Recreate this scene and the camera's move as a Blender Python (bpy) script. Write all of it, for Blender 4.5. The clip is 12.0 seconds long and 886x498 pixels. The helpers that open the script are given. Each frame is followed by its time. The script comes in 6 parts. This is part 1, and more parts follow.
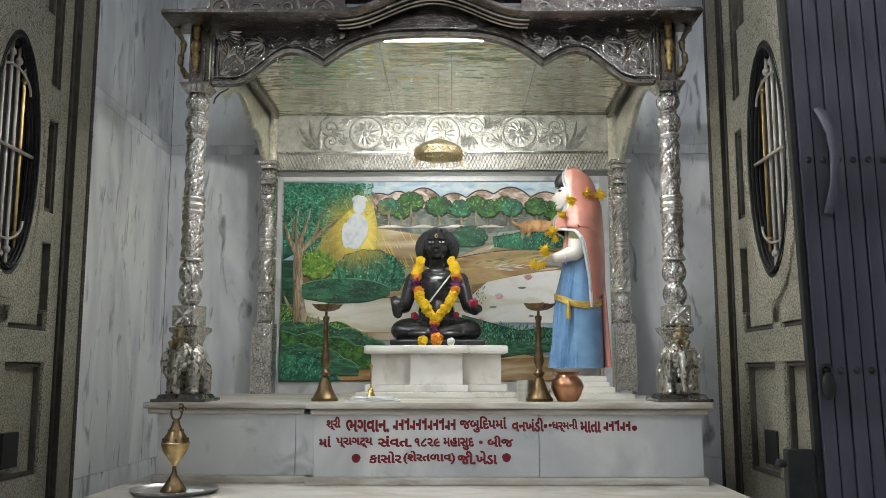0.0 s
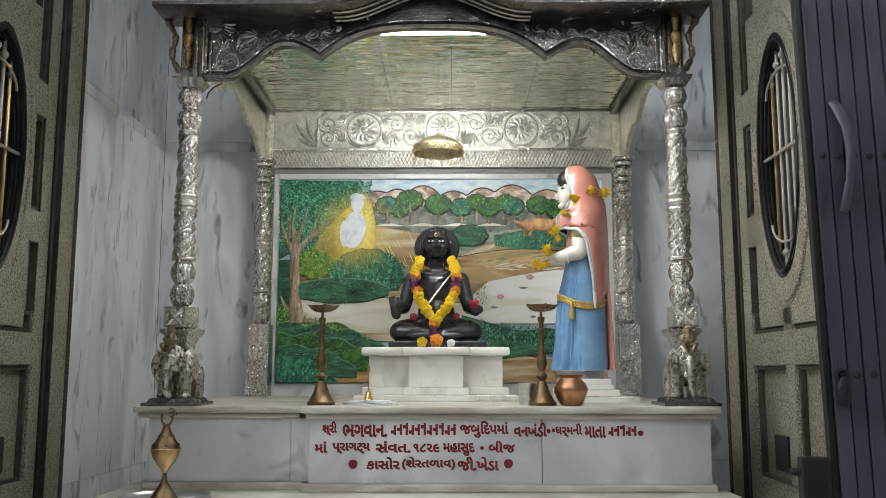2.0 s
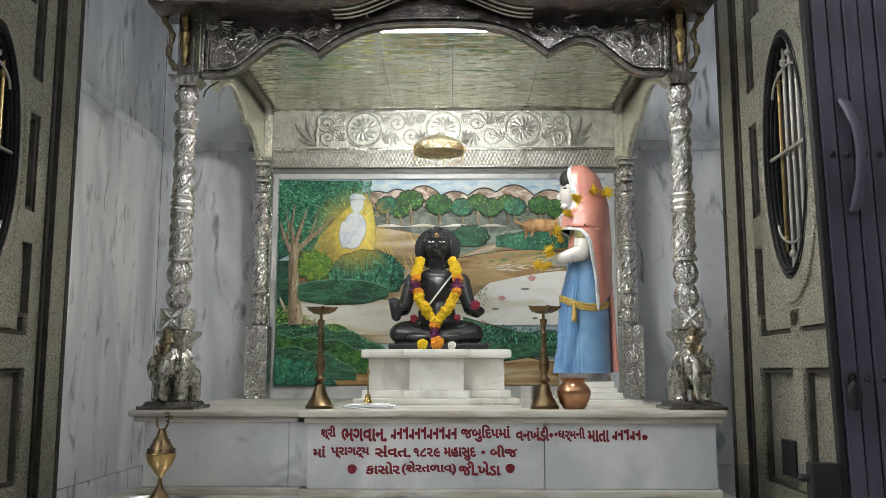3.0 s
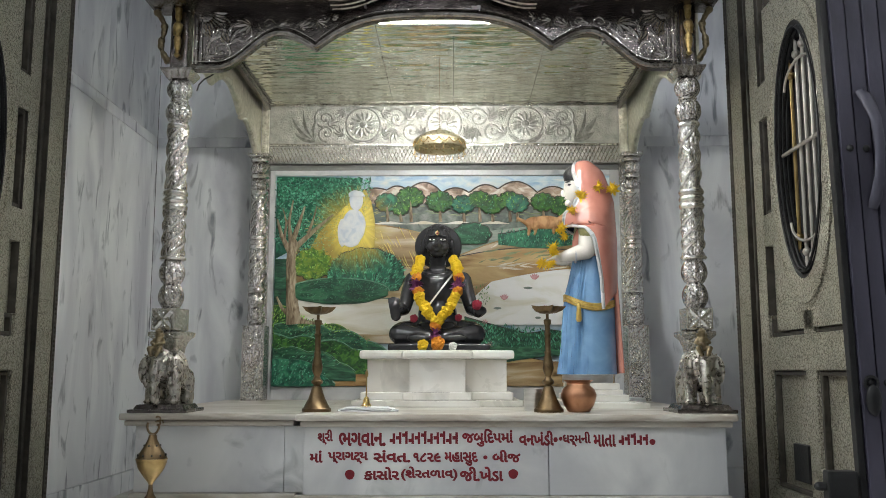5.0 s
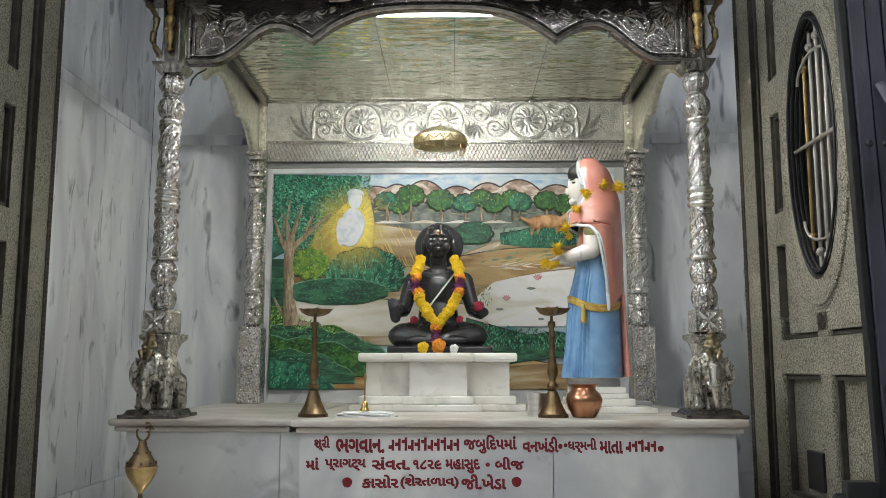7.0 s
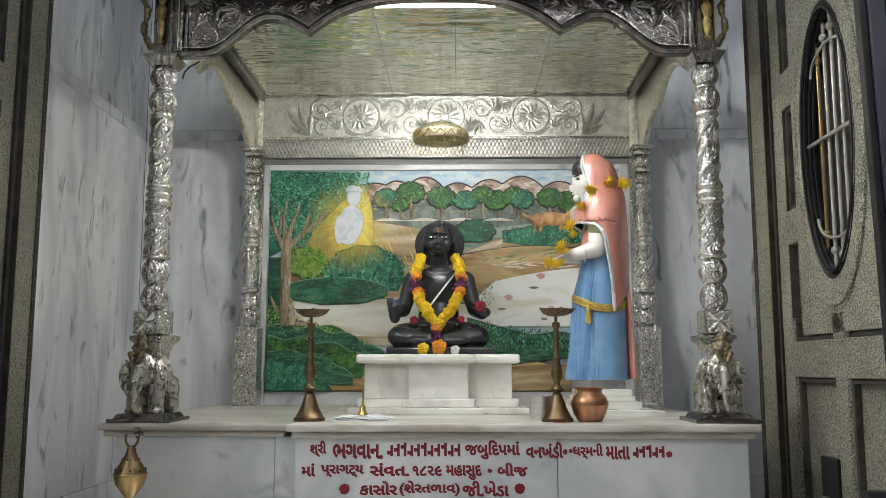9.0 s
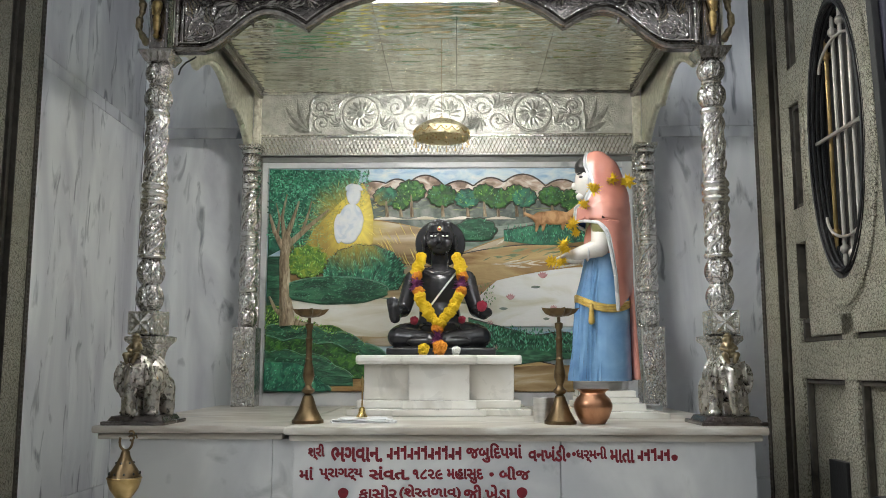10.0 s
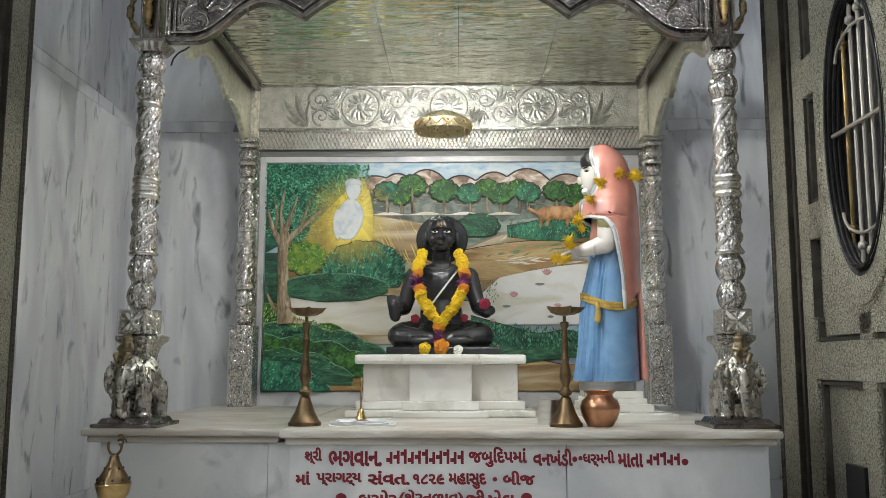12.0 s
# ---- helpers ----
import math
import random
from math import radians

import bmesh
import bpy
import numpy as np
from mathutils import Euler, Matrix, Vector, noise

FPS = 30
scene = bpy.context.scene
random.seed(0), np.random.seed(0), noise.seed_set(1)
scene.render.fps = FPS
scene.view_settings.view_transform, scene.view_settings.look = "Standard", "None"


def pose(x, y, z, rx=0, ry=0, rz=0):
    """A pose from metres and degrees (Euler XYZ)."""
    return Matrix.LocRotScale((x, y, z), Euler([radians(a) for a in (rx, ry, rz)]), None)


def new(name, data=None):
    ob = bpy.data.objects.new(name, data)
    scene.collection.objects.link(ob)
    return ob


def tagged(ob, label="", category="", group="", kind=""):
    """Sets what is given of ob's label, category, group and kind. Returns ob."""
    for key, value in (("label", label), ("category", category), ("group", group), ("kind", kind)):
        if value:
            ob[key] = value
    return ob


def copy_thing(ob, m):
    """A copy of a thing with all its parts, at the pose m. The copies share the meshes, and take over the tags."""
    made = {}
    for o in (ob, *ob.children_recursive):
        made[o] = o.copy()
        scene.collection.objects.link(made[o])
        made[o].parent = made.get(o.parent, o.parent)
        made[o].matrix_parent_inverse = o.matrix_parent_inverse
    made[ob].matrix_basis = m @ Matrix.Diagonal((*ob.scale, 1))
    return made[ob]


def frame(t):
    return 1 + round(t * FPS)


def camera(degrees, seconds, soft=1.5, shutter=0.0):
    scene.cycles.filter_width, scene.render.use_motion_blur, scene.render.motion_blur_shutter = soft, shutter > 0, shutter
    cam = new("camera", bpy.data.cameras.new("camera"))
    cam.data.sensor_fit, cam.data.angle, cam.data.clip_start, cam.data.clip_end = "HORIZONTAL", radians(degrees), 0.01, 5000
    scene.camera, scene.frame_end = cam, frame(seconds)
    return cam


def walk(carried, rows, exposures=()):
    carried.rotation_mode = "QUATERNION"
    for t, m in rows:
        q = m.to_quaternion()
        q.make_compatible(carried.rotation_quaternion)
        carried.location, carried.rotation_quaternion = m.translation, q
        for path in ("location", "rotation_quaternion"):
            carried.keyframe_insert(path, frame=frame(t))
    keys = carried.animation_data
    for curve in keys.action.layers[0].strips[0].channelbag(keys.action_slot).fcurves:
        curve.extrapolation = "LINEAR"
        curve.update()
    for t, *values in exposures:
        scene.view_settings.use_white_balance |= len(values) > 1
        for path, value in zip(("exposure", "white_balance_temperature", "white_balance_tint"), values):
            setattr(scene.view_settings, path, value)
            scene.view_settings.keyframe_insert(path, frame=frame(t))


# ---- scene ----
# Coordinates: x along the shrine's front, y into it, z up from the top of the marble plinth.
cam = camera(53.2, 12.0, soft=0.9)
ROWS = [
    (0.0, 0.0916, -3.8212, 0.1248, 8.0203, 0.6432),
    (0.5, 0.0917, -3.7928, 0.1291, 7.9083, 0.6360),
    (1.0, 0.0918, -3.7644, 0.1334, 7.9004, 0.6338),
    (1.5, 0.0920, -3.7373, 0.1376, 7.9420, 0.6450),
    (2.0, 0.0922, -3.7080, 0.1420, 7.9482, 0.6571),
    (2.5, 0.0924, -3.6797, 0.1464, 7.9729, 0.6959),
    (3.0, 0.0926, -3.6480, 0.1512, 7.9901, 0.7184),
    (5.0, 0.0932, -3.5366, 0.1683, 7.8458, 0.8003),
    (5.5, 0.0934, -3.5070, 0.1728, 7.8300, 0.8120),
    (6.0, 0.0935, -3.4800, 0.1770, 7.8171, 0.8403),
    (6.5, 0.0936, -3.4516, 0.1814, 7.8330, 0.8583),
    (7.0, 0.0938, -3.4243, 0.1856, 7.8030, 0.8877),
    (9.0, 0.0941, -3.3127, 0.2028, 7.6661, 0.9600),
    (9.5, 0.0942, -3.2800, 0.2079, 7.6311, 1.0056),
    (10.0, 0.0942, -3.2519, 0.2122, 7.5843, 1.0274),
    (10.5, 0.0943, -3.2249, 0.2164, 7.4848, 1.0584),
    (11.0, 0.0943, -3.1978, 0.2206, 7.4140, 1.0846),
    (11.5, 0.0944, -3.1687, 0.2251, 7.3630, 1.1492),
    (12.0, 0.0944, -3.1418, 0.2293, 7.3081, 1.1693),
]
EXPOSURE = 0.24
walk(cam, [(t, pose(x, y, z, 90 + pitch, 0, yaw)) for t, x, y, z, pitch, yaw in ROWS],
     exposures=((0.0, EXPOSURE), (12.0, EXPOSURE)))

# ---- light levels ----
TUBE = 280.0         # tube lamp under the canopy
HALL = 80.0            # unseen tube lamps added on the hall ceiling
DOORWAY_FILL = (960.0, 170.0)   # the two unseen fill lamps added near the doorway
world = bpy.data.worlds.new("world")
scene.world = world
world.use_nodes = True
world.node_tree.nodes["Background"].inputs[0].default_value = (0.5, 0.56, 0.62, 1)
world.node_tree.nodes["Background"].inputs[1].default_value = 0.05

TOP = 0.008          # top of the plinth
STEP = -0.318        # top of the marble step in front of it
FLOOR = -0.60
BACK = 1.52          # back wall
LEFT, RIGHT = -1.66, 1.75
HALLY = -1.3         # where the shrine room opens into the hall

# ---- materials ----


def nodes_of(name):
    m = bpy.data.materials.new(name)
    m.use_nodes = True
    nt = m.node_tree
    return m, nt, nt.nodes["Principled BSDF"]


def surface(name, c1, c2, scale=8.0, rough=(0.35, 0.55), metal=0.0, bump=0.2, bump_scale=60.0, stretch=(1, 1, 1),
            c3=None, distort=0.6, island=0.0, mid=0.5, spread=0.22, dist=0.004, coat=0.0, pits=0.0):
    """Two or three colours mixed by noise at one scale, gloss and relief at another."""
    m, nt, b = nodes_of(name)
    N, L = nt.nodes, nt.links
    tc = N.new("ShaderNodeTexCoord")
    mp = N.new("ShaderNodeMapping")
    mp.inputs["Scale"].default_value = stretch
    L.new(tc.outputs["Object"], mp.inputs["Vector"])
    n1 = N.new("ShaderNodeTexNoise")
    n1.inputs["Scale"].default_value, n1.inputs["Detail"].default_value = scale, 6
    n1.inputs["Distortion"].default_value = distort
    L.new(mp.outputs["Vector"], n1.inputs["Vector"])
    rp = N.new("ShaderNodeValToRGB")
    e = rp.color_ramp.elements
    e[0].position, e[1].position = mid - spread, mid + spread
    e[0].color, e[1].color = (*c1, 1), (*c2, 1)
    if c3:
        k = rp.color_ramp.elements.new(mid)
        k.color = (*c3, 1)
    L.new(n1.outputs["Fac"], rp.inputs["Fac"])
    col = rp.outputs["Color"]
    if island:
        g = N.new("ShaderNodeNewGeometry")
        hsv = N.new("ShaderNodeHueSaturation")
        mr = N.new("ShaderNodeMapRange")
        mr.inputs["To Min"].default_value, mr.inputs["To Max"].default_value = 1 - island, 1 + island
        L.new(g.outputs["Random Per Island"], mr.inputs["Value"])
        L.new(mr.outputs["Result"], hsv.inputs["Value"])
        L.new(col, hsv.inputs["Color"])
        col = hsv.outputs["Color"]
    L.new(col, b.inputs["Base Color"])
    n2 = N.new("ShaderNodeTexNoise")
    n2.inputs["Scale"].default_value, n2.inputs["Detail"].default_value = bump_scale, 5
    L.new(mp.outputs["Vector"], n2.inputs["Vector"])
    mr2 = N.new("ShaderNodeMapRange")
    mr2.inputs["To Min"].default_value, mr2.inputs["To Max"].default_value = rough
    L.new(n1.outputs["Fac"], mr2.inputs["Value"])
    L.new(mr2.outputs["Result"], b.inputs["Roughness"])
    b.inputs["Metallic"].default_value = metal
    if coat:
        b.inputs["Coat Weight"].default_value = coat
        b.inputs["Coat Roughness"].default_value = 0.12
    if bump:
        bp = N.new("ShaderNodeBump")
        bp.inputs["Strength"].default_value, bp.inputs["Distance"].default_value = bump, dist
        L.new(n2.outputs["Fac"], bp.inputs["Height"])
        last = bp
        if pits:
            v = N.new("ShaderNodeTexVoronoi")
            v.inputs["Scale"].default_value = pits
            v.feature = "SMOOTH_F1"
            nd = N.new("ShaderNodeMixRGB")
            nd.blend_type = "ADD"
            nd.inputs["Fac"].default_value = 0.06
            L.new(mp.outputs["Vector"], nd.inputs["Color1"])
            L.new(n1.outputs["Color"], nd.inputs["Color2"])
            L.new(nd.outputs["Color"], v.inputs["Vector"])
            b2 = N.new("ShaderNodeBump")
            b2.inputs["Strength"].default_value, b2.inputs["Distance"].default_value = 0.8, dist
            L.new(v.outputs["Distance"], b2.inputs["Height"])
            L.new(bp.outputs["Normal"], b2.inputs["Normal"])
            last = b2
        L.new(last.outputs["Normal"], b.inputs["Normal"])
    return m


def embossed(name, c1, c2, groove, scale=34.0, rough=(0.18, 0.34), depth=0.006, fine=120.0, cut=0.10, stretch=(1, 1, 1)):
    """Beaten sheet metal: a tangle of raised motifs, the grooves' shade put into the colour, over fine hammer marks."""
    m, nt, b = nodes_of(name)
    N, L = nt.nodes, nt.links
    tc = N.new("ShaderNodeTexCoord")
    mp = N.new("ShaderNodeMapping")
    mp.inputs["Scale"].default_value = stretch
    L.new(tc.outputs["Object"], mp.inputs["Vector"])
    wob = N.new("ShaderNodeTexNoise")
    wob.inputs["Scale"].default_value, wob.inputs["Detail"].default_value = scale * 0.6, 3
    L.new(mp.outputs["Vector"], wob.inputs["Vector"])
    add = N.new("ShaderNodeVectorMath")
    add.operation = "MULTIPLY_ADD"
    add.inputs[1].default_value = (2.2 / scale,) * 3
    L.new(wob.outputs["Color"], add.inputs[0])
    L.new(mp.outputs["Vector"], add.inputs[2])
    v = N.new("ShaderNodeTexVoronoi")
    v.feature = "DISTANCE_TO_EDGE"
    v.inputs["Scale"].default_value = scale
    L.new(add.outputs["Vector"], v.inputs["Vector"])
    rp = N.new("ShaderNodeValToRGB")
    e = rp.color_ramp.elements
    e[0].position, e[1].position = 0.0, cut
    e[0].color, e[1].color = (0, 0, 0, 1), (1, 1, 1, 1)
    L.new(v.outputs["Distance"], rp.inputs["Fac"])
    n1 = N.new("ShaderNodeTexNoise")
    n1.inputs["Scale"].default_value, n1.inputs["Detail"].default_value = 9, 5
    L.new(tc.outputs["Object"], n1.inputs["Vector"])
    base = N.new("ShaderNodeMixRGB")
    base.inputs["Color1"].default_value, base.inputs["Color2"].default_value = (*c1, 1), (*c2, 1)
    L.new(n1.outputs["Fac"], base.inputs["Fac"])
    mx_ = N.new("ShaderNodeMixRGB")
    mx_.inputs["Color1"].default_value = (*groove, 1)
    L.new(rp.outputs["Color"], mx_.inputs["Fac"])
    L.new(base.outputs["Color"], mx_.inputs["Color2"])
    L.new(mx_.outputs["Color"], b.inputs["Base Color"])
    mr = N.new("ShaderNodeMapRange")
    mr.inputs["To Min"].default_value, mr.inputs["To Max"].default_value = rough
    L.new(n1.outputs["Fac"], mr.inputs["Value"])
    L.new(mr.outputs["Result"], b.inputs["Roughness"])
    b.inputs["Metallic"].default_value = 1.0
    n2 = N.new("ShaderNodeTexNoise")
    n2.inputs["Scale"].default_value, n2.inputs["Detail"].default_value = fine, 3
    L.new(mp.outputs["Vector"], n2.inputs["Vector"])
    b1 = N.new("ShaderNodeBump")
    b1.inputs["Strength"].default_value, b1.inputs["Distance"].default_value = 0.9, depth
    L.new(v.outputs["Distance"], b1.inputs["Height"])
    b2 = N.new("ShaderNodeBump")
    b2.inputs["Strength"].default_value, b2.inputs["Distance"].default_value = 0.5, depth * 0.4
    L.new(n2.outputs["Fac"], b2.inputs["Height"])
    L.new(b1.outputs["Normal"], b2.inputs["Normal"])
    L.new(b2.outputs["Normal"], b.inputs["Normal"])
    return m


def marble(name, base, vein, scale, stretch, amount=0.5, rough=(0.22, 0.4), fine=9.0, streak=None):
    """Polished marble: broad clouds, thin veins and a few dark flecks, shifted from slab to slab."""
    m, nt, b = nodes_of(name)
    N, L = nt.nodes, nt.links
    tc = N.new("ShaderNodeTexCoord")
    oi = N.new("ShaderNodeObjectInfo")
    sh = N.new("ShaderNodeVectorMath")
    sh.operation = "MULTIPLY_ADD"
    sh.inputs[1].default_value = (7.0, 3.0, 5.0)
    L.new(oi.outputs["Random"], sh.inputs[0])
    L.new(tc.outputs["Object"], sh.inputs[2])
    mp = N.new("ShaderNodeMapping")
    mp.inputs["Scale"].default_value = stretch
    mp.inputs["Rotation"].default_value = (0.12, 0.30, 0.0)
    L.new(sh.outputs["Vector"], mp.inputs["Vector"])
    n1 = N.new("ShaderNodeTexNoise")
    n1.inputs["Scale"].default_value, n1.inputs["Detail"].default_value, n1.inputs["Distortion"].default_value = scale, 8, 1.2
    n2 = N.new("ShaderNodeTexNoise")
    n2.inputs["Scale"].default_value, n2.inputs["Detail"].default_value, n2.inputs["Distortion"].default_value = fine, 6, 0.8
    for n in (n1, n2):
        L.new(mp.outputs["Vector"], n.inputs["Vector"])
    r1 = N.new("ShaderNodeValToRGB")
    e = r1.color_ramp.elements
    e[0].position, e[1].position = 0.36, 0.62
    e[0].color, e[1].color = (*vein, 1), (*base, 1)
    L.new(n1.outputs["Fac"], r1.inputs["Fac"])
    r2 = N.new("ShaderNodeValToRGB")
    e = r2.color_ramp.elements
    e[0].position, e[1].position = 0.29, 0.42
    e[0].color, e[1].color = (0.25, 0.27, 0.30, 1), (1, 1, 1, 1)
    L.new(n2.outputs["Fac"], r2.inputs["Fac"])
    mx = N.new("ShaderNodeMixRGB")
    mx.blend_type = "MULTIPLY"
    mx.inputs["Fac"].default_value = amount
    L.new(r1.outputs["Color"], mx.inputs["Color1"])
    L.new(r2.outputs["Color"], mx.inputs["Color2"])
    L.new(mx.outputs["Color"], b.inputs["Base Color"])
    mr = N.new("ShaderNodeMapRange")
    mr.inputs["To Min"].default_value, mr.inputs["To Max"].default_value = rough
    L.new(n2.outputs["Fac"], mr.inputs["Value"])
    L.new(mr.outputs["Result"], b.inputs["Roughness"])
    bp = N.new("ShaderNodeBump")
    bp.inputs["Strength"].default_value, bp.inputs["Distance"].default_value = 0.08, 0.003
    L.new(n1.outputs["Fac"], bp.inputs["Height"])
    L.new(bp.outputs["Normal"], b.inputs["Normal"])
    return m


WALL = marble("wall_marble", (0.80, 0.82, 0.83), (0.52, 0.525, 0.57), 1.7, (1.8, 1.8, 0.55), 0.85, (0.24, 0.40), 7.5)
WHITE = marble("white_marble", (0.63, 0.635, 0.63), (0.45, 0.46, 0.48), 2.2, (1, 1, 1), 0.5, (0.25, 0.4), 6.0)
PURE = marble("pure_marble", (0.80, 0.785, 0.745), (0.66, 0.63, 0.57), 3.0, (1, 1, 1), 0.25, (0.22, 0.35), 6.0)
LEDGE = marble("ledge_marble", (0.60, 0.575, 0.52), (0.40, 0.355, 0.30), 5.0, (0.6, 1, 3), 0.6, (0.25, 0.4), 8.0)
FLOORM = marble("floor_marble", (0.62, 0.62, 0.60), (0.45, 0.45, 0.46), 2.4, (1, 1, 1), 0.4, (0.15, 0.3), 7.0)
SILVER = embossed("beaten_silver", (0.60, 0.58, 0.54), (0.86, 0.84, 0.80), (0.34, 0.33, 0.30), 52, (0.14, 0.30), 0.014, 130, 0.06)
SMOOTH = surface("smooth_silver", (0.52, 0.50, 0.46), (0.86, 0.84, 0.80), 24, (0.14, 0.30), 1.0, 0.7, 60, dist=0.005)
# Two silvers darkened in colour for the dim hall they mirror.
DARKSILVER = surface("dim_reflection_silver", (0.085, 0.072, 0.068), (0.24, 0.215, 0.205), 16, (0.18, 0.32), 1.0, 0.7, 80, dist=0.004)
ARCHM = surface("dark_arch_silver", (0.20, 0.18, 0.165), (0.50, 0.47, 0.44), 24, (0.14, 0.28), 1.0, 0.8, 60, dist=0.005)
SHAFT = embossed("chased_silver_shaft", (0.60, 0.58, 0.55), (0.86, 0.84, 0.81), (0.14, 0.13, 0.12), 62, (0.18, 0.32), 0.009, 110, 0.10, (1, 1, 0.6))
CEILM = surface("rippled_silver_sheet", (0.62, 0.61, 0.50), (0.92, 0.91, 0.78), 30, (0.09, 0.16), 1.0, 0.30, 50, (0.35, 1.0, 1.0), dist=0.004)
DOORM = embossed("embossed_door_silver", (0.39, 0.37, 0.29), (0.63, 0.60, 0.50), (0.11, 0.10, 0.075), 95, (0.38, 0.56), 0.016, 230, 0.11, (1, 1, 0.75))
DOORDARK = surface("dark_door_wood_and_shade", (0.035, 0.03, 0.025), (0.09, 0.08, 0.065), 18, (0.4, 0.6), 0.3, 0.4, 80)
ENGRAVE = surface("chased_frieze_silver", (0.20, 0.20, 0.18), (0.42, 0.415, 0.38), 40, (0.26, 0.38), 1.0, 0.5, 110, dist=0.003)
BRASS = surface("worn_brass", (0.34, 0.23, 0.09), (0.52, 0.38, 0.18), 22, (0.22, 0.42), 1.0, 0.15, 120)
OLDBRASS = surface("tarnished_brass", (0.10, 0.068, 0.036), (0.23, 0.16, 0.085), 24, (0.28, 0.5), 1.0, 0.3, 110)
GOLD = surface("polished_gold", (0.72, 0.48, 0.14), (0.85, 0.64, 0.28), 30, (0.18, 0.32), 1.0, 0.25, 100)
PALEGOLD = surface("pale_embossed_gold", (0.62, 0.52, 0.30), (0.84, 0.78, 0.58), 50, (0.22, 0.36), 1.0, 0.8, 90, dist=0.004, pits=90)
COPPER = surface("hammered_copper", (0.42, 0.20, 0.11), (0.62, 0.34, 0.20), 18, (0.22, 0.4), 1.0, 0.25, 70)
STEEL = surface("brushed_steel", (0.52, 0.52, 0.52), (0.70, 0.70, 0.70), 12, (0.24, 0.38), 1.0, 0.03, 100, (1, 1, 6))
BLACKSTONE = surface("polished_black_stone", (0.016, 0.016, 0.018), (0.036, 0.036, 0.039), 16, (0.16, 0.28), 0.0, 0.06, 80)
EYE = surface("eye_white", (0.75, 0.74, 0.70), (0.8, 0.8, 0.78), 20, (0.3, 0.4), bump=0)
GATE = surface("dark_violet_gate_paint", (0.030, 0.028, 0.041), (0.075, 0.070, 0.098), 7, (0.34, 0.55), 0.0, 0.25, 90, (1, 1, 0.3))
# Black iron, and the dark of gaps behind door bars and gate slats.
BLACK = surface("black_iron_and_gaps", (0.006, 0.006, 0.007), (0.018, 0.018, 0.018), 20, (0.4, 0.6), 0.2, 0.2, 90)
BARS = surface("pale_window_bars", (0.36, 0.33, 0.29), (0.52, 0.49, 0.44), 14, (0.35, 0.5), 0.6, 0.2, 90)
RED = surface("red_letter_paint", (0.13, 0.003, 0.010), (0.21, 0.006, 0.016), 30, (0.6, 0.8), bump=0.1)
PLASTER = surface("hall_plaster", (0.20, 0.20, 0.20), (0.27, 0.27, 0.26), 3, (0.6, 0.8), bump=0.1)
PLATE = surface("frieze_silver", (0.36, 0.36, 0.325), (0.60, 0.59, 0.545), 20, (0.33, 0.46), 1.0, 0.6, 110, dist=0.003, pits=110)
OLDSILVER = surface("worn_cast_silver", (0.22, 0.20, 0.165), (0.66, 0.63, 0.57), 46, (0.20, 0.36), 1.0, 0.8, 70, dist=0.006)
SIDEM = surface("hammered_side_silver", (0.50, 0.48, 0.39), (0.80, 0.78, 0.68), 34, (0.28, 0.44), 1.0, 0.8, 55, dist=0.006, pits=70)
GILT = surface("worn_gilt_strut", (0.22, 0.145, 0.05), (0.62, 0.46, 0.20), 60, (0.24, 0.42), 1.0, 0.8, 130, dist=0.004)
RIDERM = surface("worn_gilt_figure", (0.14, 0.11, 0.065), (0.36, 0.29, 0.18), 60, (0.22, 0.38), 1.0, 0.4, 160)
GREYSTRIP = surface("dull_grey_strip", (0.12, 0.12, 0.115), (0.20, 0.20, 0.19), 9, (0.4, 0.6), 0.0, 0.2, 60, (0.3, 1, 1))
CLOTH = surface("white_cloth", (0.70, 0.71, 0.72), (0.82, 0.82, 0.83), 14, (0.7, 0.9), bump=0.3, bump_scale=120)


def petal_mat(name, a, b):
    return surface(name, a, b, 60, (0.6, 0.8), bump=0.8, bump_scale=220, dist=0.006)


YELLOW = petal_mat("yellow_petals", (0.80, 0.47, 0.004), (0.95, 0.69, 0.015))
ORANGE = petal_mat("orange_petals", (0.70, 0.20, 0.005), (0.88, 0.36, 0.02))
PURPLE = petal_mat("purple_petals", (0.17, 0.025, 0.13), (0.42, 0.10, 0.32))
CRIMSON = petal_mat("crimson_petals", (0.22, 0.005, 0.02), (0.45, 0.02, 0.06))
IVORY = petal_mat("white_petals", (0.75, 0.74, 0.68), (0.85, 0.84, 0.80))


def lamp_mat(name, strength, colour):
    m, nt, b = nodes_of(name)
    b.inputs["Base Color"].default_value = (0.9, 0.9, 0.9, 1)
    b.inputs["Emission Color"].default_value = (*colour, 1)
    b.inputs["Emission Strength"].default_value = strength
    return m


TUBEM = lamp_mat("lit_tube", TUBE, (0.98, 0.98, 0.94))
HALLTUBE = lamp_mat("hall_fill_tube", HALL, (0.92, 0.96, 1.0))
FILL_TUBES = [lamp_mat("doorway_fill_tube", k, (0.92, 0.97, 1.0)) for k in DOORWAY_FILL]

# ---- mesh helpers ----


def finish(bm, name, mats, smooth=False):
    bmesh.ops.recalc_face_normals(bm, faces=bm.faces)
    me = bpy.data.meshes.new(name)
    bm.to_mesh(me)
    bm.free()
    for m in (mats if isinstance(mats, (list, tuple)) else [mats]):
        me.materials.append(m)
    if smooth:
        me.polygons.foreach_set("use_smooth", [True] * len(me.polygons))
        me.set_sharp_from_angle(angle=radians(40))
    return me


def part(name, bm, mats, parent=None, label="", smooth=False):
    ob = new(name, finish(bm, name, mats, smooth))
    ob.parent = parent
    return tagged(ob, label)


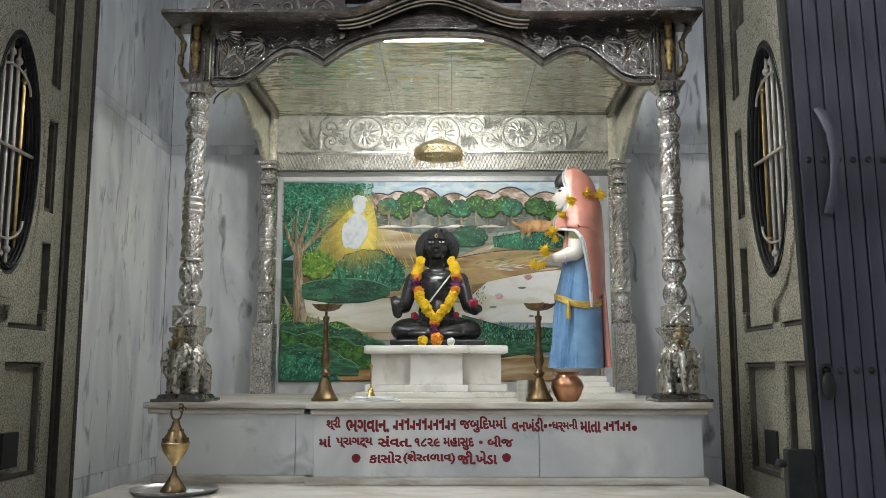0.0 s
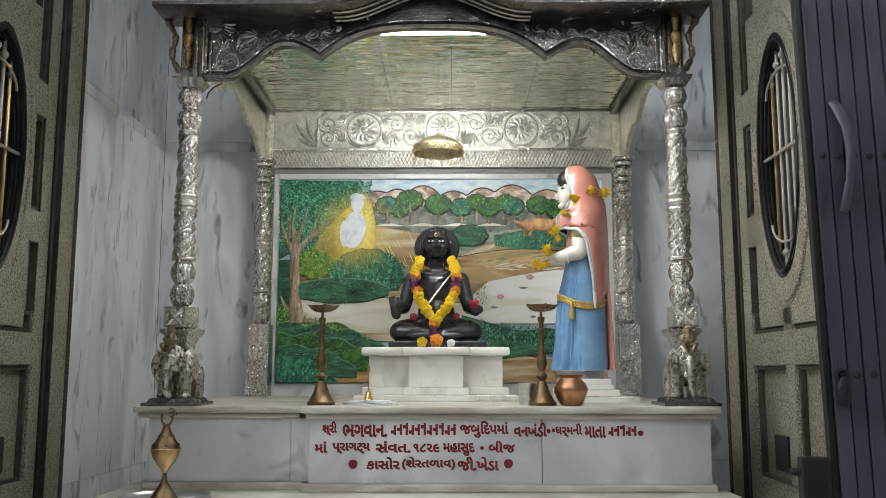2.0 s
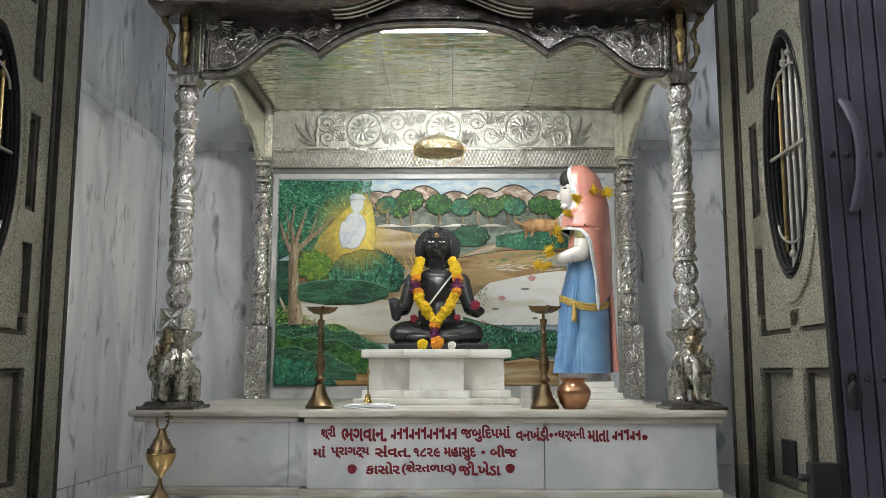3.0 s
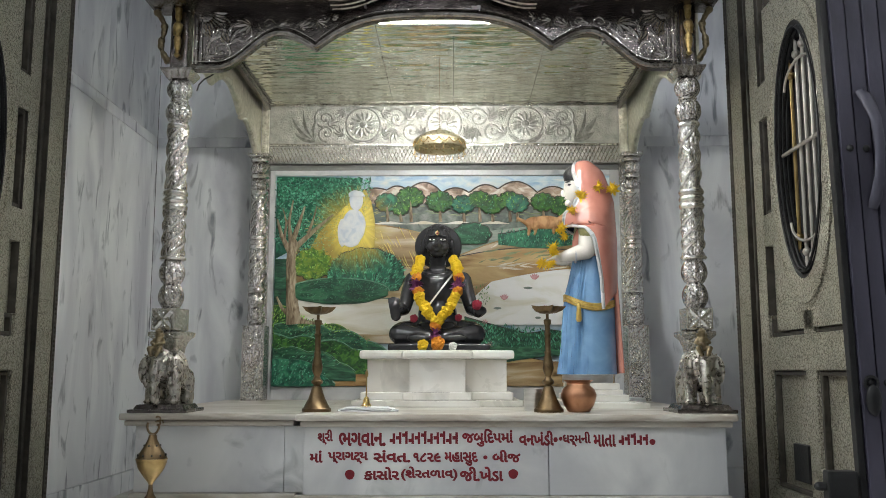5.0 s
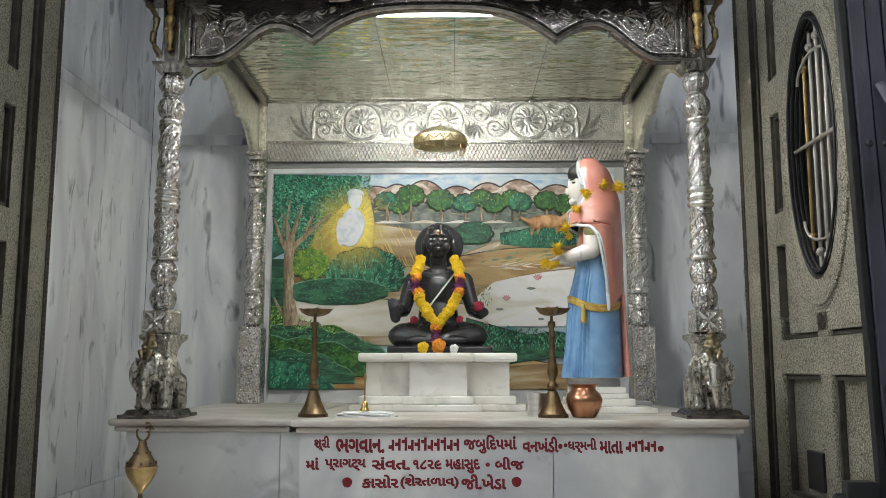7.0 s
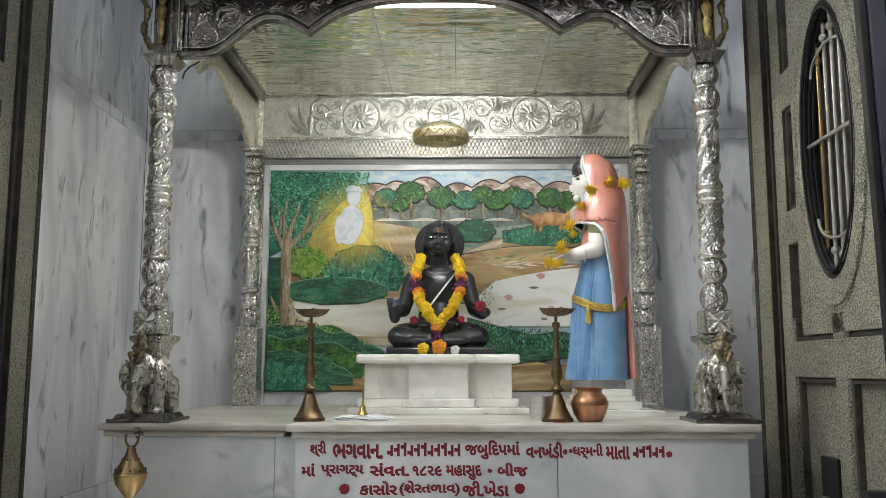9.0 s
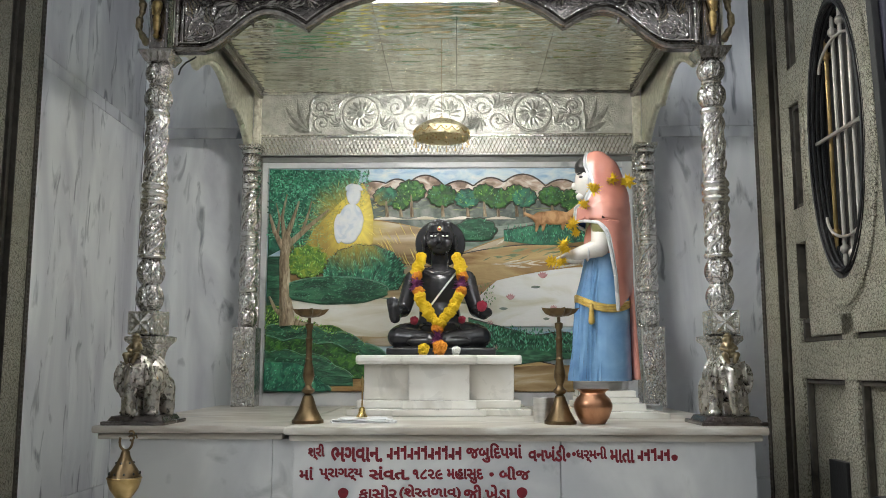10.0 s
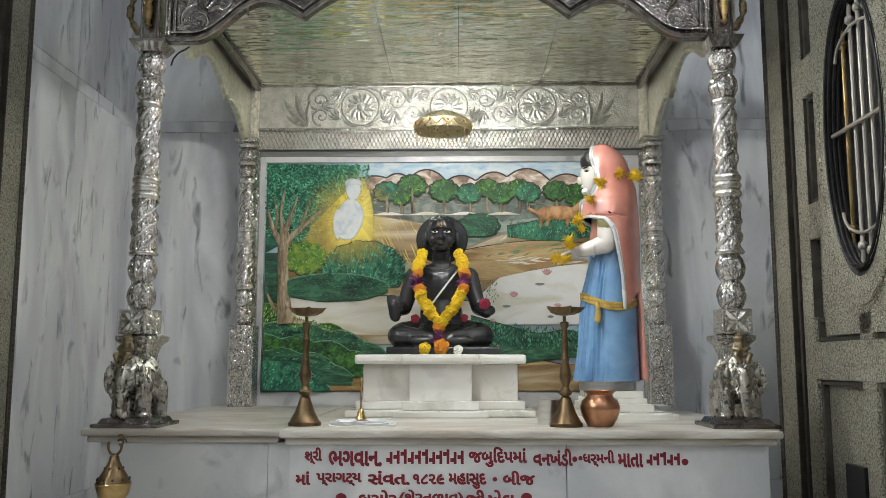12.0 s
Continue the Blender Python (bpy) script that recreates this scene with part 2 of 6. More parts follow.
def thing(name, label, category, at=(0, 0, 0), group="", kind=""):
    ob = new(name)
    ob.location = at
    ob.empty_display_size = 0.05
    return tagged(ob, label, category, group, kind)


def box(bm, x0, x1, y0, y1, z0, z1, bevel=0.0, mat=0):
    r = bmesh.ops.create_cube(bm, size=1, matrix=Matrix.Translation(((x0 + x1) / 2, (y0 + y1) / 2, (z0 + z1) / 2)) @ Matrix.Diagonal((x1 - x0, y1 - y0, z1 - z0, 1)))
    vs = r["verts"]
    es = list({e for v in vs for e in v.link_edges})
    fs = list({f for v in vs for f in v.link_faces})
    for f in fs:
        f.material_index = mat
    if bevel:
        bmesh.ops.bevel(bm, geom=es, offset=bevel, segments=2, affect="EDGES", profile=0.6)
    return bm


def solid(x0, x1, y0, y1, z0, z1, bevel=0.0):
    return box(bmesh.new(), x0, x1, y0, y1, z0, z1, bevel)


def lathe(bm, profile, seg=24, at=(0, 0, 0), flute=0.0, lobes=8, twist=0.0, mat=0, m=None):
    """Turned form from (radius, height) pairs; flute, lobes and twist carve it; m moves it."""
    rings = []
    for r, z in profile:
        ring = []
        for i in range(seg):
            a = 2 * math.pi * i / seg
            q = r * (1 + flute * math.cos(lobes * a + twist * z))
            p = Vector((at[0] + q * math.cos(a), at[1] + q * math.sin(a), at[2] + z))
            ring.append(bm.verts.new(m @ p if m else p))
        rings.append(ring)
    for a, b in zip(rings, rings[1:]):
        for i in range(seg):
            f = bm.faces.new((a[i], a[(i + 1) % seg], b[(i + 1) % seg], b[i]))
            f.material_index = mat
    for ring in (rings[0], rings[-1]):
        bm.faces.new(ring).material_index = mat
    return bm


def ball_profile(z0, z1, r, neck=0.6, n=9):
    return [(r * (neck + (1 - neck) * math.sin(math.pi * i / (n - 1)) ** 0.8), z0 + (z1 - z0) * i / (n - 1)) for i in range(n)]


def blob(bm, c, r, rot=(0, 0, 0), u=16, v=10, mat=0):
    """An ellipsoid."""
    prof = [(math.sin(math.pi * k / v), -math.cos(math.pi * k / v)) for k in range(1, v)]
    prof = [(0.03, -0.9995)] + prof + [(0.03, 0.9995)]
    return lathe(bm, prof, u, mat=mat, m=pose(*c, *rot) @ Matrix.Diagonal((*r, 1)))


def limb(bm, a, b, r0, r1, seg=12, mat=0):
    """A tapered, round-ended limb from a to b."""
    a, b = Vector(a), Vector(b)
    q = (b - a).to_track_quat("Z", "Y").to_matrix().to_4x4()
    n = (b - a).length
    prof = [(0.03 * r0, -r0)] + [(r0 * math.cos(k), r0 * math.sin(k)) for k in (-1.1, -0.6)] + [(r0, 0), (r1, n)]
    prof += [(r1 * math.cos(k), n + r1 * math.sin(k)) for k in (0.6, 1.1)] + [(0.03 * r1, n + r1)]
    return lathe(bm, prof, seg, mat=mat, m=Matrix.Translation(a) @ q)


def tube(bm, pts, r, seg=8, mat=0, flat=1.0, closed=False):
    """A round rod along a row of points; r may be a list; flat squeezes it along y."""
    pts = [Vector(p) for p in pts]
    rs = r if isinstance(r, (list, tuple)) else [r] * len(pts)
    rings = []
    for i, p in enumerate(pts):
        d = (pts[min(i + 1, len(pts) - 1)] - pts[max(i - 1, 0)])
        if closed:
            d = pts[(i + 1) % len(pts)] - pts[i - 1]
        d.normalize()
        ref = Vector((0, 1, 0)) if abs(d.y) < 0.9 else Vector((1, 0, 0))
        s = d.cross(ref).normalized()
        u = s.cross(d).normalized()
        rings.append([bm.verts.new(p + rs[i] * (math.cos(a) * s + flat * math.sin(a) * u)) for a in (2 * math.pi * k / seg for k in range(seg))])
    pairs = list(zip(rings, rings[1:])) + ([(rings[-1], rings[0])] if closed else [])
    for a, b in pairs:
        for k in range(seg):
            bm.faces.new((a[k], a[(k + 1) % seg], b[(k + 1) % seg], b[k])).material_index = mat
    if not closed:
        for ring in (rings[0], rings[-1]):
            bm.faces.new(ring).material_index = mat
    return bm


def prism(bm, pts, y0, y1, plane="xz", mat=0, inset=0.0):
    """A flat outline given thickness from y0 to y1 (along x for plane 'yz', z for 'xy'); inset rounds the y1 side."""
    def put(p, d):
        return {"xz": (p[0], d, p[1]), "yz": (d, p[0], p[1]), "xy": (p[0], p[1], d)}[plane]
    n = len(pts)
    rows = [(pts, y0)]
    if inset:
        out = []
        for i in range(n):
            a, b, c = (Vector(pts[j % n]) for j in (i - 1, i, i + 1))
            t = (c - a)
            t.normalize()
            out.append((b.x - t.y * inset, b.y + t.x * inset))
        rows += [(pts, y0 + (y1 - y0) * 0.55), (out, y1)]
    else:
        rows.append((pts, y1))
    rings = [[bm.verts.new(put(p, d)) for p in row] for row, d in rows]
    for a, b in zip(rings, rings[1:]):
        for i in range(n):
            bm.faces.new((a[i], a[(i + 1) % n], b[(i + 1) % n], b[i])).material_index = mat
    for ring in (rings[0], rings[-1]):
        f = bm.faces.new(ring)
        f.material_index = mat
    return bm


def sculpt(bm, voxel, smooth=4):
    """Melts overlapping forms into one skin and returns it as a bmesh."""
    tmp = new("tmp", finish(bm, "tmp", BLACKSTONE))
    k = tmp.modifiers.new("melt", "REMESH")
    k.mode, k.voxel_size = "VOXEL", voxel
    s = tmp.modifiers.new("soft", "SMOOTH")
    s.iterations, s.factor = smooth, 0.5
    dg = bpy.context.evaluated_depsgraph_get()
    me = bpy.data.meshes.new_from_object(tmp.evaluated_get(dg))
    out = bmesh.new()
    out.from_mesh(me)
    bpy.data.objects.remove(tmp)
    bpy.data.meshes.remove(me)
    for f in out.faces:
        f.material_index = 0
    return out


# ---- reliefs beaten into the silver ----


def spiral(bm, cx, cz, r0, turns, start, way, y, thick, rise=0.55, mat=0):
    n = int(16 * turns) + 4
    pts, rs = [], []
    for i in range(n):
        k = i / (n - 1)
        r = r0 * (1 - 0.86 * k)
        a = start + way * 2 * math.pi * turns * k
        pts.append((cx + r * math.cos(a), y, cz + r * math.sin(a)))
        rs.append(thick * (1 - 0.45 * k))
    tube(bm, pts, rs, 6, mat, rise)
    blob(bm, pts[-1], (thick * 1.4, thick * 0.9, thick * 1.4), u=8, v=6, mat=mat)


def leaf(bm, x, z, ang, length, width, y, rise=0.006, bend=0.3, mat=0):
    """A pointed leaf with a raised midrib, curling to one side."""
    n = 6
    left, mid, right = [], [], []
    for i in range(n + 1):
        k = i / n
        a = ang + bend * k
        px, pz = x + length * k * math.cos(a), z + length * k * math.sin(a)
        w = width * math.sin(math.pi * min(1, 0.12 + 0.88 * k)) ** 0.8 * 0.5
        nx, nz = -math.sin(a), math.cos(a)
        left.append(bm.verts.new((px + nx * w, y, pz + nz * w)))
        right.append(bm.verts.new((px - nx * w, y, pz - nz * w)))
        mid.append(bm.verts.new((px, y - rise * (1 - 0.5 * k), pz)))
    for i in range(n):
        bm.faces.new((left[i], left[i + 1], mid[i + 1], mid[i])).material_index = mat
        bm.faces.new((mid[i], mid[i + 1], right[i + 1], right[i])).material_index = mat


def rosette(bm, cx, cz, r, y, petals=14, mat=0):
    for i in range(petals):
        a = 2 * math.pi * i / petals
        leaf(bm, cx + 0.28 * r * math.cos(a), cz + 0.28 * r * math.sin(a), a, r * 0.62, r * 0.30, y, 0.006, 0.35, mat)
    blob(bm, (cx, y, cz), (0.24 * r, 0.008, 0.24 * r), u=12, v=8, mat=mat)


def acanthus(bm, x, z, ang, size, y, way=1, mat=0):
    """A fan of curling leaves that springs from one point."""
    for i, (da, k) in enumerate(((-0.9, 0.6), (-0.45, 0.85), (0.0, 1.0), (0.45, 0.8), (0.95, 0.55))):
        leaf(bm, x, z, ang + way * da, size * k, size * 0.26, y, 0.007, way * 0.55, mat)

# ---- setting ----


def slab(name, parent, x0, x1, y0, y1, z0, z1, mat, bevel=0.002):
    return part(name, solid(x0, x1, y0, y1, z0, z1, bevel), mat, parent)


def panelled_wall(name, axis, at, spans, rows, depth, mat, label):
    """A backing wall faced with marble slabs, with thin open joints between them."""
    lo, hi = spans[0], spans[-1]
    if axis == "y":
        bm = solid(lo, hi, at + 0.03, at + depth, rows[0], rows[-1])
    else:
        s = 1 if depth > 0 else -1
        bm = solid(min(at + 0.03 * s, at + depth), max(at + 0.03 * s, at + depth), lo, hi, rows[0], rows[-1])
    wall = tagged(part(name, bm, PLASTER), label, "wall", kind="structure")
    g = 0.0012
    for a, b in zip(spans, spans[1:]):
        for c, d in zip(rows, rows[1:]):
            if axis == "y":
                slab("slab", wall, a + g, b - g, at, at + 0.028, c + g, d - g, mat)
            else:
                slab("slab", wall, min(at, at + 0.028 * s), max(at, at + 0.028 * s), a + g, b - g, c + g, d - g, mat)
    return wall


panelled_wall("wall_back", "y", BACK, (LEFT, -1.0, -0.2, 0.6, RIGHT), (FLOOR, -0.362, 1.47, 1.53, 2.9), 0.2, WALL,
              "grey-white veined marble slab wall behind the shrine")
panelled_wall("wall_left", "x", LEFT, (HALLY, -0.2, 0.75, BACK), (FLOOR, -0.36, 1.47, 1.53, 2.9), -0.2, WALL,
              "blue-grey streaked marble wall with a thin border course")
panelled_wall("wall_right", "x", RIGHT, (HALLY, 0.1, BACK), (FLOOR, -0.36, 1.47, 1.53, 2.9), 0.2, WALL,
              "grey streaked marble wall behind the open door leaf")

flr = tagged(part("floor", solid(-4.2, 4.2, -7.2, 1.7, FLOOR - 0.1, FLOOR), FLOORM), "polished pale marble floor", "floor", kind="structure")
tagged(part("ceiling", solid(LEFT - 0.2, RIGHT + 0.2, HALLY, 1.72, 2.9, 3.0), PLASTER), "plain plastered ceiling of the shrine room", "ceiling", kind="structure")
tagged(part("ceiling_hall", solid(-4.2, 4.2, -7.2, HALLY, 3.0, 3.1), PLASTER), "plain plastered hall ceiling", "ceiling", kind="structure")
tagged(part("wall_south", solid(-4.2, 4.2, -7.2, -7.0, FLOOR, 3.0), PLASTER), "plain hall wall opposite the shrine", "wall", kind="structure")
tagged(part("wall_west", solid(-4.2, -4.0, -7.0, HALLY, FLOOR, 3.0), PLASTER), "plain side wall of the hall", "wall", kind="structure")
tagged(part("wall_east", solid(4.0, 4.2, -7.0, HALLY, FLOOR, 3.0), PLASTER), "plain side wall of the hall", "wall", kind="structure")
# Out of view; the opening's height is set by the light it lets in.
bm = solid(-4.0, LEFT - 0.2, HALLY - 0.2, HALLY, FLOOR, 3.0)
box(bm, RIGHT + 0.2, 4.0, HALLY - 0.2, HALLY, FLOOR, 3.0)
box(bm, LEFT - 0.2, RIGHT + 0.2, HALLY - 0.2, HALLY, 2.6, 3.0)
tagged(part("wall_front", bm, PLASTER), "plain wall round the shrine room's wide doorway", "wall", kind="structure")

# tube lamps of the hall, out of view, added for its ambient light
for x, y in ((-3.0, -3.6), (1.6, -3.2), (0.4, -5.6)):
    lamp = thing("ceiling_light", "white tube lamp added out of view on the hall ceiling", "lamp", (x, y, 3.0), "hall tube lamps")
    part("fixture", solid(-0.62, 0.62, -0.03, 0.03, -0.05, 0.0, 0.006), PLASTER, lamp)
    bm = bmesh.new()
    tube(bm, [(-0.6, 0, -0.075), (0.6, 0, -0.075)], 0.022, 12)
    part("tube", bm, HALLTUBE, lamp, "glowing white tube")

# two unseen lamps, added to light the doors, side walls and plinth
for x, y, z, half, glow in ((-2.3, -1.95, 2.72, 0.27, FILL_TUBES[0]), (0.22, -1.05, 2.895, 0.20, FILL_TUBES[1])):
    lamp = thing("ceiling_light", "tube lamp added out of view near the wide doorway", "lamp", (x, y, z), "bright hall tube lamps")
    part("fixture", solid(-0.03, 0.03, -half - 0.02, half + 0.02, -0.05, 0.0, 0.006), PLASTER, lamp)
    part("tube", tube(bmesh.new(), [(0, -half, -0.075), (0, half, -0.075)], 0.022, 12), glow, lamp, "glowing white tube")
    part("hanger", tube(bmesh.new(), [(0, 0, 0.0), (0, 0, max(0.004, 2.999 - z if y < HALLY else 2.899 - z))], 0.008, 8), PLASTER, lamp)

# ---- marble plinth ----
plinth = thing("plinth", "white marble plinth with a moulded ledge and red painted words", "plinth", (0, 0, 0))
PX0, PX1, PXM = -1.132, 1.10, -0.475
FRONT, FRONTL = -0.165, -0.10
slab("front_panel", plinth, PXM, 0.438, FRONT, FRONT + 0.03, STEP + 0.03, -0.04, WHITE)
slab("front_panel", plinth, 0.4405, PX1, FRONT, FRONT + 0.03, STEP + 0.03, -0.04, WHITE)
slab("front_panel", plinth, PX0, -0.56, FRONTL, FRONTL + 0.03, STEP + 0.03, -0.04, WHITE)
slab("front_panel", plinth, -0.5585, PXM, FRONTL, FRONTL + 0.03, STEP + 0.03, -0.04, WHITE)
slab("core", plinth, PX0 + 0.003, PX1 - 0.003, -0.067, BACK - 0.002, STEP, -0.042, WHITE)
slab("return_panel", plinth, PXM, PXM + 0.03, FRONT + 0.031, FRONTL + 0.03, STEP + 0.03, -0.042, WHITE)
slab("skirting", plinth, PXM - 0.03, PX1 + 0.012, FRONT - 0.028, FRONT + 0.02, STEP, STEP + 0.029, LEDGE, 0.006)
slab("skirting", plinth, PX0 - 0.01, PXM - 0.033, FRONTL - 0.028, FRONTL + 0.02, STEP, STEP + 0.029, LEDGE, 0.006)


def ledge(x0, x1, y0, y1):
    """A flat stone with a rounded lip over a small cove along its front."""
    bm = solid(x0, x1, y0, y1, TOP - 0.026, TOP, 0.009)
    box(bm, x0 + 0.016, x1 - 0.016, y0 + 0.018, y1, TOP - 0.048, TOP - 0.0265, 0.008)
    return bm


part("ledge", ledge(-0.505, 1.142, -0.197, BACK - 0.003), LEDGE, plinth, "cream marble ledge with a rounded lip")
part("ledge", ledge(-1.192, -0.507, -0.130, BACK - 0.003), LEDGE, plinth, "cream marble ledge with a rounded lip")
tagged(part("step", solid(-1.25, 1.17, -0.78, BACK - 0.01, FLOOR, STEP, 0.006), LEDGE), "low marble step below the plinth", "step", kind="structure")

# painted words on the front panels


def lettering(text, x0, x1, z0, z1, y, parent):
    cu = bpy.data.curves.new("word", "FONT")
    cu.body = text
    cu.bevel_depth = 0.030
    cu.offset = 0.010
    cu.bevel_resolution = 1
    cu.resolution_u = 3
    ob = new("tmp", cu)
    dg = bpy.context.evaluated_depsgraph_get()
    me = bpy.data.meshes.new_from_object(ob.evaluated_get(dg))
    bpy.data.objects.remove(ob)
    co = np.array([v.co for v in me.vertices])
    lo, hi = co.min(0), co.max(0)
    for v in me.vertices:
        v.co = (x0 + (v.co.x - lo[0]) / (hi[0] - lo[0]) * (x1 - x0), y - 0.012 * (v.co.z - lo[2]), z0 + (v.co.y - lo[1]) / (hi[1] - lo[1]) * (z1 - z0))
    me.materials.append(RED)
    w = new("painted_word", me)
    w.parent = parent
    return w


def letter_bars(x0, x1, z0, z1, y, count, parent):
    """Thick upright strokes with short feet and a ragged top, one for each letter of a word left unread."""
    step = (x1 - x0) / count
    for i in range(count):
        bm = bmesh.new()
        top = z1 - 0.010 + 0.004 * ((i * 7) % 3)
        x = x0 + i * step
        box(bm, x + step * 0.50, x + step * 0.90, y - 0.0006, y, z0 + 0.010, top)
        box(bm, x + step * 0.02, x + step * 0.56, y - 0.0006, y, z0 + 0.016 + 0.010 * (i % 3), z0 + 0.029 + 0.010 * (i % 3))
        part("painted_bar", bm, RED, parent)


def dot(x, z, r, parent):
    bm = bmesh.new()
    prism(bm, [(x + r * math.cos(a) * (1 + 0.06 * math.sin(3 * a)), z + r * math.sin(a)) for a in (2 * math.pi * i / 20 for i in range(20))], FRONT - 0.0006, FRONT)
    part("painted_dot", bm, RED, parent)


YT = FRONT - 0.0008
for word, x0, x1, z0, z1 in (
        ("શ્રી", -0.424, -0.366, -0.105, -0.049), ("ભગવાન.", -0.344, -0.168, -0.111, -0.060),
        ("જબુિદપમાં", 0.118, 0.309, -0.112, -0.046), ("વનખંડી•", 0.330, 0.474, -0.108, -0.052),
        ("•ધર્મની", 0.478, 0.597, -0.111, -0.056), ("માતા", 0.607, 0.690, -0.112, -0.066),
        ("માં", -0.452, -0.403, -0.171, -0.126), ("પ્રાગટ્ય", -0.384, -0.234, -0.174, -0.131),
        ("સંવત.", -0.214, -0.075, -0.170, -0.124), ("૧૮૨૯", -0.065, 0.039, -0.168, -0.133),
        ("મહાસુદ", 0.052, 0.176, -0.182, -0.131), ("•", 0.196, 0.212, -0.158, -0.143), ("બીજ", 0.230, 0.336, -0.169, -0.123),
        ("કાસોર", -0.249, -0.116, -0.234, -0.186), ("(શેરતળાવ)", -0.110, 0.100, -0.236, -0.184), ("જી.ખેડા", 0.109, 0.270, -0.238, -0.184)):
    lettering(word, x0, x1, z0, z1, YT, plinth)
letter_bars(-0.154, 0.104, -0.112, -0.053, FRONT, 11, plinth)
letter_bars(0.700, 0.812, -0.115, -0.060, FRONT, 5, plinth)
dot(0.826, -0.094, 0.011, plinth)
dot(-0.301, -0.214, 0.018, plinth)
dot(0.307, -0.211, 0.018, plinth)

# ---- silver canopy ----
canopy = thing("canopy", "embossed silver canopy with a scalloped arch over the shrine", "canopy", (0, 0, 0))
CX = 0.006
EAVE = 1.655


def hump(x):
    return 0.115 * (0.5 + 0.5 * math.cos(math.pi * min(1, abs(x - CX) / 0.40)))


def arch(u):
    """Height of the scalloped arch's edge at u metres from its middle."""
    u = abs(u)
    if u < 0.49:
        return 1.627 - 0.138 * (u / 0.49) ** 3.2
    if u < 0.64:
        return 1.489 + 0.062 * math.sin((u - 0.49) / 0.15 * math.pi / 2)
    if u < 0.90:
        return 1.477 + 0.074 * math.cos((u - 0.64) / 0.26 * math.pi)
    return 1.403


xs = [-1.0 + 2.0 * i / 160 for i in range(161)]
xs = sorted(set(xs + [-0.49, 0.49]))
# spandrel plate, following the eave's swell along its top
bm = bmesh.new()
rows = []
for x in xs:
    top = max(EAVE + hump(x + CX), arch(x) + 0.02)
    rows.append([bm.verts.new((x + CX, y, z)) for y, z in ((-0.02, arch(x)), (-0.02, top), (0.015, top), (0.015, arch(x)))])
for a, b in zip(rows, rows[1:]):
    for k in range(4):
        bm.faces.new((a[k], b[k], b[(k + 1) % 4], a[(k + 1) % 4]))
part("spandrel", bm, DARKSILVER, canopy, "dark silver arch panel beaten with leaf scrolls", True)
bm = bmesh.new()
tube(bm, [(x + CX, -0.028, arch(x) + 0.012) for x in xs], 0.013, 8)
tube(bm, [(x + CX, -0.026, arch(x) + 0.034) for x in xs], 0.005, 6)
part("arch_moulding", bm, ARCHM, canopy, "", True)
# scrolls of the spandrel, mirrored
for s in (-1, 1):
    bm = bmesh.new()
    y = -0.021
    X = lambda v: CX + s * v
    a0 = 0 if s > 0 else math.pi
    for v, z, r, turns, start, way, th in ((0.885, 1.485, 0.066, 1.6, 1.57, -1, 0.0075), (0.800, 1.560, 0.058, 1.5, 0.0, 1, 0.0070), (0.885, 1.600, 0.036, 1.3, 3.14, -1, 0.0060),
                                           (0.690, 1.602, 0.040, 1.4, 0.0, -1, 0.0062), (0.600, 1.605, 0.034, 1.4, 3.14, 1, 0.0058), (0.520, 1.612, 0.028, 1.3, 0.0, -1, 0.0052), (0.455, 1.630, 0.020, 1.2, 3.14, 1, 0.0045)):
        spiral(bm, X(v), z, r, turns, start if s > 0 else math.pi - start, s * way, y, th)
    for v, z, ang, size, way in ((0.845, 1.515, 1.1, 0.100, 1), (0.925, 1.540, 2.0, 0.090, -1), (0.760, 1.590, 0.5, 0.080, -1), (0.735, 1.560, 3.6, 0.075, 1), (0.645, 1.590, 3.1, 0.070, 1),
                                 (0.560, 1.590, 3.1, 0.062, -1), (0.490, 1.605, 3.0, 0.056, 1), (0.425, 1.625, 2.9, 0.046, -1), (0.955, 1.445, 2.2, 0.060, 1), (0.830, 1.440, 0.6, 0.055, -1)):
        acanthus(bm, X(v), z, ang if s > 0 else math.pi - ang, size, y, s * way)
    # quarter sunflower in the corner
    for i in range(9):
        a = math.pi * (1.0 + 0.5 * i / 8)
        a = a if s > 0 else 3 * math.pi - a
        leaf(bm, X(0.960) + 0.042 * math.cos(a), 1.650 + 0.042 * math.sin(a), a, 0.058, 0.020, y, 0.008, 0.0)
    blob(bm, (X(0.955), y, 1.645), (0.040, 0.008, 0.036), u=16, v=8)
    tagged(part("scroll_relief", bm, ARCHM, canopy, "raised leaf scrolls"), kind="stuff")
for s in (-1, 1):
    bm = bmesh.new()
    tube(bm, [(CX + s * 0.985, -0.025, 1.41), (CX + s * 0.985, -0.025, EAVE)], 0.008, 6)
    tube(bm, [(CX + s * 0.965, -0.023, 1.42), (CX + s * 0.965, -0.023, EAVE)], 0.004, 6)
    part("edge_moulding", bm, ARCHM, canopy)
# eave, swelling up in the middle
ex = [-1.16 + 2.32 * i / 96 for i in range(97)]
bm = bmesh.new()
rows = []
for x in ex:
    z = EAVE + hump(x)
    zf = EAVE + hump(x) * 1.02
    rows.append([bm.verts.new((x, y, q)) for y, q in ((0.016, z), (-0.205, zf), (-0.215, zf + 0.006), (-0.215, zf + 0.020), (0.016, z + 0.022))])
for a, b in zip(rows, rows[1:]):
    for k in range(5):
        bm.faces.new((a[k], b[k], b[(k + 1) % 5], a[(k + 1) % 5]))
for r in (rows[0], rows[-1]):
    bm.faces.new(r)
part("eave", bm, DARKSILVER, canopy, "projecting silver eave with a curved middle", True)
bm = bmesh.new()
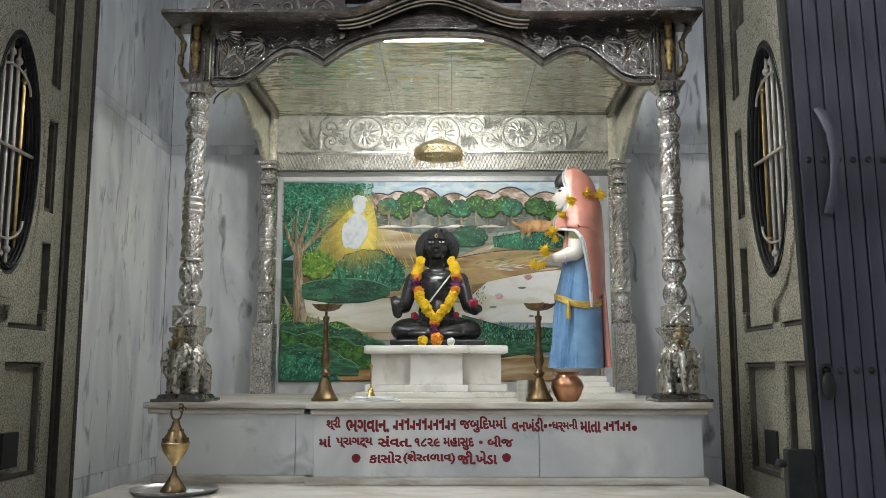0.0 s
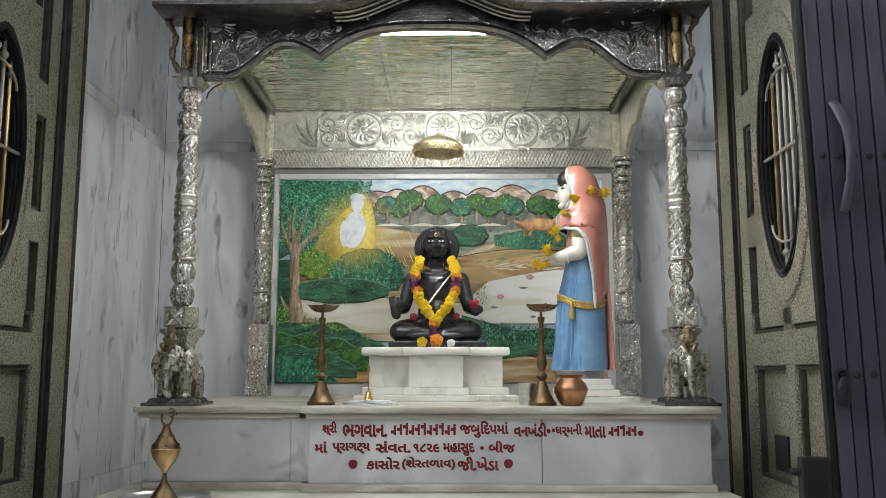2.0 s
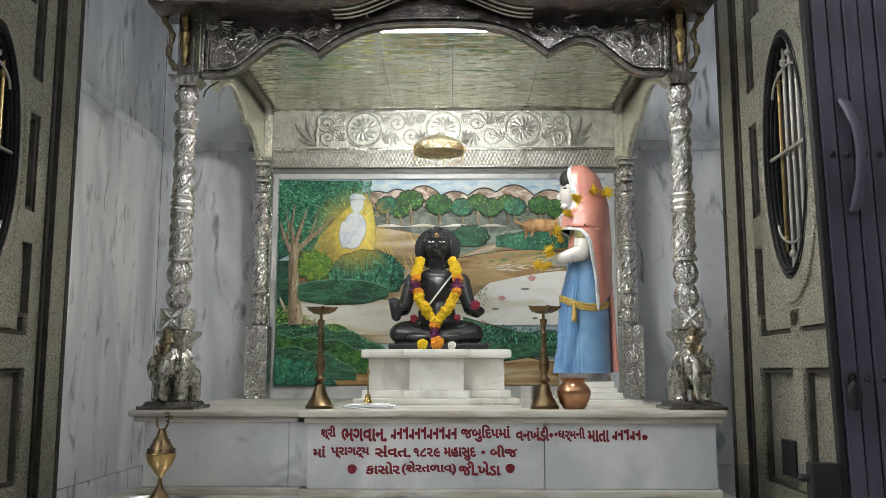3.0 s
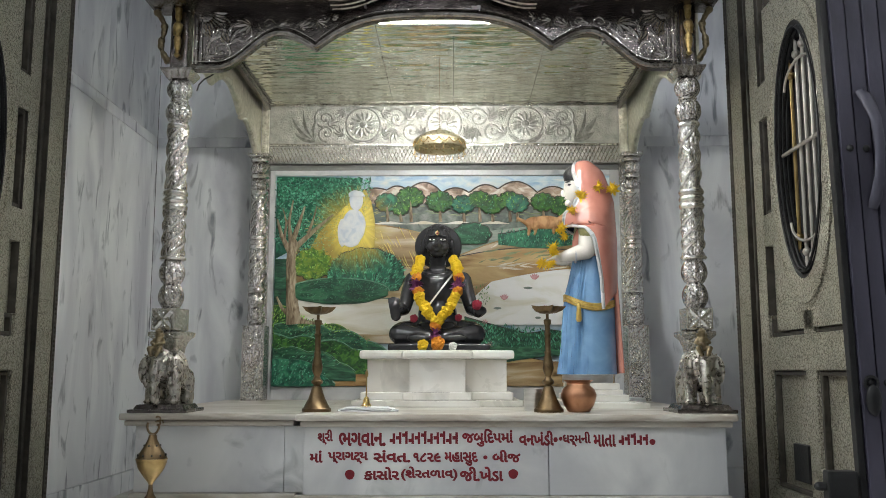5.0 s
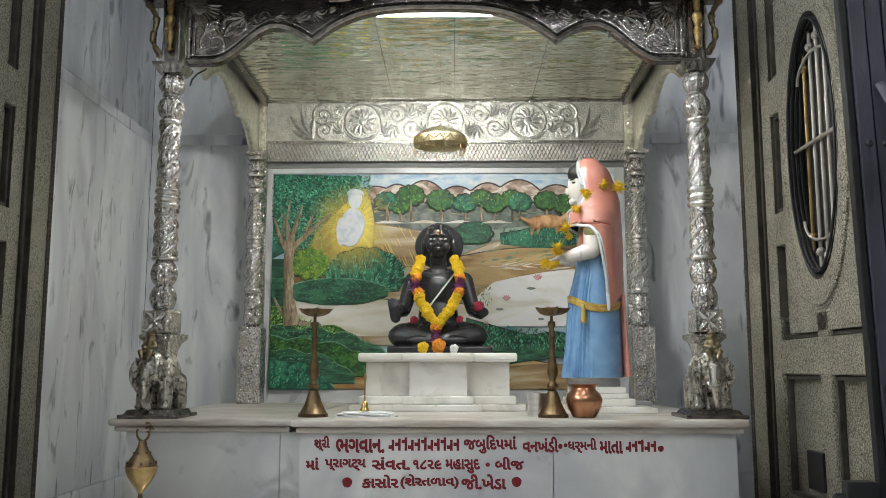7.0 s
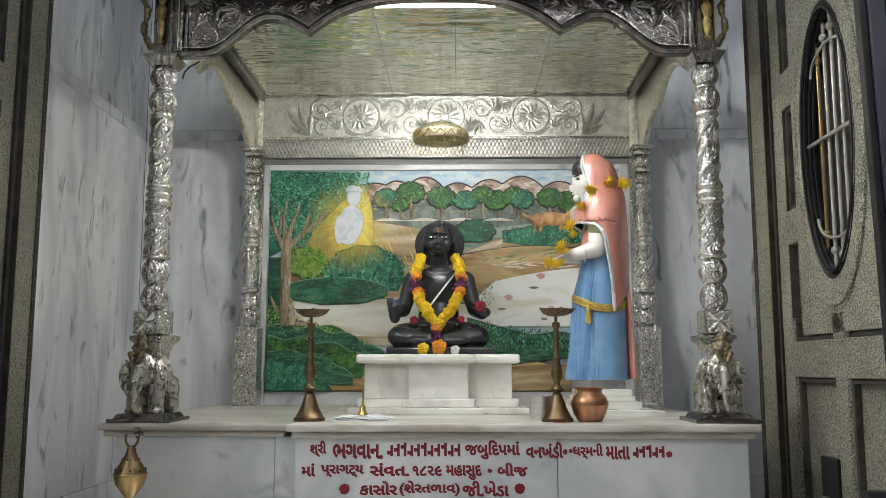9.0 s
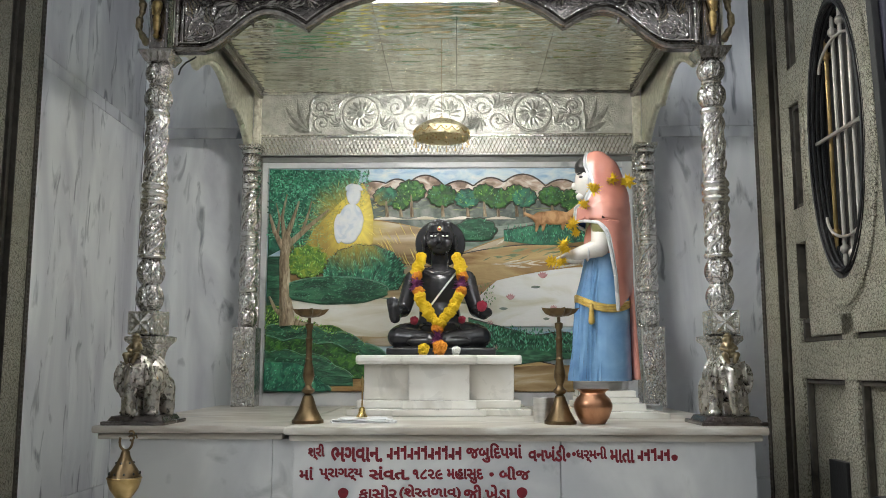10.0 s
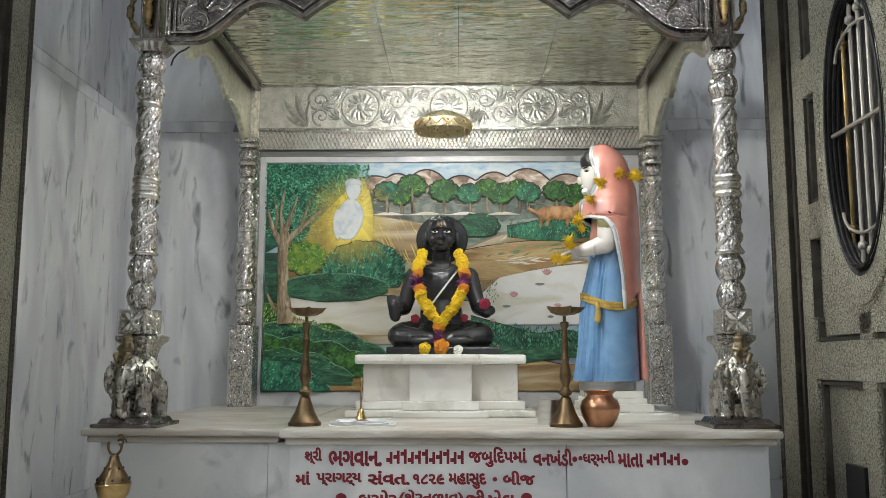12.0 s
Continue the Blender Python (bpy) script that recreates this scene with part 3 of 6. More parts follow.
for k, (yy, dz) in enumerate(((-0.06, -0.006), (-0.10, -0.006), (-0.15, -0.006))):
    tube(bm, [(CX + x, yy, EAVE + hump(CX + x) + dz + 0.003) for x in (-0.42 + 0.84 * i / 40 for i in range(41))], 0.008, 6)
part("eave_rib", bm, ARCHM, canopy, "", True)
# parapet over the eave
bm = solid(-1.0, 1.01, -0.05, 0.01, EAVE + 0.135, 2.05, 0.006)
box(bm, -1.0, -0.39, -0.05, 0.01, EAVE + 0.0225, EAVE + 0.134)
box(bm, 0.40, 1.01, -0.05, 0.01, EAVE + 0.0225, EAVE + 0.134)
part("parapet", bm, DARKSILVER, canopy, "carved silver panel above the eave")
for s in (-1, 1):
    bm = bmesh.new()
    for k in range(4):
        spiral(bm, CX + s * (0.50 + 0.15 * k), EAVE + 0.085 + 0.01 * (k % 2), 0.055, 1.5, math.pi / 2 * k, s * (1 if k % 2 else -1), -0.051, 0.007)
        acanthus(bm, CX + s * (0.57 + 0.15 * k), EAVE + 0.06, math.pi / 2, 0.06, -0.051, s)
    tagged(part("scroll_relief", bm, ARCHM, canopy, "raised leaf scrolls"), kind="stuff")
# ceiling sheets, rippled like beaten foil, with folded seams


def rippled_sheet(x0, x1, y0, y1, z, nx, ny):
    vs, fs = [], []
    for k in range(ny + 1):
        for i in range(nx + 1):
            x, y = x0 + (x1 - x0) * i / nx, y0 + (y1 - y0) * k / ny
            h = noise.noise((x * 2.4, y * 15, 0.0)) * 0.0095 + noise.noise((x * 6, y * 38, 4.0)) * 0.0042 + noise.noise((x * 26 + y * 9, y * 24 - x * 8, 8.0)) * 0.0022
            edge = min(1, 12 * min(i / nx, 1 - i / nx) + 0.1)
            vs.append((x, y, z - abs(h) * edge))
    for k in range(ny):
        for i in range(nx):
            a = k * (nx + 1) + i
            fs.append((a, a + 1, a + nx + 2, a + nx + 1))
    me = bpy.data.meshes.new("soffit_sheet")
    me.from_pydata(vs, [], fs)
    me.materials.append(CEILM)
    me.polygons.foreach_set("use_smooth", [True] * len(me.polygons))
    ob = new("soffit_sheet", me)
    ob.parent = canopy
    return tagged(ob, "rippled beaten silver sheet")


for x0, x1 in ((-0.985, -0.265), (-0.263, 0.085), (0.087, 0.52), (0.522, 1.04)):
    rippled_sheet(x0, x1, 0.016, BACK - 0.004, 1.706, int((x1 - x0) * 80), 260)
part("soffit_board", solid(-0.99, 1.045, 0.016, BACK - 0.004, 1.7075, 1.7155), DARKSILVER, canopy)
part("roof", solid(-1.10, 1.14, 0.016, BACK - 0.002, 1.716, 1.78), DARKSILVER, canopy)
for x in (-0.988, 1.043):
    part("ceiling_trim", solid(x - 0.012, x + 0.012, 0.02, BACK - 0.08, 1.672, 1.7025, 0.004), DARKSILVER, canopy)


def side_arch(x, name):
    """Scalloped side plate between a front and a back pillar."""
    n = 60
    bm = bmesh.new()
    lo = []
    for i in range(n + 1):
        y = 0.02 + 1.41 * i / n
        u = abs(y - 0.70)
        if u < 0.29:
            z = 1.605 - 0.112 * (u / 0.29) ** 1.8
        elif u < 0.36:
            z = 1.493 + 0.026 * math.sin((u - 0.29) / 0.07 * math.pi / 2)
        else:
            z = 1.519 - 0.136 * min(1, (u - 0.36) / 0.30) ** 1.7
        lo.append((y, z))
    rows = [[bm.verts.new((xx, y, q)) for xx, q in ((x - 0.012, z), (x + 0.012, z), (x + 0.012, 1.7155), (x - 0.012, 1.7155))] for y, z in lo]
    for a, b in zip(rows, rows[1:]):
        for k in range(4):
            bm.faces.new((a[k], b[k], b[(k + 1) % 4], a[(k + 1) % 4]))
    bm.faces.new(rows[0])
    bm.faces.new(rows[-1])
    part(name, bm, SIDEM, canopy, "scalloped side plate of beaten silver")
    bm = bmesh.new()
    tube(bm, [(x, y, z) for y, z in lo], 0.017, 8)
    part("side_moulding", bm, SIDEM, canopy, "", True)


side_arch(-1.04, "side_arch")
side_arch(1.10, "side_arch")
for x0, x1 in ((-1.027, -0.9855), (1.0405, 1.087)):
    bm = solid(x0, x1, 1.436, BACK - 0.003, 1.354, 1.7025, 0.003)
    for k in range(9):
        blob(bm, ((x0 + x1) / 2, 1.436, 1.385 + 0.036 * k), (0.013, 0.006, 0.014), u=8, v=6)
    part("corner_plate", bm, SIDEM, canopy, "narrow hammered corner plate")

bm = bmesh.new()
tube(bm, [(-0.992, 0.045, 1.335), (-0.985, 0.045, 1.362), (-0.965, 0.045, 1.385), (-0.94, 0.045, 1.398), (-0.922, 0.03, 1.402)], 0.0035, 6)
part("hook", bm, BLACK, canopy, "bent black iron hook")
# carved bands above the mural
BY = 1.448
part("flower_band", solid(-0.985, 1.04, BY, BACK - 0.003, 1.470, 1.7025, 0.003), PLATE, canopy, "bright silver frieze with rosettes and leaf scrolls")
bm = bmesh.new()
yy = BY - 0.0005
for k in (-1, 0, 1):
    cx = 0.03 + 0.47 * k
    tube(bm, [(cx + 0.100 * math.cos(a), yy, 1.586 + 0.100 * math.sin(a)) for a in (2 * math.pi * i / 36 for i in range(36))], 0.0055, 6, closed=True)
    rosette(bm, cx, 1.586, 0.090, yy, 13)
    for q in (-1, 1):
        acanthus(bm, cx + q * 0.112, 1.530, (0.15 if q > 0 else math.pi - 0.15), 0.075, yy, q)
        acanthus(bm, cx + q * 0.105, 1.655, (0.35 if q > 0 else math.pi - 0.35), 0.065, yy, -q)
        leaf(bm, cx + q * 0.02, 1.694, (0.1 if q > 0 else math.pi - 0.1), 0.10, 0.020, yy, 0.005, -q * 0.5)
        leaf(bm, cx + q * 0.02, 1.478, (0.1 if q > 0 else math.pi - 0.1), 0.10, 0.020, yy, 0.005, q * 0.5)
for k in (-1, 1):
    cx = 0.03 + 0.235 * k
    spiral(bm, cx - 0.040, 1.622, 0.066, 1.6, math.pi, -1, yy, 0.007)
    spiral(bm, cx + 0.048, 1.545, 0.062, 1.6, 0, -1, yy, 0.007)
    acanthus(bm, cx + 0.02, 1.615, 0.7, 0.095, yy, 1)
    acanthus(bm, cx - 0.04, 1.550, math.pi + 0.6, 0.085, yy, 1)
    acanthus(bm, cx + 0.075, 1.640, 0.2, 0.055, yy, -1)
    acanthus(bm, cx - 0.085, 1.510, math.pi, 0.055, yy, -1)
    # end sprays
    s = k
    ex0 = 0.03 + s * 0.690
    spiral(bm, ex0, 1.622, 0.068, 1.6, math.pi / 2, -s, yy, 0.008)
    spiral(bm, ex0 - s * 0.01, 1.535, 0.052, 1.4, -math.pi / 2, s, yy, 0.007)
    acanthus(bm, ex0 - s * 0.02, 1.58, (2.2 if s > 0 else 0.9), 0.07, yy, s)
    for da, ln in ((0.10, 0.13), (0.52, 0.20), (0.92, 0.20), (1.38, 0.14)):
        a = da if s > 0 else math.pi - da
        leaf(bm, ex0 + s * 0.060, 1.488, a, ln, 0.036, yy, 0.009, s * 0.30)
for v in bm.verts:
    v.co.y = yy - 0.001 + (v.co.y - yy) * 0.42
tagged(part("flower_relief", bm, ENGRAVE, canopy, "raised rosettes, curls and leaves"), kind="stuff")
bm = bmesh.new()
box(bm, -0.985, 1.04, BY - 0.010, BY - 0.0005, 1.692, 1.7022, 0.003)
box(bm, -0.985, 1.04, BY - 0.012, BACK - 0.003, 1.4535, 1.4695, 0.004)
part("band_moulding", bm, SMOOTH, canopy)
part("lattice_band", solid(-0.985, 1.04, BY, BACK - 0.003, 1.354, 1.453, 0.003), PLATE, canopy, "silver band with a lattice of diamonds and dots")
bm = bmesh.new()
z0, z1, n = 1.358, 1.449, 92
for i in range(n):
    x = -0.98 + 2.015 * i / n
    w = 2.015 / n * 2
    for za, zb in ((z0, (z0 + z1) / 2), ((z0 + z1) / 2, z1)):
        for xa, xb in ((x, x + w / 2), (x + w / 2, x)):
            tube(bm, [(xa, BY, za), (xb, BY, zb)], 0.0026, 4)
    for za in (0.25, 0.75):
        blob(bm, (x + w / 4, BY, z0 + (z1 - z0) * za), (0.0055, 0.005, 0.0065), u=6, v=4)
tagged(part("lattice_relief", bm, SMOOTH, canopy), kind="stuff")
part("recess_strip", solid(-0.98, 1.035, 1.475, BACK - 0.003, 1.3215, 1.353), GREYSTRIP, canopy, "dull grey strip below the lattice band")


def pilaster(x0, x1):
    part("pilaster", solid(x0, x1, 1.462, BACK - 0.002, TOP, 1.3535, 0.003), SILVER, canopy, "narrow beaten silver strip beside the mural")


pilaster(-1.085, -0.978)
pilaster(1.036, 1.155)

# tube lamp under the canopy's front
lamp = thing("tube_light", "lit white tube lamp under the canopy's front edge", "lamp", (-0.003, 0.07, 1.638))
part("holder", solid(-0.32, 0.32, -0.016, 0.016, 0.028, 0.046, 0.004), STEEL, lamp)
for s in (-0.22, 0.22):
    part("hanger", solid(s - 0.008, s + 0.008, -0.006, 0.006, 0.0465, 0.066, 0.001), STEEL, lamp)
bm = bmesh.new()
tube(bm, [(-0.305, 0, 0.012), (0.305, 0, 0.012)], 0.0125, 14)
part("tube", bm, TUBEM, lamp, "glowing tube")
for s in (-1, 1):
    part("end_cap", tube(bmesh.new(), [(s * 0.3055, 0, 0.012), (s * 0.318, 0, 0.012)], 0.0135, 12), STEEL, lamp)

# ---- pillars ----


def pillar_stack(parent, zs, r, seg=28, dark=False):
    """The turned members of a silver pillar, from a list of (kind, z0, z1, radius factor)."""
    for kind, z0, z1, k in zs:
        bm = bmesh.new()
        q = r * k
        if kind == "ball":
            lathe(bm, ball_profile(z0, z1, q, 0.62, 11), 32, flute=0.055, lobes=11)
        elif kind == "ring":
            lathe(bm, ball_profile(z0, z1, q, 0.85, 7), seg)
        elif kind == "collar":
            prof = []
            for i in range(3):
                a = z0 + (z1 - z0) * i / 3
                prof += ball_profile(a, a + (z1 - z0) / 3, q, 0.84, 6)
            lathe(bm, prof, seg)
        elif kind == "shaft":
            n = 26
            lathe(bm, [(q * (1 + 0.05 * math.sin(math.pi * i / n)), z0 + (z1 - z0) * i / n) for i in range(n + 1)], 48, flute=0.060, lobes=4, twist=26)
        elif kind == "slab":
            box(bm, -q, q, -q, q, z0, z1, min(0.006, (z1 - z0) * 0.3))
        if kind == "shaft":
            for h in range(4):
                a0 = 2 * math.pi * h / 4
                hb = bmesh.new()
                tube(hb, [(q * 1.07 * math.cos(a0 + 5.2 * k2), q * 1.07 * math.sin(a0 + 5.2 * k2), z0 + (z1 - z0) * k2) for k2 in (i / 24 for i in range(25))], 0.0062, 6)
                part("spiral_band", hb, SMOOTH, parent, "", True)
        name = {"ball": "bulb", "ring": "ring", "collar": "collar", "shaft": "shaft", "slab": "block"}[kind]
        part(name, bm, {"ball": SHAFT, "slab": SILVER, "shaft": SHAFT}.get(kind, SMOOTH), parent, "", True)


def block_flower(parent, half, z0, z1):
    bm = bmesh.new()
    cz, h = (z0 + z1) / 2, (z1 - z0) / 2
    for i in range(4):
        a = math.pi / 4 + math.pi / 2 * i
        leaf(bm, 0.006 * math.cos(a), cz + 0.006 * math.sin(a), a, h * 1.15, h * 0.55, -half - 0.0005, 0.006, 0.0)
        leaf(bm, 0, cz, math.pi / 2 * i, h * 0.8, h * 0.3, -half - 0.0005, 0.005, 0.0)
    blob(bm, (0, -half, cz), (0.010, 0.007, 0.010), u=10, v=6)
    for k in (-1, 1):
        tube(bm, [(-half + 0.004, -half, cz + k * (h - 0.004)), (half - 0.004, -half, cz + k * (h - 0.004))], 0.003, 5)
        tube(bm, [(k * (half - 0.004), -half, z0 + 0.004), (k * (half - 0.004), -half, z1 - 0.004)], 0.003, 5)
    part("flower_relief", bm, SMOOTH, parent, "four-petal flower beaten on the block")


def elephant_mesh():
    bm = bmesh.new()
    blob(bm, (0, 0.055, 0.128), (0.078, 0.110, 0.084))
    blob(bm, (0, -0.058, 0.150), (0.070, 0.066, 0.066))
    blob(bm, (0, -0.064, 0.190), (0.052, 0.044, 0.030))
    for s in (-1, 1):
        limb(bm, (s * 0.050, -0.018, 0.12), (s * 0.056, -0.030, 0.026), 0.038, 0.034)
        blob(bm, (s * 0.056, -0.036, 0.010), (0.036, 0.038, 0.013))
        limb(bm, (s * 0.050, 0.112, 0.10), (s * 0.055, 0.114, 0.020), 0.042, 0.036)
        blob(bm, (s * 0.070, -0.070, 0.132), (0.011, 0.044, 0.056), (0, 0, s * 30))
        blob(bm, (s * 0.064, -0.104, 0.150), (0.010, 0.014, 0.036), (0, 0, s * 20))
        limb(bm, (s * 0.068, -0.090, 0.100), (s * 0.058, -0.092, 0.070), 0.013, 0.006)
        limb(bm, (s * 0.030, -0.112, 0.104), (s * 0.030, -0.146, 0.074), 0.0075, 0.004)
        blob(bm, (s * 0.036, -0.112, 0.164), (0.008, 0.005, 0.007))
        # harness cords
        tube(bm, [(s * 0.072, -0.02 + 0.01 * k, 0.178 - 0.035 * k) for k in range(3)], 0.006, 6)
        tube(bm, [(s * 0.078 * math.cos(0.25 * k), 0.07, 0.128 + 0.088 * math.sin(0.25 * k)) for k in range(7)], 0.006, 6)
        tube(bm, [(s * 0.060 * k / 4, -0.122 + 0.012 * (k / 4) ** 2, 0.178 + 0.014 * k / 4) for k in range(5)], 0.005, 6)
    pts = [(0, -0.112, 0.152), (0, -0.130, 0.105), (0, -0.132, 0.060), (0, -0.126, 0.024), (0.008, -0.112, 0.010), (0.022, -0.106, 0.018)]
    for k, (a, b) in enumerate(zip(pts, pts[1:])):
        limb(bm, a, b, 0.027 - 0.0035 * k, 0.0235 - 0.0035 * k)
    limb(bm, (0, 0.160, 0.14), (0, 0.168, 0.05), 0.010, 0.006)
    return sculpt(bm, 0.0036, 1)


def rider_mesh():
    bm = bmesh.new()
    blob(bm, (0, 0, 0.066), (0.0135, 0.0135, 0.0150))
    blob(bm, (0, 0, 0.081), (0.0160, 0.0150, 0.0050))
    blob(bm, (0, 0, 0.087), (0.0070, 0.0070, 0.0060))
    limb(bm, (0, 0, 0.016), (0, 0, 0.046), 0.017, 0.015)
    for s in (-1, 1):
        blob(bm, (s * 0.0155, 0.002, 0.066), (0.004, 0.005, 0.007))
        limb(bm, (s * 0.014, 0, 0.050), (s * 0.024, -0.006, 0.036), 0.0072, 0.0065)
        limb(bm, (s * 0.024, -0.006, 0.036), (s * 0.009, -0.020, 0.030), 0.0065, 0.0055)
        limb(bm, (s * 0.010, -0.004, 0.012), (s * 0.020, -0.024, 0.014), 0.0115, 0.0100)
        limb(bm, (s * 0.020, -0.024, 0.014), (s * 0.010, -0.028, -0.010), 0.0095, 0.0080)
    return sculpt(bm, 0.0024, 1)


ELEPHANT = finish(elephant_mesh(), "elephant", OLDSILVER, True)
RIDER = finish(rider_mesh(), "rider", RIDERM, True)


def bracket(parent, y0=-0.02):
    """Gilded figure-like strut and a dark wavy strut that carry the eave."""
    bm = bmesh.new()
    lathe(bm, [(0.004, 0.0), (0.014, 0.010), (0.008, 0.022), (0.013, 0.045), (0.017, 0.075), (0.010, 0.095), (0.018, 0.120), (0.020, 0.140), (0.009, 0.155),
               (0.014, 0.172), (0.013, 0.190), (0.016, 0.205), (0.016, 0.212)], 16, (0, -0.055, 1.445))
    for s in (-1, 1):
        limb(bm, (s * 0.016, -0.058, 1.575), (s * 0.008, -0.075, 1.535), 0.006, 0.005, 8)
    part("gilt_strut", bm, GILT, parent, "gilded carved strut", True)


def front_pillar(x, turn, side, label):
    p = thing("pillar", label, "pillar", (x, 0, 0), "front pillars of the canopy")
    part("foot_slab", solid(-0.114, 0.114, -0.122, 0.126, TOP, TOP + 0.014, 0.004), DARKSILVER, p)
    bm = lathe(bmesh.new(), [(0.142, TOP + 0.0145), (0.128, TOP + 0.030), (0.116, TOP + 0.032)], 4)
    bmesh.ops.rotate(bm, verts=bm.verts, matrix=Matrix.Rotation(radians(45), 3, "Z"))
    for v in bm.verts:
        v.co.x *= 0.98
        v.co.y *= 0.98
    part("upper_slab", bm, DARKSILVER, p)
    rot = Matrix.Rotation(radians(turn), 4, "Z")
    e = new("elephant", ELEPHANT)
    e.parent = p
    e.matrix_local = Matrix.Translation((0, -0.02, TOP + 0.030)) @ rot @ Matrix.Diagonal((0.84, 0.70, 1.0, 1))
    tagged(e, "silver elephant bearing the pillar")
    r = new("rider", RIDER)
    r.parent = p
    r.matrix_local = Matrix.Translation(rot @ Vector((0, -0.074, 0.240))) @ rot @ Matrix.Diagonal((1.12, 1.15, 1.02, 1))
    tagged(r, "small gilded rider figure on the elephant's neck")
    bm = bmesh.new()
    prof = [(0.046, 0.200), (0.046, 0.225), (0.052, 0.262), (0.064, 0.290), (0.082, 0.304), (0.086, 0.308), (0.086, 0.322), (0.062, 0.328)]
    lathe(bm, [(a * 1.10, z) for a, z in prof], 4)
    bmesh.ops.rotate(bm, verts=bm.verts, matrix=Matrix.Rotation(radians(45), 3, "Z"))
    nk = part("neck", bm, SILVER, p)
    nk.rotation_euler = (0, 0, radians(turn))
    nk.location = (0, 0.03, 0)
    blk = part("block", solid(-0.053, 0.053, -0.053, 0.053, 0.3285, 0.415, 0.004), SILVER, p)
    block_flower(blk, 0.053, 0.330, 0.414)
    blk.rotation_euler = (0, 0, radians(turn))
    pillar_stack(p, (("ball", 0.4155, 0.512, 1.25), ("ball", 0.5125, 0.607, 1.27), ("ring", 0.6075, 0.627, 1.30), ("shaft", 0.6275, 0.813, 1.0),
                     ("collar", 0.8135, 0.899, 1.27), ("shaft", 0.8995, 1.153, 0.93), ("ring", 1.1535, 1.180, 1.12), ("ball", 1.1805, 1.268, 1.30),
                     ("ring", 1.2685, 1.282, 0.95), ("ball", 1.2825, 1.362, 1.27)), 0.040)
    bm = lathe(bmesh.new(), [(0.062, 1.3625), (0.070, 1.372), (0.088, 1.392), (0.092, 1.402)], 4)
    bmesh.ops.rotate(bm, verts=bm.verts, matrix=Matrix.Rotation(radians(45), 3, "Z"))
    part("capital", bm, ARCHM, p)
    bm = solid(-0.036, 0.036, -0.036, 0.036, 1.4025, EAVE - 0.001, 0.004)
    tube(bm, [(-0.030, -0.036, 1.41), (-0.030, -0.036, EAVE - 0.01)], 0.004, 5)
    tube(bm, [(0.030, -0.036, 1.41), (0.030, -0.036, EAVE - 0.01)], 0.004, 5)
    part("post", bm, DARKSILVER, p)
    bracket(p)
    bm = bmesh.new()
    pts, rs = [], []
    for i in range(44):
        k = i / 43
        pts.append((side * (0.052 + 0.034 * k + 0.014 * math.sin(k * 7.5 - 0.6)), -0.02 - 0.03 * k, 1.435 + 0.215 * k))
        rs.append(0.0125 + 0.0028 * math.sin(k * 21) + 0.0018 * math.sin(k * 47))
    tube(bm, pts, rs, 8)
    part("strut", bm, RIDERM, p, "dark wavy carved strut", True)
    return p


front_pillar(-1.05, -14, -1, "silver pillar on an elephant, its block turned slightly")
front_pillar(1.05, 0, 1, "bright silver pillar carried by a silver elephant")


def back_pillar(x, label):
    p = thing("pillar", label, "pillar", (x, 1.395, 0), "back pillars of the canopy")
    blk = part("block", solid(-0.062, 0.062, -0.062, 0.062, TOP, 0.417, 0.004), SHAFT, p, "tall foot block beaten with leaves")
    bm = bmesh.new()
    for i in range(4):
        z = 0.06 + 0.085 * i
        spiral(bm, (-0.015 if i % 2 else 0.015), z + 0.03, 0.032, 1.3, math.pi / 2, 1 if i % 2 else -1, -0.0625, 0.005)
        acanthus(bm, 0, z, math.pi / 2 + (0.5 if i % 2 else -0.5), 0.055, -0.0625, 1)
    rosette(bm, 0, 0.20, 0.034, -0.063, 9)
    for k in (-1, 1):
        tube(bm, [(k * 0.056, -0.062, TOP + 0.01), (k * 0.056, -0.062, 0.41)], 0.004, 5)
    tagged(part("leaf_relief", bm, SMOOTH, blk), kind="stuff")
    pillar_stack(p, (("ball", 0.4175, 0.511, 1.02), ("ball", 0.5115, 0.600, 1.0), ("ring", 0.6005, 0.632, 1.06), ("shaft", 0.6325, 0.845, 0.86),
                     ("collar", 0.8455, 0.925, 1.02), ("shaft", 0.9255, 1.155, 0.82), ("ring", 1.1555, 1.185, 1.0), ("ball", 1.1855, 1.250, 1.0),
                     ("ring", 1.2505, 1.275, 1.08), ("ball", 1.2755, 1.345, 1.04), ("ring", 1.3455, 1.372, 1.12), ("slab", 1.3725, 1.394, 1.22)), 0.049)


back_pillar(-1.020, "silver pillar with twisted shafts beside the mural")
back_pillar(1.093, "bright silver pillar with twisted shafts beside the statue")

# ---- painted relief mural ----
mural = thing("mural", "painted relief mural of woods, hills, river and a deer", "mural", (0, 0, 0))
MX0, MX1, MZ0, MZ1 = -0.947, 0.985, 0.078, 1.290
MW, MH = MX1 - MX0, MZ1 - MZ0
MY = 1.492
for nm, a in (("border", (-0.977, MX0, TOP, 1.321)), ("border", (MX1, 1.035, TOP, 1.321)), ("border", (MX0 + 0.001, MX1 - 0.001, MZ1, 1.321)), ("border", (MX0 + 0.001, MX1 - 0.001, TOP, MZ0))):
    part(nm, solid(a[0], a[1], 1.478, BACK - 0.003, a[2], a[3], 0.002), WHITE, mural, "white marble border")


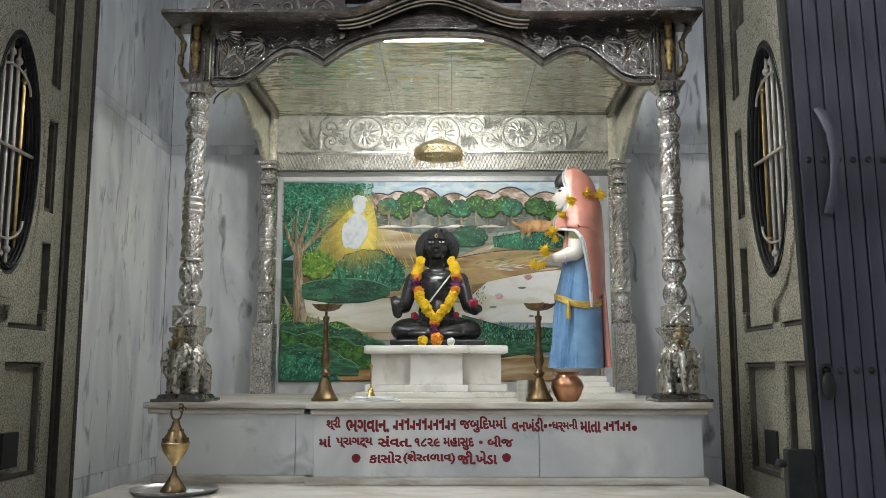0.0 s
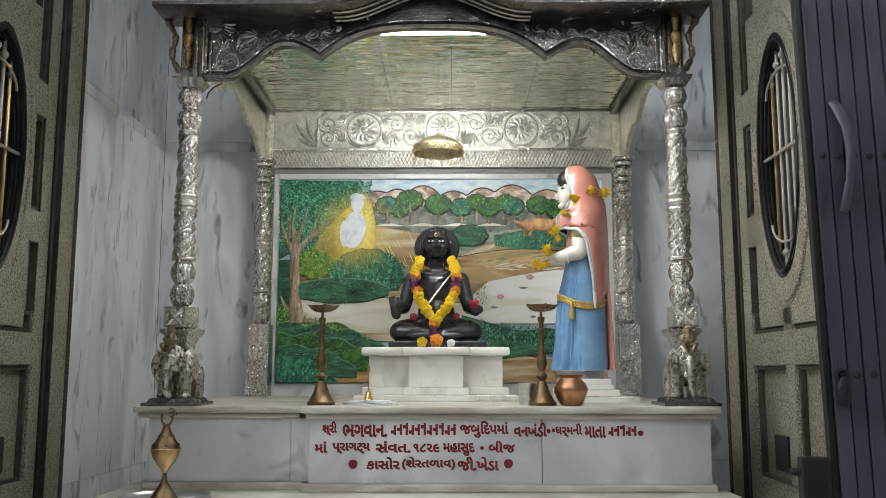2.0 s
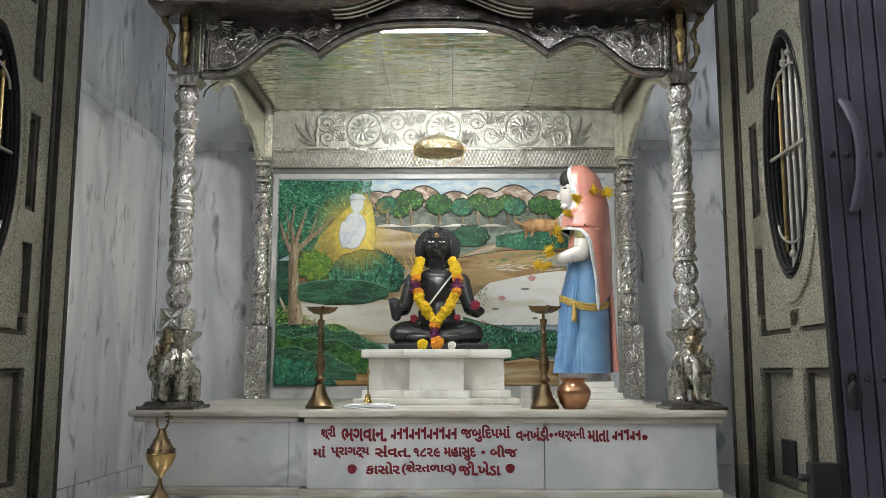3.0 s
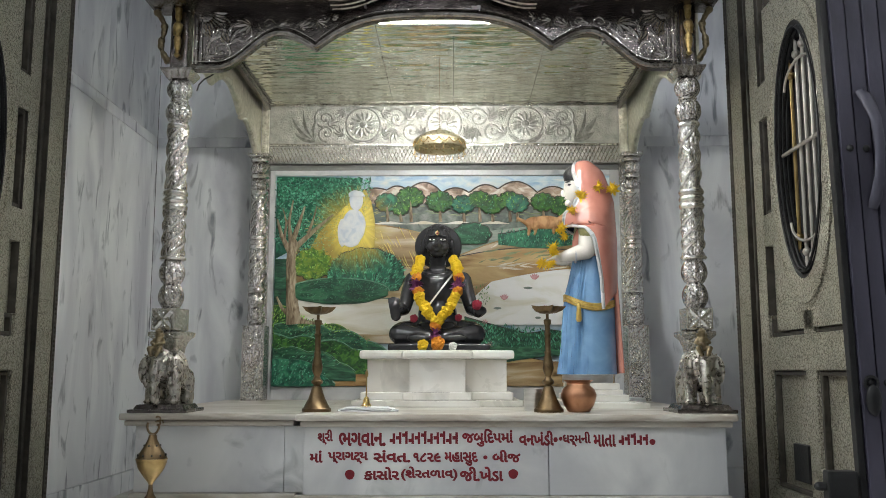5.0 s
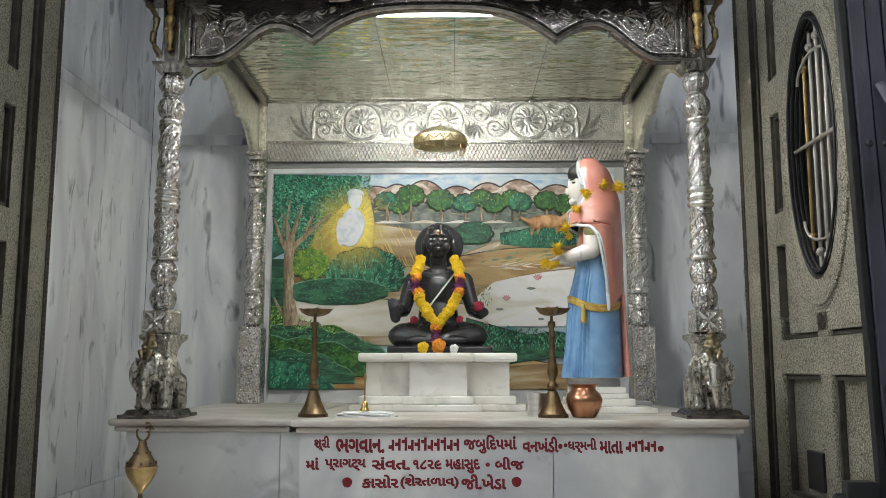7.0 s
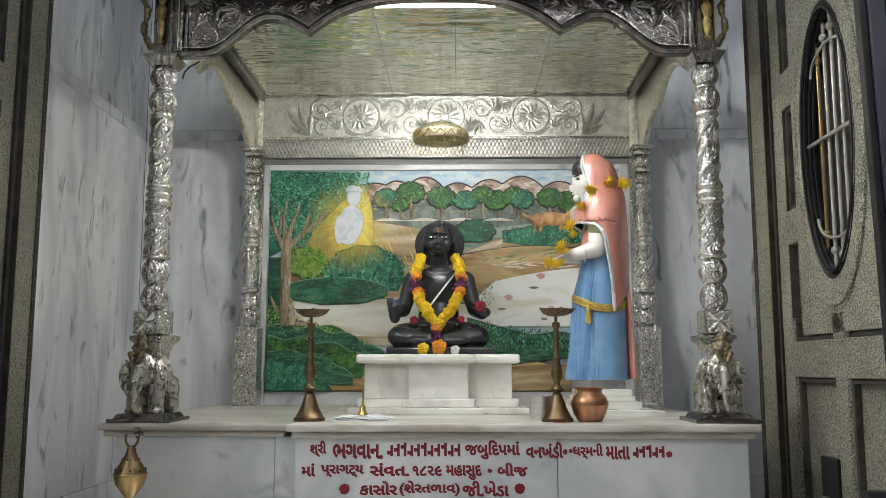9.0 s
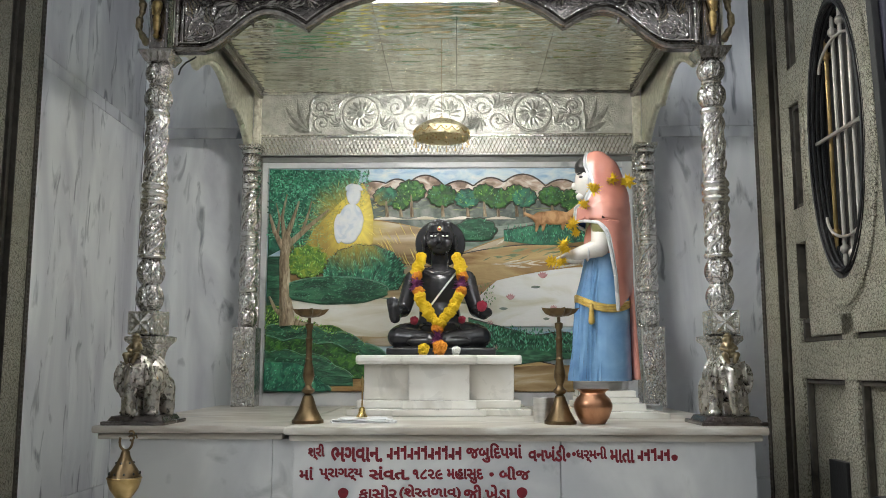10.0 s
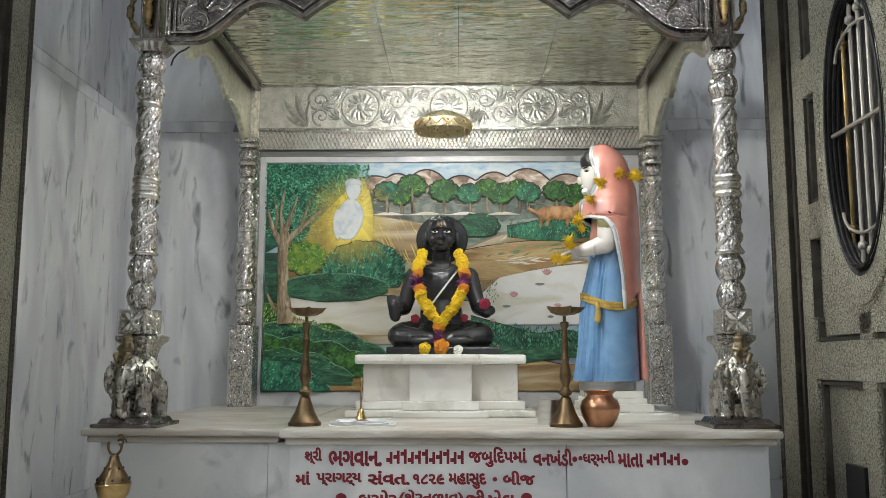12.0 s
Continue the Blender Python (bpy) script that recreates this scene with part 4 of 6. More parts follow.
def paint(name, c1, c2, c3=None, scale=14, stretch=(1, 1, 1), bump=0.6, bump_scale=70, mid=0.5, spread=0.16):
    return surface(name, c1, c2, scale, (0.34, 0.55), 0.0, bump, bump_scale, stretch, c3, 1.0, 0.0, mid, spread, 0.008)


SKY = paint("painted_sky", (0.30, 0.48, 0.66), (0.74, 0.78, 0.78), (0.55, 0.68, 0.76), 8, (1, 1, 2.5), 0.25)
PEAK = paint("painted_peaks", (0.20, 0.13, 0.09), (0.80, 0.74, 0.68), (0.50, 0.36, 0.28), 13, (1, 1, 1.6))
FARF = paint("painted_dark_wood", (0.045, 0.065, 0.055), (0.26, 0.28, 0.25), (0.12, 0.15, 0.13), 12, (1, 1, 1.5), 0.4)
MIST = paint("painted_mist", (0.10, 0.18, 0.13), (0.38, 0.40, 0.34), (0.22, 0.28, 0.24), 10, (0.6, 1, 2.5), 0.3)
TAN = paint("painted_tan_hill", (0.22, 0.125, 0.045), (0.70, 0.63, 0.50), (0.43, 0.31, 0.16), 4, (0.5, 1, 2.2), 0.35)
EARTH = paint("painted_earth", (0.20, 0.09, 0.025), (0.62, 0.46, 0.22), (0.42, 0.26, 0.10), 5, (0.5, 1, 2.2), 0.4)
GLOW = paint("painted_yellow_glow", (0.30, 0.21, 0.05), (0.52, 0.38, 0.08), (0.42, 0.30, 0.06), 9, (1, 1, 1), 0.25)
TEAL = paint("painted_teal_leaves", (0.004, 0.060, 0.035), (0.06, 0.30, 0.16), (0.012, 0.14, 0.08), 20, (1, 1, 1), 0.9)
GREEN = paint("painted_green_leaves", (0.005, 0.04, 0.010), (0.08, 0.24, 0.03), (0.02, 0.11, 0.02), 26, (1, 1, 1), 0.9)
LIME = paint("painted_bright_leaves", (0.02, 0.12, 0.015), (0.34, 0.42, 0.05), (0.12, 0.26, 0.03), 30, (1, 1, 1), 0.9)
DARKG = paint("painted_dark_bank", (0.006, 0.045, 0.025), (0.06, 0.22, 0.11), (0.018, 0.11, 0.055), 14, (0.6, 1, 2.4), 0.8)
BARK = paint("painted_bark", (0.15, 0.10, 0.055), (0.52, 0.43, 0.30), (0.34, 0.26, 0.165), 22, (2.5, 1, 0.6), 0.8)
RIVER = paint("painted_river", (0.62, 0.57, 0.42), (0.88, 0.87, 0.82), (0.78, 0.75, 0.66), 5, (0.5, 1, 2), 0.2)
POND = paint("painted_pond", (0.74, 0.72, 0.60), (0.95, 0.95, 0.94), (0.93, 0.93, 0.91), 5, (0.6, 1, 1.6), 0.2)
PALE = paint("painted_pale_shape", (0.55, 0.62, 0.72), (0.78, 0.80, 0.82), (0.72, 0.75, 0.80), 18, (1, 1, 1), 0.3)
DEER = paint("painted_deer", (0.34, 0.16, 0.06), (0.66, 0.40, 0.20), (0.52, 0.28, 0.12), 20, (1, 1, 1), 0.3)
PINK = paint("painted_pink", (0.55, 0.22, 0.26), (0.70, 0.42, 0.42), None, 30, (1, 1, 1), 0.2)
OUTLINE = paint("painted_outline", (0.02, 0.015, 0.012), (0.07, 0.05, 0.04), None, 30, (1, 1, 1), 0.3)


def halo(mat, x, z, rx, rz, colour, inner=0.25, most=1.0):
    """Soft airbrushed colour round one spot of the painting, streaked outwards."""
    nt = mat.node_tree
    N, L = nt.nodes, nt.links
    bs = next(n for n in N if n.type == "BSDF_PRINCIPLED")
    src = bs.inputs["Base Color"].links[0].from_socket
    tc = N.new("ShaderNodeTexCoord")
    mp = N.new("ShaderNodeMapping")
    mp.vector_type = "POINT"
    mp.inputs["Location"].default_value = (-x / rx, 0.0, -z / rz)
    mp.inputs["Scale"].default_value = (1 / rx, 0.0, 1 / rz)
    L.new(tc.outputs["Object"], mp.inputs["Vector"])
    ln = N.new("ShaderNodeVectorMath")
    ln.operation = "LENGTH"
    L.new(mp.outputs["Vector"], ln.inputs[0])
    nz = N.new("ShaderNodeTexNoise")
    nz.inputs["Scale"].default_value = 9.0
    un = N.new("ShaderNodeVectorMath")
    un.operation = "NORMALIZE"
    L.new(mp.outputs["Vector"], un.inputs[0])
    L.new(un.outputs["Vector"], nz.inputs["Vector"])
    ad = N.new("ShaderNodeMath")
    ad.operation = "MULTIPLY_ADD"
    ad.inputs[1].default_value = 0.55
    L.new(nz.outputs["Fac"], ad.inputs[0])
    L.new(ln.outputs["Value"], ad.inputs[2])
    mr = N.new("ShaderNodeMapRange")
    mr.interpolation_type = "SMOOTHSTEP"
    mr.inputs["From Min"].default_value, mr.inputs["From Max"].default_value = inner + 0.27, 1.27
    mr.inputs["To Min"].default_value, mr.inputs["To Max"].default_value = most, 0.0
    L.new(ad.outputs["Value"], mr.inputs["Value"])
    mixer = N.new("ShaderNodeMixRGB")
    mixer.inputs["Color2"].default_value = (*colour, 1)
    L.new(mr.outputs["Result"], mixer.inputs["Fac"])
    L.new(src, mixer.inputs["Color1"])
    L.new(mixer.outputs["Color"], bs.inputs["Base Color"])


def mx(u):
    return MX0 + MW * u


def mz(w):
    return MZ0 + MH * w


def band_shape(name, u0, u1, top, bottom, depth, mat, label="", inset=0.004, n=48, edge=None):
    """A relief patch between two curves over u0..u1 (fractions of the mural)."""
    us = [u0 + (u1 - u0) * i / n for i in range(n + 1)]
    low = [(mx(u), mz(bottom(u))) for u in us]
    high = [(mx(u), mz(max(top(u), bottom(u) + 0.004))) for u in reversed(us)]
    bm = prism(bmesh.new(), low + high, MY + 0.002, MY - depth, "xz", inset=inset)
    ob = part(name, bm, mat, mural, label)
    if edge:
        part("contour", tube(bmesh.new(), [(x, MY - depth * 0.8, z) for x, z in high], 0.0034, 5), edge, ob)
    return ob


def round_shape(name, u, w, ru, rw, depth, mat, label="", wob=0.08, lobes=9, seed=0.0, n=44, cut=-2.0, edge=False):
    pts = []
    for i in range(n):
        a = 2 * math.pi * i / n
        k = 1 + wob * math.sin(lobes * a + seed) + wob * 0.5 * math.sin(2.3 * lobes * a + 2 * seed)
        pts.append((mx(u) + MW * ru * k * math.cos(a), mz(w) + MH * max(cut * rw, rw * k * math.sin(a))))
    bm = prism(bmesh.new(), pts, MY + 0.002, MY - depth, "xz", inset=0.006)
    ob = part(name, bm, mat, mural, label)
    if edge:
        part("outline", tube(bmesh.new(), [(x, MY - depth * 0.5, z) for x, z in pts], 0.0042, 5, closed=True), OUTLINE, ob)
    return ob


def tufts(name, count, inside, y, length, mat, lean=(0.4, 2.7), seed=1, label="", fan=None, thin=0.17, high=0.0045):
    """Many small raised leaf strokes over a patch."""
    if thin > 0.1:
        count, length = int(count * 1.7), length * 0.64
    rnd = random.Random(seed)
    vs, fs = [], []
    k = 0
    tries = 0
    while k < count and tries < count * 30:
        tries += 1
        u, w = rnd.random(), rnd.random()
        if not inside(u, w):
            continue
        x, z = mx(u), mz(w)
        a = rnd.uniform(*lean) if fan is None else math.atan2(z - fan[1], x - fan[0]) + rnd.uniform(-0.35, 0.35)
        ln = length * rnd.uniform(0.6, 1.3)
        wd = ln * thin
        c, s = math.cos(a), math.sin(a)
        b = len(vs)
        vs += [(x, y, z), (x + ln * 0.45 * c - wd * s, y, z + ln * 0.45 * s + wd * c), (x + ln * c, y, z + ln * s),
               (x + ln * 0.45 * c + wd * s, y, z + ln * 0.45 * s - wd * c), (x + ln * 0.45 * c, y - high, z + ln * 0.45 * s)]
        fs += [(b, b + 1, b + 4), (b + 1, b + 2, b + 4), (b + 2, b + 3, b + 4), (b + 3, b, b + 4)]
        k += 1
    me = bpy.data.meshes.new(name)
    me.from_pydata(vs, [], fs)
    me.materials.append(mat)
    ob = new(name, me)
    ob.parent = mural
    return tagged(ob, label, kind="stuff")


def leafy(name, c1, c2, vary=0.8):
    return surface(name, c1, c2, 40, (0.3, 0.5), 0.0, 0.2, 90, island=vary)


L_TEAL = leafy("teal_leaf_strokes", (0.006, 0.12, 0.06), (0.20, 0.56, 0.38), 0.9)
L_GREEN = leafy("green_leaf_strokes", (0.02, 0.12, 0.02), (0.12, 0.30, 0.05))
L_LIME = leafy("bright_leaf_strokes", (0.07, 0.27, 0.03), (0.46, 0.62, 0.16))
HEDGE_EDGE = paint("painted_light_rim", (0.06, 0.24, 0.14), (0.30, 0.50, 0.38), None, 20, (1, 1, 1), 0.3)
L_DARK = leafy("dark_leaf_strokes", (0.008, 0.09, 0.045), (0.14, 0.40, 0.24), 0.9)
L_RAY = leafy("yellow_rays", (0.72, 0.54, 0.10), (0.90, 0.80, 0.32), 0.2)

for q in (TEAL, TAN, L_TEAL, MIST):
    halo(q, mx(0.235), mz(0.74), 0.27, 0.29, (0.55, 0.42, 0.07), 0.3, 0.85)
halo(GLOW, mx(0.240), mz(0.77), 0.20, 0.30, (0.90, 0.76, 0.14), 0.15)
part("board", solid(MX0 + 0.001, MX1 - 0.001, MY, BACK - 0.004, MZ0 + 0.001, MZ1 - 0.001), SKY, mural, "painted sky board")
S = math.sin


def peaks(u):
    """Skyline of rounded mounds of unlike size."""
    return 0.895 + max(0.0, *(h * (1 - ((u - c) / w) ** 2) for c, h, w in ((0.30, 0.045, 0.07), (0.365, 0.055, 0.05), (0.445, 0.072, 0.065), (0.54, 0.045, 0.055),
                                                                             (0.63, 0.060, 0.06), (0.72, 0.075, 0.075), (0.83, 0.050, 0.06), (0.92, 0.066, 0.08))))


band_shape("mountain", 0.26, 0.99, lambda u: peaks(u), lambda u: 0.80, 0.006, PEAK, "painted brown and white peaks")
bm = bmesh.new()
tube(bm, [(mx(u), MY - 0.006, mz(peaks(u))) for u in (0.26 + 0.73 * i / 110 for i in range(111))], 0.0045, 5)
part("ridge_line", bm, OUTLINE, mural)
band_shape("far_field", 0.26, 0.99, lambda u: 0.86 + 0.01 * S(u * 30), lambda u: 0.70, 0.008, FARF, "dim grey-green far field")
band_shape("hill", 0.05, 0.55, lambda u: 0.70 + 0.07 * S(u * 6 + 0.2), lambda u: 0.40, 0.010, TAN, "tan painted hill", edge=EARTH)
band_shape("meadow", 0.28, 0.999, lambda u: 0.745 + 0.02 * S(u * 9), lambda u: 0.55, 0.009, MIST)
# row of small trees
for i, (u, w, r) in enumerate(((0.335, 0.868, 0.036), (0.405, 0.893, 0.041), (0.375, 0.838, 0.026), (0.492, 0.872, 0.041), (0.563, 0.858, 0.036), (0.610, 0.882, 0.033),
                               (0.648, 0.858, 0.038), (0.700, 0.880, 0.032), (0.722, 0.862, 0.036), (0.800, 0.868, 0.036), (0.860, 0.850, 0.04), (0.925, 0.80, 0.05))):
    bm = bmesh.new()
    tube(bm, [(mx(u), MY - 0.008, mz(w - 0.02)), (mx(u + 0.003), MY - 0.008, mz(0.775))], [0.007, 0.010], 6)
    part("painted_trunk", bm, BARK, mural)
    round_shape("painted_tree", u, w, r, r * 1.25, 0.012 + 0.0011 * i, (TEAL, GREEN, GREEN, GREEN)[i % 4], "", 0.06, 11, i, edge=True)
    tufts("foliage", 110, lambda a, b, u=u, w=w, r=r: ((a - u) / r) ** 2 + ((b - w) / (r * 1.25)) ** 2 < 0.8, MY - 0.0125 - 0.0011 * i, 0.020, (L_TEAL, L_LIME, L_LIME)[i % 3], seed=20 + i, fan=(mx(u), mz(w - 0.03)))
band_shape("pale_path", 0.30, 0.70, lambda u: 0.775 + 0.006 * S(u * 60), lambda u: 0.762, 0.010, RIVER)
# glow behind the pale shape
gp = [(0.268, 0.935), (0.288, 0.875), (0.300, 0.78), (0.300, 0.66), (0.26, 0.60), (0.16, 0.55), (0.09, 0.60), (0.13, 0.72), (0.20, 0.84)]
bm = prism(bmesh.new(), [(mx(u), mz(w)) for u, w in gp][::-1], MY + 0.002, MY - 0.0145, "xz", inset=0.004)
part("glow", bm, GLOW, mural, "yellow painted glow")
tufts("glow_fringe", 130, lambda a, b: ((a - 0.215) / 0.11) ** 2 + ((b - 0.74) / 0.20) ** 2 < 1, MY - 0.0150, 0.034, L_RAY, seed=5, fan=(mx(0.235), mz(0.75)), thin=0.035, high=0.002)
tufts("glow_fringe", 40, lambda a, b: 0.31 < a < 0.45 and 0.58 < b < 0.76, MY - 0.0112, 0.07, L_RAY, lean=(-1.25, -0.95), seed=6, thin=0.035)
for nm, u, w, ru, rw in (("pale_shape", 0.237, 0.755, 0.036, 0.085), ("pale_shape", 0.228, 0.690, 0.030, 0.038), ("pale_shape", 0.243, 0.875, 0.022, 0.048), ("pale_shape", 0.203, 0.725, 0.016, 0.07)):
    round_shape(nm, u, w, ru, rw, 0.018 + 0.05 * ru, PALE, "plain pale painted shape", 0.02, 3, u)
round_shape("pale_cap", 0.243, 0.900, 0.025, 0.030, 0.023, PALE, "", 0.05, 3, 1, cut=-0.2)
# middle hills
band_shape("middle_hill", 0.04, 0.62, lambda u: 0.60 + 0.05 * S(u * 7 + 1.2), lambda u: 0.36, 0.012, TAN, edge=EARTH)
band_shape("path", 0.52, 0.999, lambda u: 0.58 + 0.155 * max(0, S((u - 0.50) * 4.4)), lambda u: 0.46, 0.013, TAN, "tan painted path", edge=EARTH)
band_shape("earth_bank", 0.52, 0.999, lambda u: 0.600 + 0.05 * S((u - 0.52) * 6.5), lambda u: 0.45 + 0.10 * max(0, S((u - 0.55) * 4.0)), 0.016, EARTH, edge=OUTLINE)
round_shape("dark_bush", 0.588, 0.715, 0.058, 0.055, 0.018, DARKG, "", 0.05, 9, 2, cut=-0.9, edge=True)
tufts("foliage", 160, lambda a, b: ((a - 0.588) / 0.058) ** 2 + ((b - 0.715) / 0.055) ** 2 < 0.85, MY - 0.0185, 0.024, L_DARK, seed=31)
band_shape("grass_patch", 0.665, 0.93, lambda u: 0.735 + 0.02 * S(u * 17), lambda u: 0.655 + 0.01 * S(u * 22), 0.018, TEAL, edge=OUTLINE)
tufts("grass", 300, lambda a, b: 0.67 < a < 0.93 and 0.655 < b < 0.735, MY - 0.0185, 0.026, L_TEAL, lean=(1.0, 2.1), seed=33)
# deer
bm = bmesh.new()
dx, dz, dy = mx(0.80), mz(0.765), MY - 0.016
blob(bm, (dx, dy, dz), (0.085, 0.016, 0.036))
blob(bm, (dx - 0.055, dy, dz - 0.003), (0.046, 0.017, 0.034))
limb(bm, (dx + 0.07, dy, dz + 0.01), (dx + 0.115, dy, dz + 0.058), 0.020, 0.014)
blob(bm, (dx + 0.135, dy, dz + 0.055), (0.030, 0.014, 0.015), (0, 20, 0))
limb(bm, (dx + 0.112, dy, dz + 0.065), (dx + 0.098, dy, dz + 0.088), 0.007, 0.004)
limb(bm, (dx + 0.122, dy, dz + 0.066), (dx + 0.122, dy, dz + 0.090), 0.007, 0.004)
for q, w in ((-0.075, -0.065), (-0.045, -0.062), (0.045, -0.058), (0.075, -0.05)):
    limb(bm, (dx + q, dy, dz - 0.015), (dx + q - 0.008, dy, dz + w), 0.012, 0.007)
limb(bm, (dx - 0.095, dy, dz), (dx - 0.135, dy, dz + 0.022), 0.012, 0.007)
bm = sculpt(bm, 0.004, 2)
for v in bm.verts:
    v.co.x, v.co.z = dx + 0.012 + (v.co.x - dx) * 1.18, dz + 0.006 + (v.co.z - dz) * 1.12
part("painted_deer", bm, DEER, mural, "brown relief deer", True)
# pond with faint flowers
band_shape("pond", 0.575, 0.999, lambda u: 0.375 + 0.19 * min(1, max(0.0, (u - 0.565) * 6)) ** 0.7 - 0.02 * S(u * 15), lambda u: 0.285, 0.014, POND, "white painted pond", edge=EARTH)
for u, w, k in ((0.772, 0.50, 1.0), (0.682, 0.405, 0.9), (0.80, 0.36, 0.7)):
    bm = bmesh.new()
    for i in range(5):
        leaf(bm, mx(u), mz(w), math.pi / 2 + (i - 2) * 0.42, 0.036 * k, 0.013 * k, MY - 0.0145, 0.002, 0)
    part("painted_lotus", bm, PINK, mural, "faint pink painted lotus")
    round_shape("lily_pad", u - 0.02, w - 0.04, 0.016 * k, 0.010, 0.0152, MIST, "", 0.02, 3, u)
# river on the other side
band_shape("river", 0.02, 0.62, lambda u: 0.415 - 0.10 * max(0, u - 0.30), lambda u: 0.24 - 0.05 * u, 0.013, RIVER, "cream painted river", edge=DARKG)
band_shape("sand_bank", 0.14, 0.60, lambda u: 0.305 - 0.06 * S(u * 5), lambda u: 0.20, 0.0145, TAN)
# bushes
round_shape("bright_bush", 0.115, 0.575, 0.058, 0.075, 0.020, LIME, "", 0.07, 11, 3, edge=True)
tufts("foliage", 240, lambda a, b: ((a - 0.115) / 0.062) ** 2 + ((b - 0.575) / 0.08) ** 2 < 1, MY - 0.0205, 0.022, L_LIME, seed=41)
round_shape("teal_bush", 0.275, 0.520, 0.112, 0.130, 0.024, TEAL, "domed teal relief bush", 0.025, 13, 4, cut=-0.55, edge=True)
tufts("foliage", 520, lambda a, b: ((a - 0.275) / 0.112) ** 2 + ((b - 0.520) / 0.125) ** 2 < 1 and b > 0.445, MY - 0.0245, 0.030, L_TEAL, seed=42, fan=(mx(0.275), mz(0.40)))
round_shape("long_bush", 0.195, 0.445, 0.150, 0.062, 0.027, DARKG, "long dark green relief bush", 0.02, 9, 5)
part("bush_rim", tube(bmesh.new(), [(mx(0.195 + 0.150 * math.cos(a)), MY - 0.024, mz(0.445 + 0.062 * S(a))) for a in (math.pi * i / 30 for i in range(31))], 0.004, 5), HEDGE_EDGE, mural)
tufts("foliage", 320, lambda a, b: ((a - 0.195) / 0.145) ** 2 + ((b - 0.45) / 0.058) ** 2 < 1, MY - 0.0275, 0.018, L_DARK, seed=43, lean=(-0.3, 0.9))
# big tree
tufts("foliage", 1500, lambda a, b: a < 0.285 - 0.62 * max(0, 0.80 - b) - 0.1 * max(0, 0.93 - b) and b > 0.66 - 0.3 * a + 0.03 * S(a * 60) and a > 0.004 and b < 0.985, MY - 0.0125, 0.030, L_TEAL, lean=(-0.2, 3.3), seed=51, label="teal relief leaves of the painted tree")
bm = prism(bmesh.new(), [(mx(u), mz(w)) for u, w in ((0.003, 0.60), (0.05, 0.64), (0.10, 0.63), (0.16, 0.68), (0.19, 0.76), (0.235, 0.84), (0.245, 0.90), (0.262, 0.99), (0.003, 0.997))], MY + 0.002, MY - 0.012, "xz", inset=0.006)
part("painted_crown", bm, TEAL, mural, "teal painted tree crown")
ty = MY - 0.018
for pts, r in ((((0.064, 0.29), (0.056, 0.42), (0.052, 0.58), (0.056, 0.69)), (0.046, 0.032, 0.028, 0.024)), (((0.05, 0.66), (0.07, 0.75), (0.090, 0.85)), (0.018, 0.013, 0.005)),
               (((0.052, 0.62), (0.022, 0.71), (0.008, 0.79)), (0.018, 0.012, 0.005)), (((0.055, 0.64), (0.12, 0.735), (0.175, 0.81)), (0.018, 0.012, 0.005)),
               (((0.05, 0.68), (0.043, 0.78), (0.055, 0.88)), (0.013, 0.009, 0.004)), (((0.10, 0.710), (0.118, 0.80), (0.125, 0.85)), (0.010, 0.006, 0.003)),
               (((0.03, 0.69), (0.036, 0.77), (0.025, 0.84)), (0.009, 0.006, 0.003)), (((0.06, 0.32), (0.10, 0.300), (0.15, 0.292)), (0.032, 0.014, 0.005)),
               (((0.055, 0.34), (0.03, 0.36), (0.012, 0.42)), (0.026, 0.012, 0.005))):
    bm = bmesh.new()
    tube(bm, [(mx(u), ty, mz(w)) for u, w in pts], list(r), 8, flat=0.5)
    part("painted_branch", bm, BARK, mural, "brown relief branch of the painted tree", True)
band_shape("trunk_side", 0.003, 0.045, lambda u: 0.60, lambda u: 0.28, 0.014, DARKG)
# brush marks
L_TAN = leafy("tan_brush_strokes", (0.36, 0.26, 0.14), (0.50, 0.40, 0.26), 0.22)
L_BROWN = leafy("brown_brush_strokes", (0.24, 0.135, 0.045), (0.38, 0.24, 0.10), 0.25)
L_MINT = leafy("green_brush_strokes", (0.14, 0.20, 0.08), (0.28, 0.33, 0.18), 0.25)
tufts("brush_mark", 60, lambda a, b: 0.60 < a < 0.85 and 0.57 < b < 0.63, MY - 0.0170, 0.08, L_MINT, lean=(0.0, 0.5), seed=93, thin=0.06, high=0.0007)
tufts("brush_mark", 110, lambda a, b: 0.26 < a < 0.99 and 0.80 < b < 0.90, MY - 0.0085, 0.05, L_MINT, lean=(-0.2, 0.2), seed=95, thin=0.06, high=0.0007)
L_CREAM = leafy("cream_brush_strokes", (0.62, 0.56, 0.44), (0.82, 0.78, 0.68), 0.15)
tufts("brush_mark", 90, lambda a, b: 0.53 < a < 0.80 and -0.028 < b - (0.58 + 0.155 * max(0, S((a - 0.50) * 4.4))) < -0.006, MY - 0.0135, 0.07, L_CREAM, lean=(0.1, 0.75), seed=96, thin=0.05, high=0.0007)
tufts("brush_mark", 80, lambda a, b: 0.62 < a < 0.97 and abs(b - 0.555) < 0.018, MY - 0.0170, 0.09, L_CREAM, lean=(-0.1, 0.25), seed=97, thin=0.05, high=0.0007)
tufts("brush_mark", 60, lambda a, b: 0.30 < a < 0.46 and -0.03 < b - (0.60 + 0.05 * S(a * 7 + 1.2)) < -0.004, MY - 0.0125, 0.07, L_CREAM, lean=(-0.5, -0.1), seed=98, thin=0.05, high=0.0007)
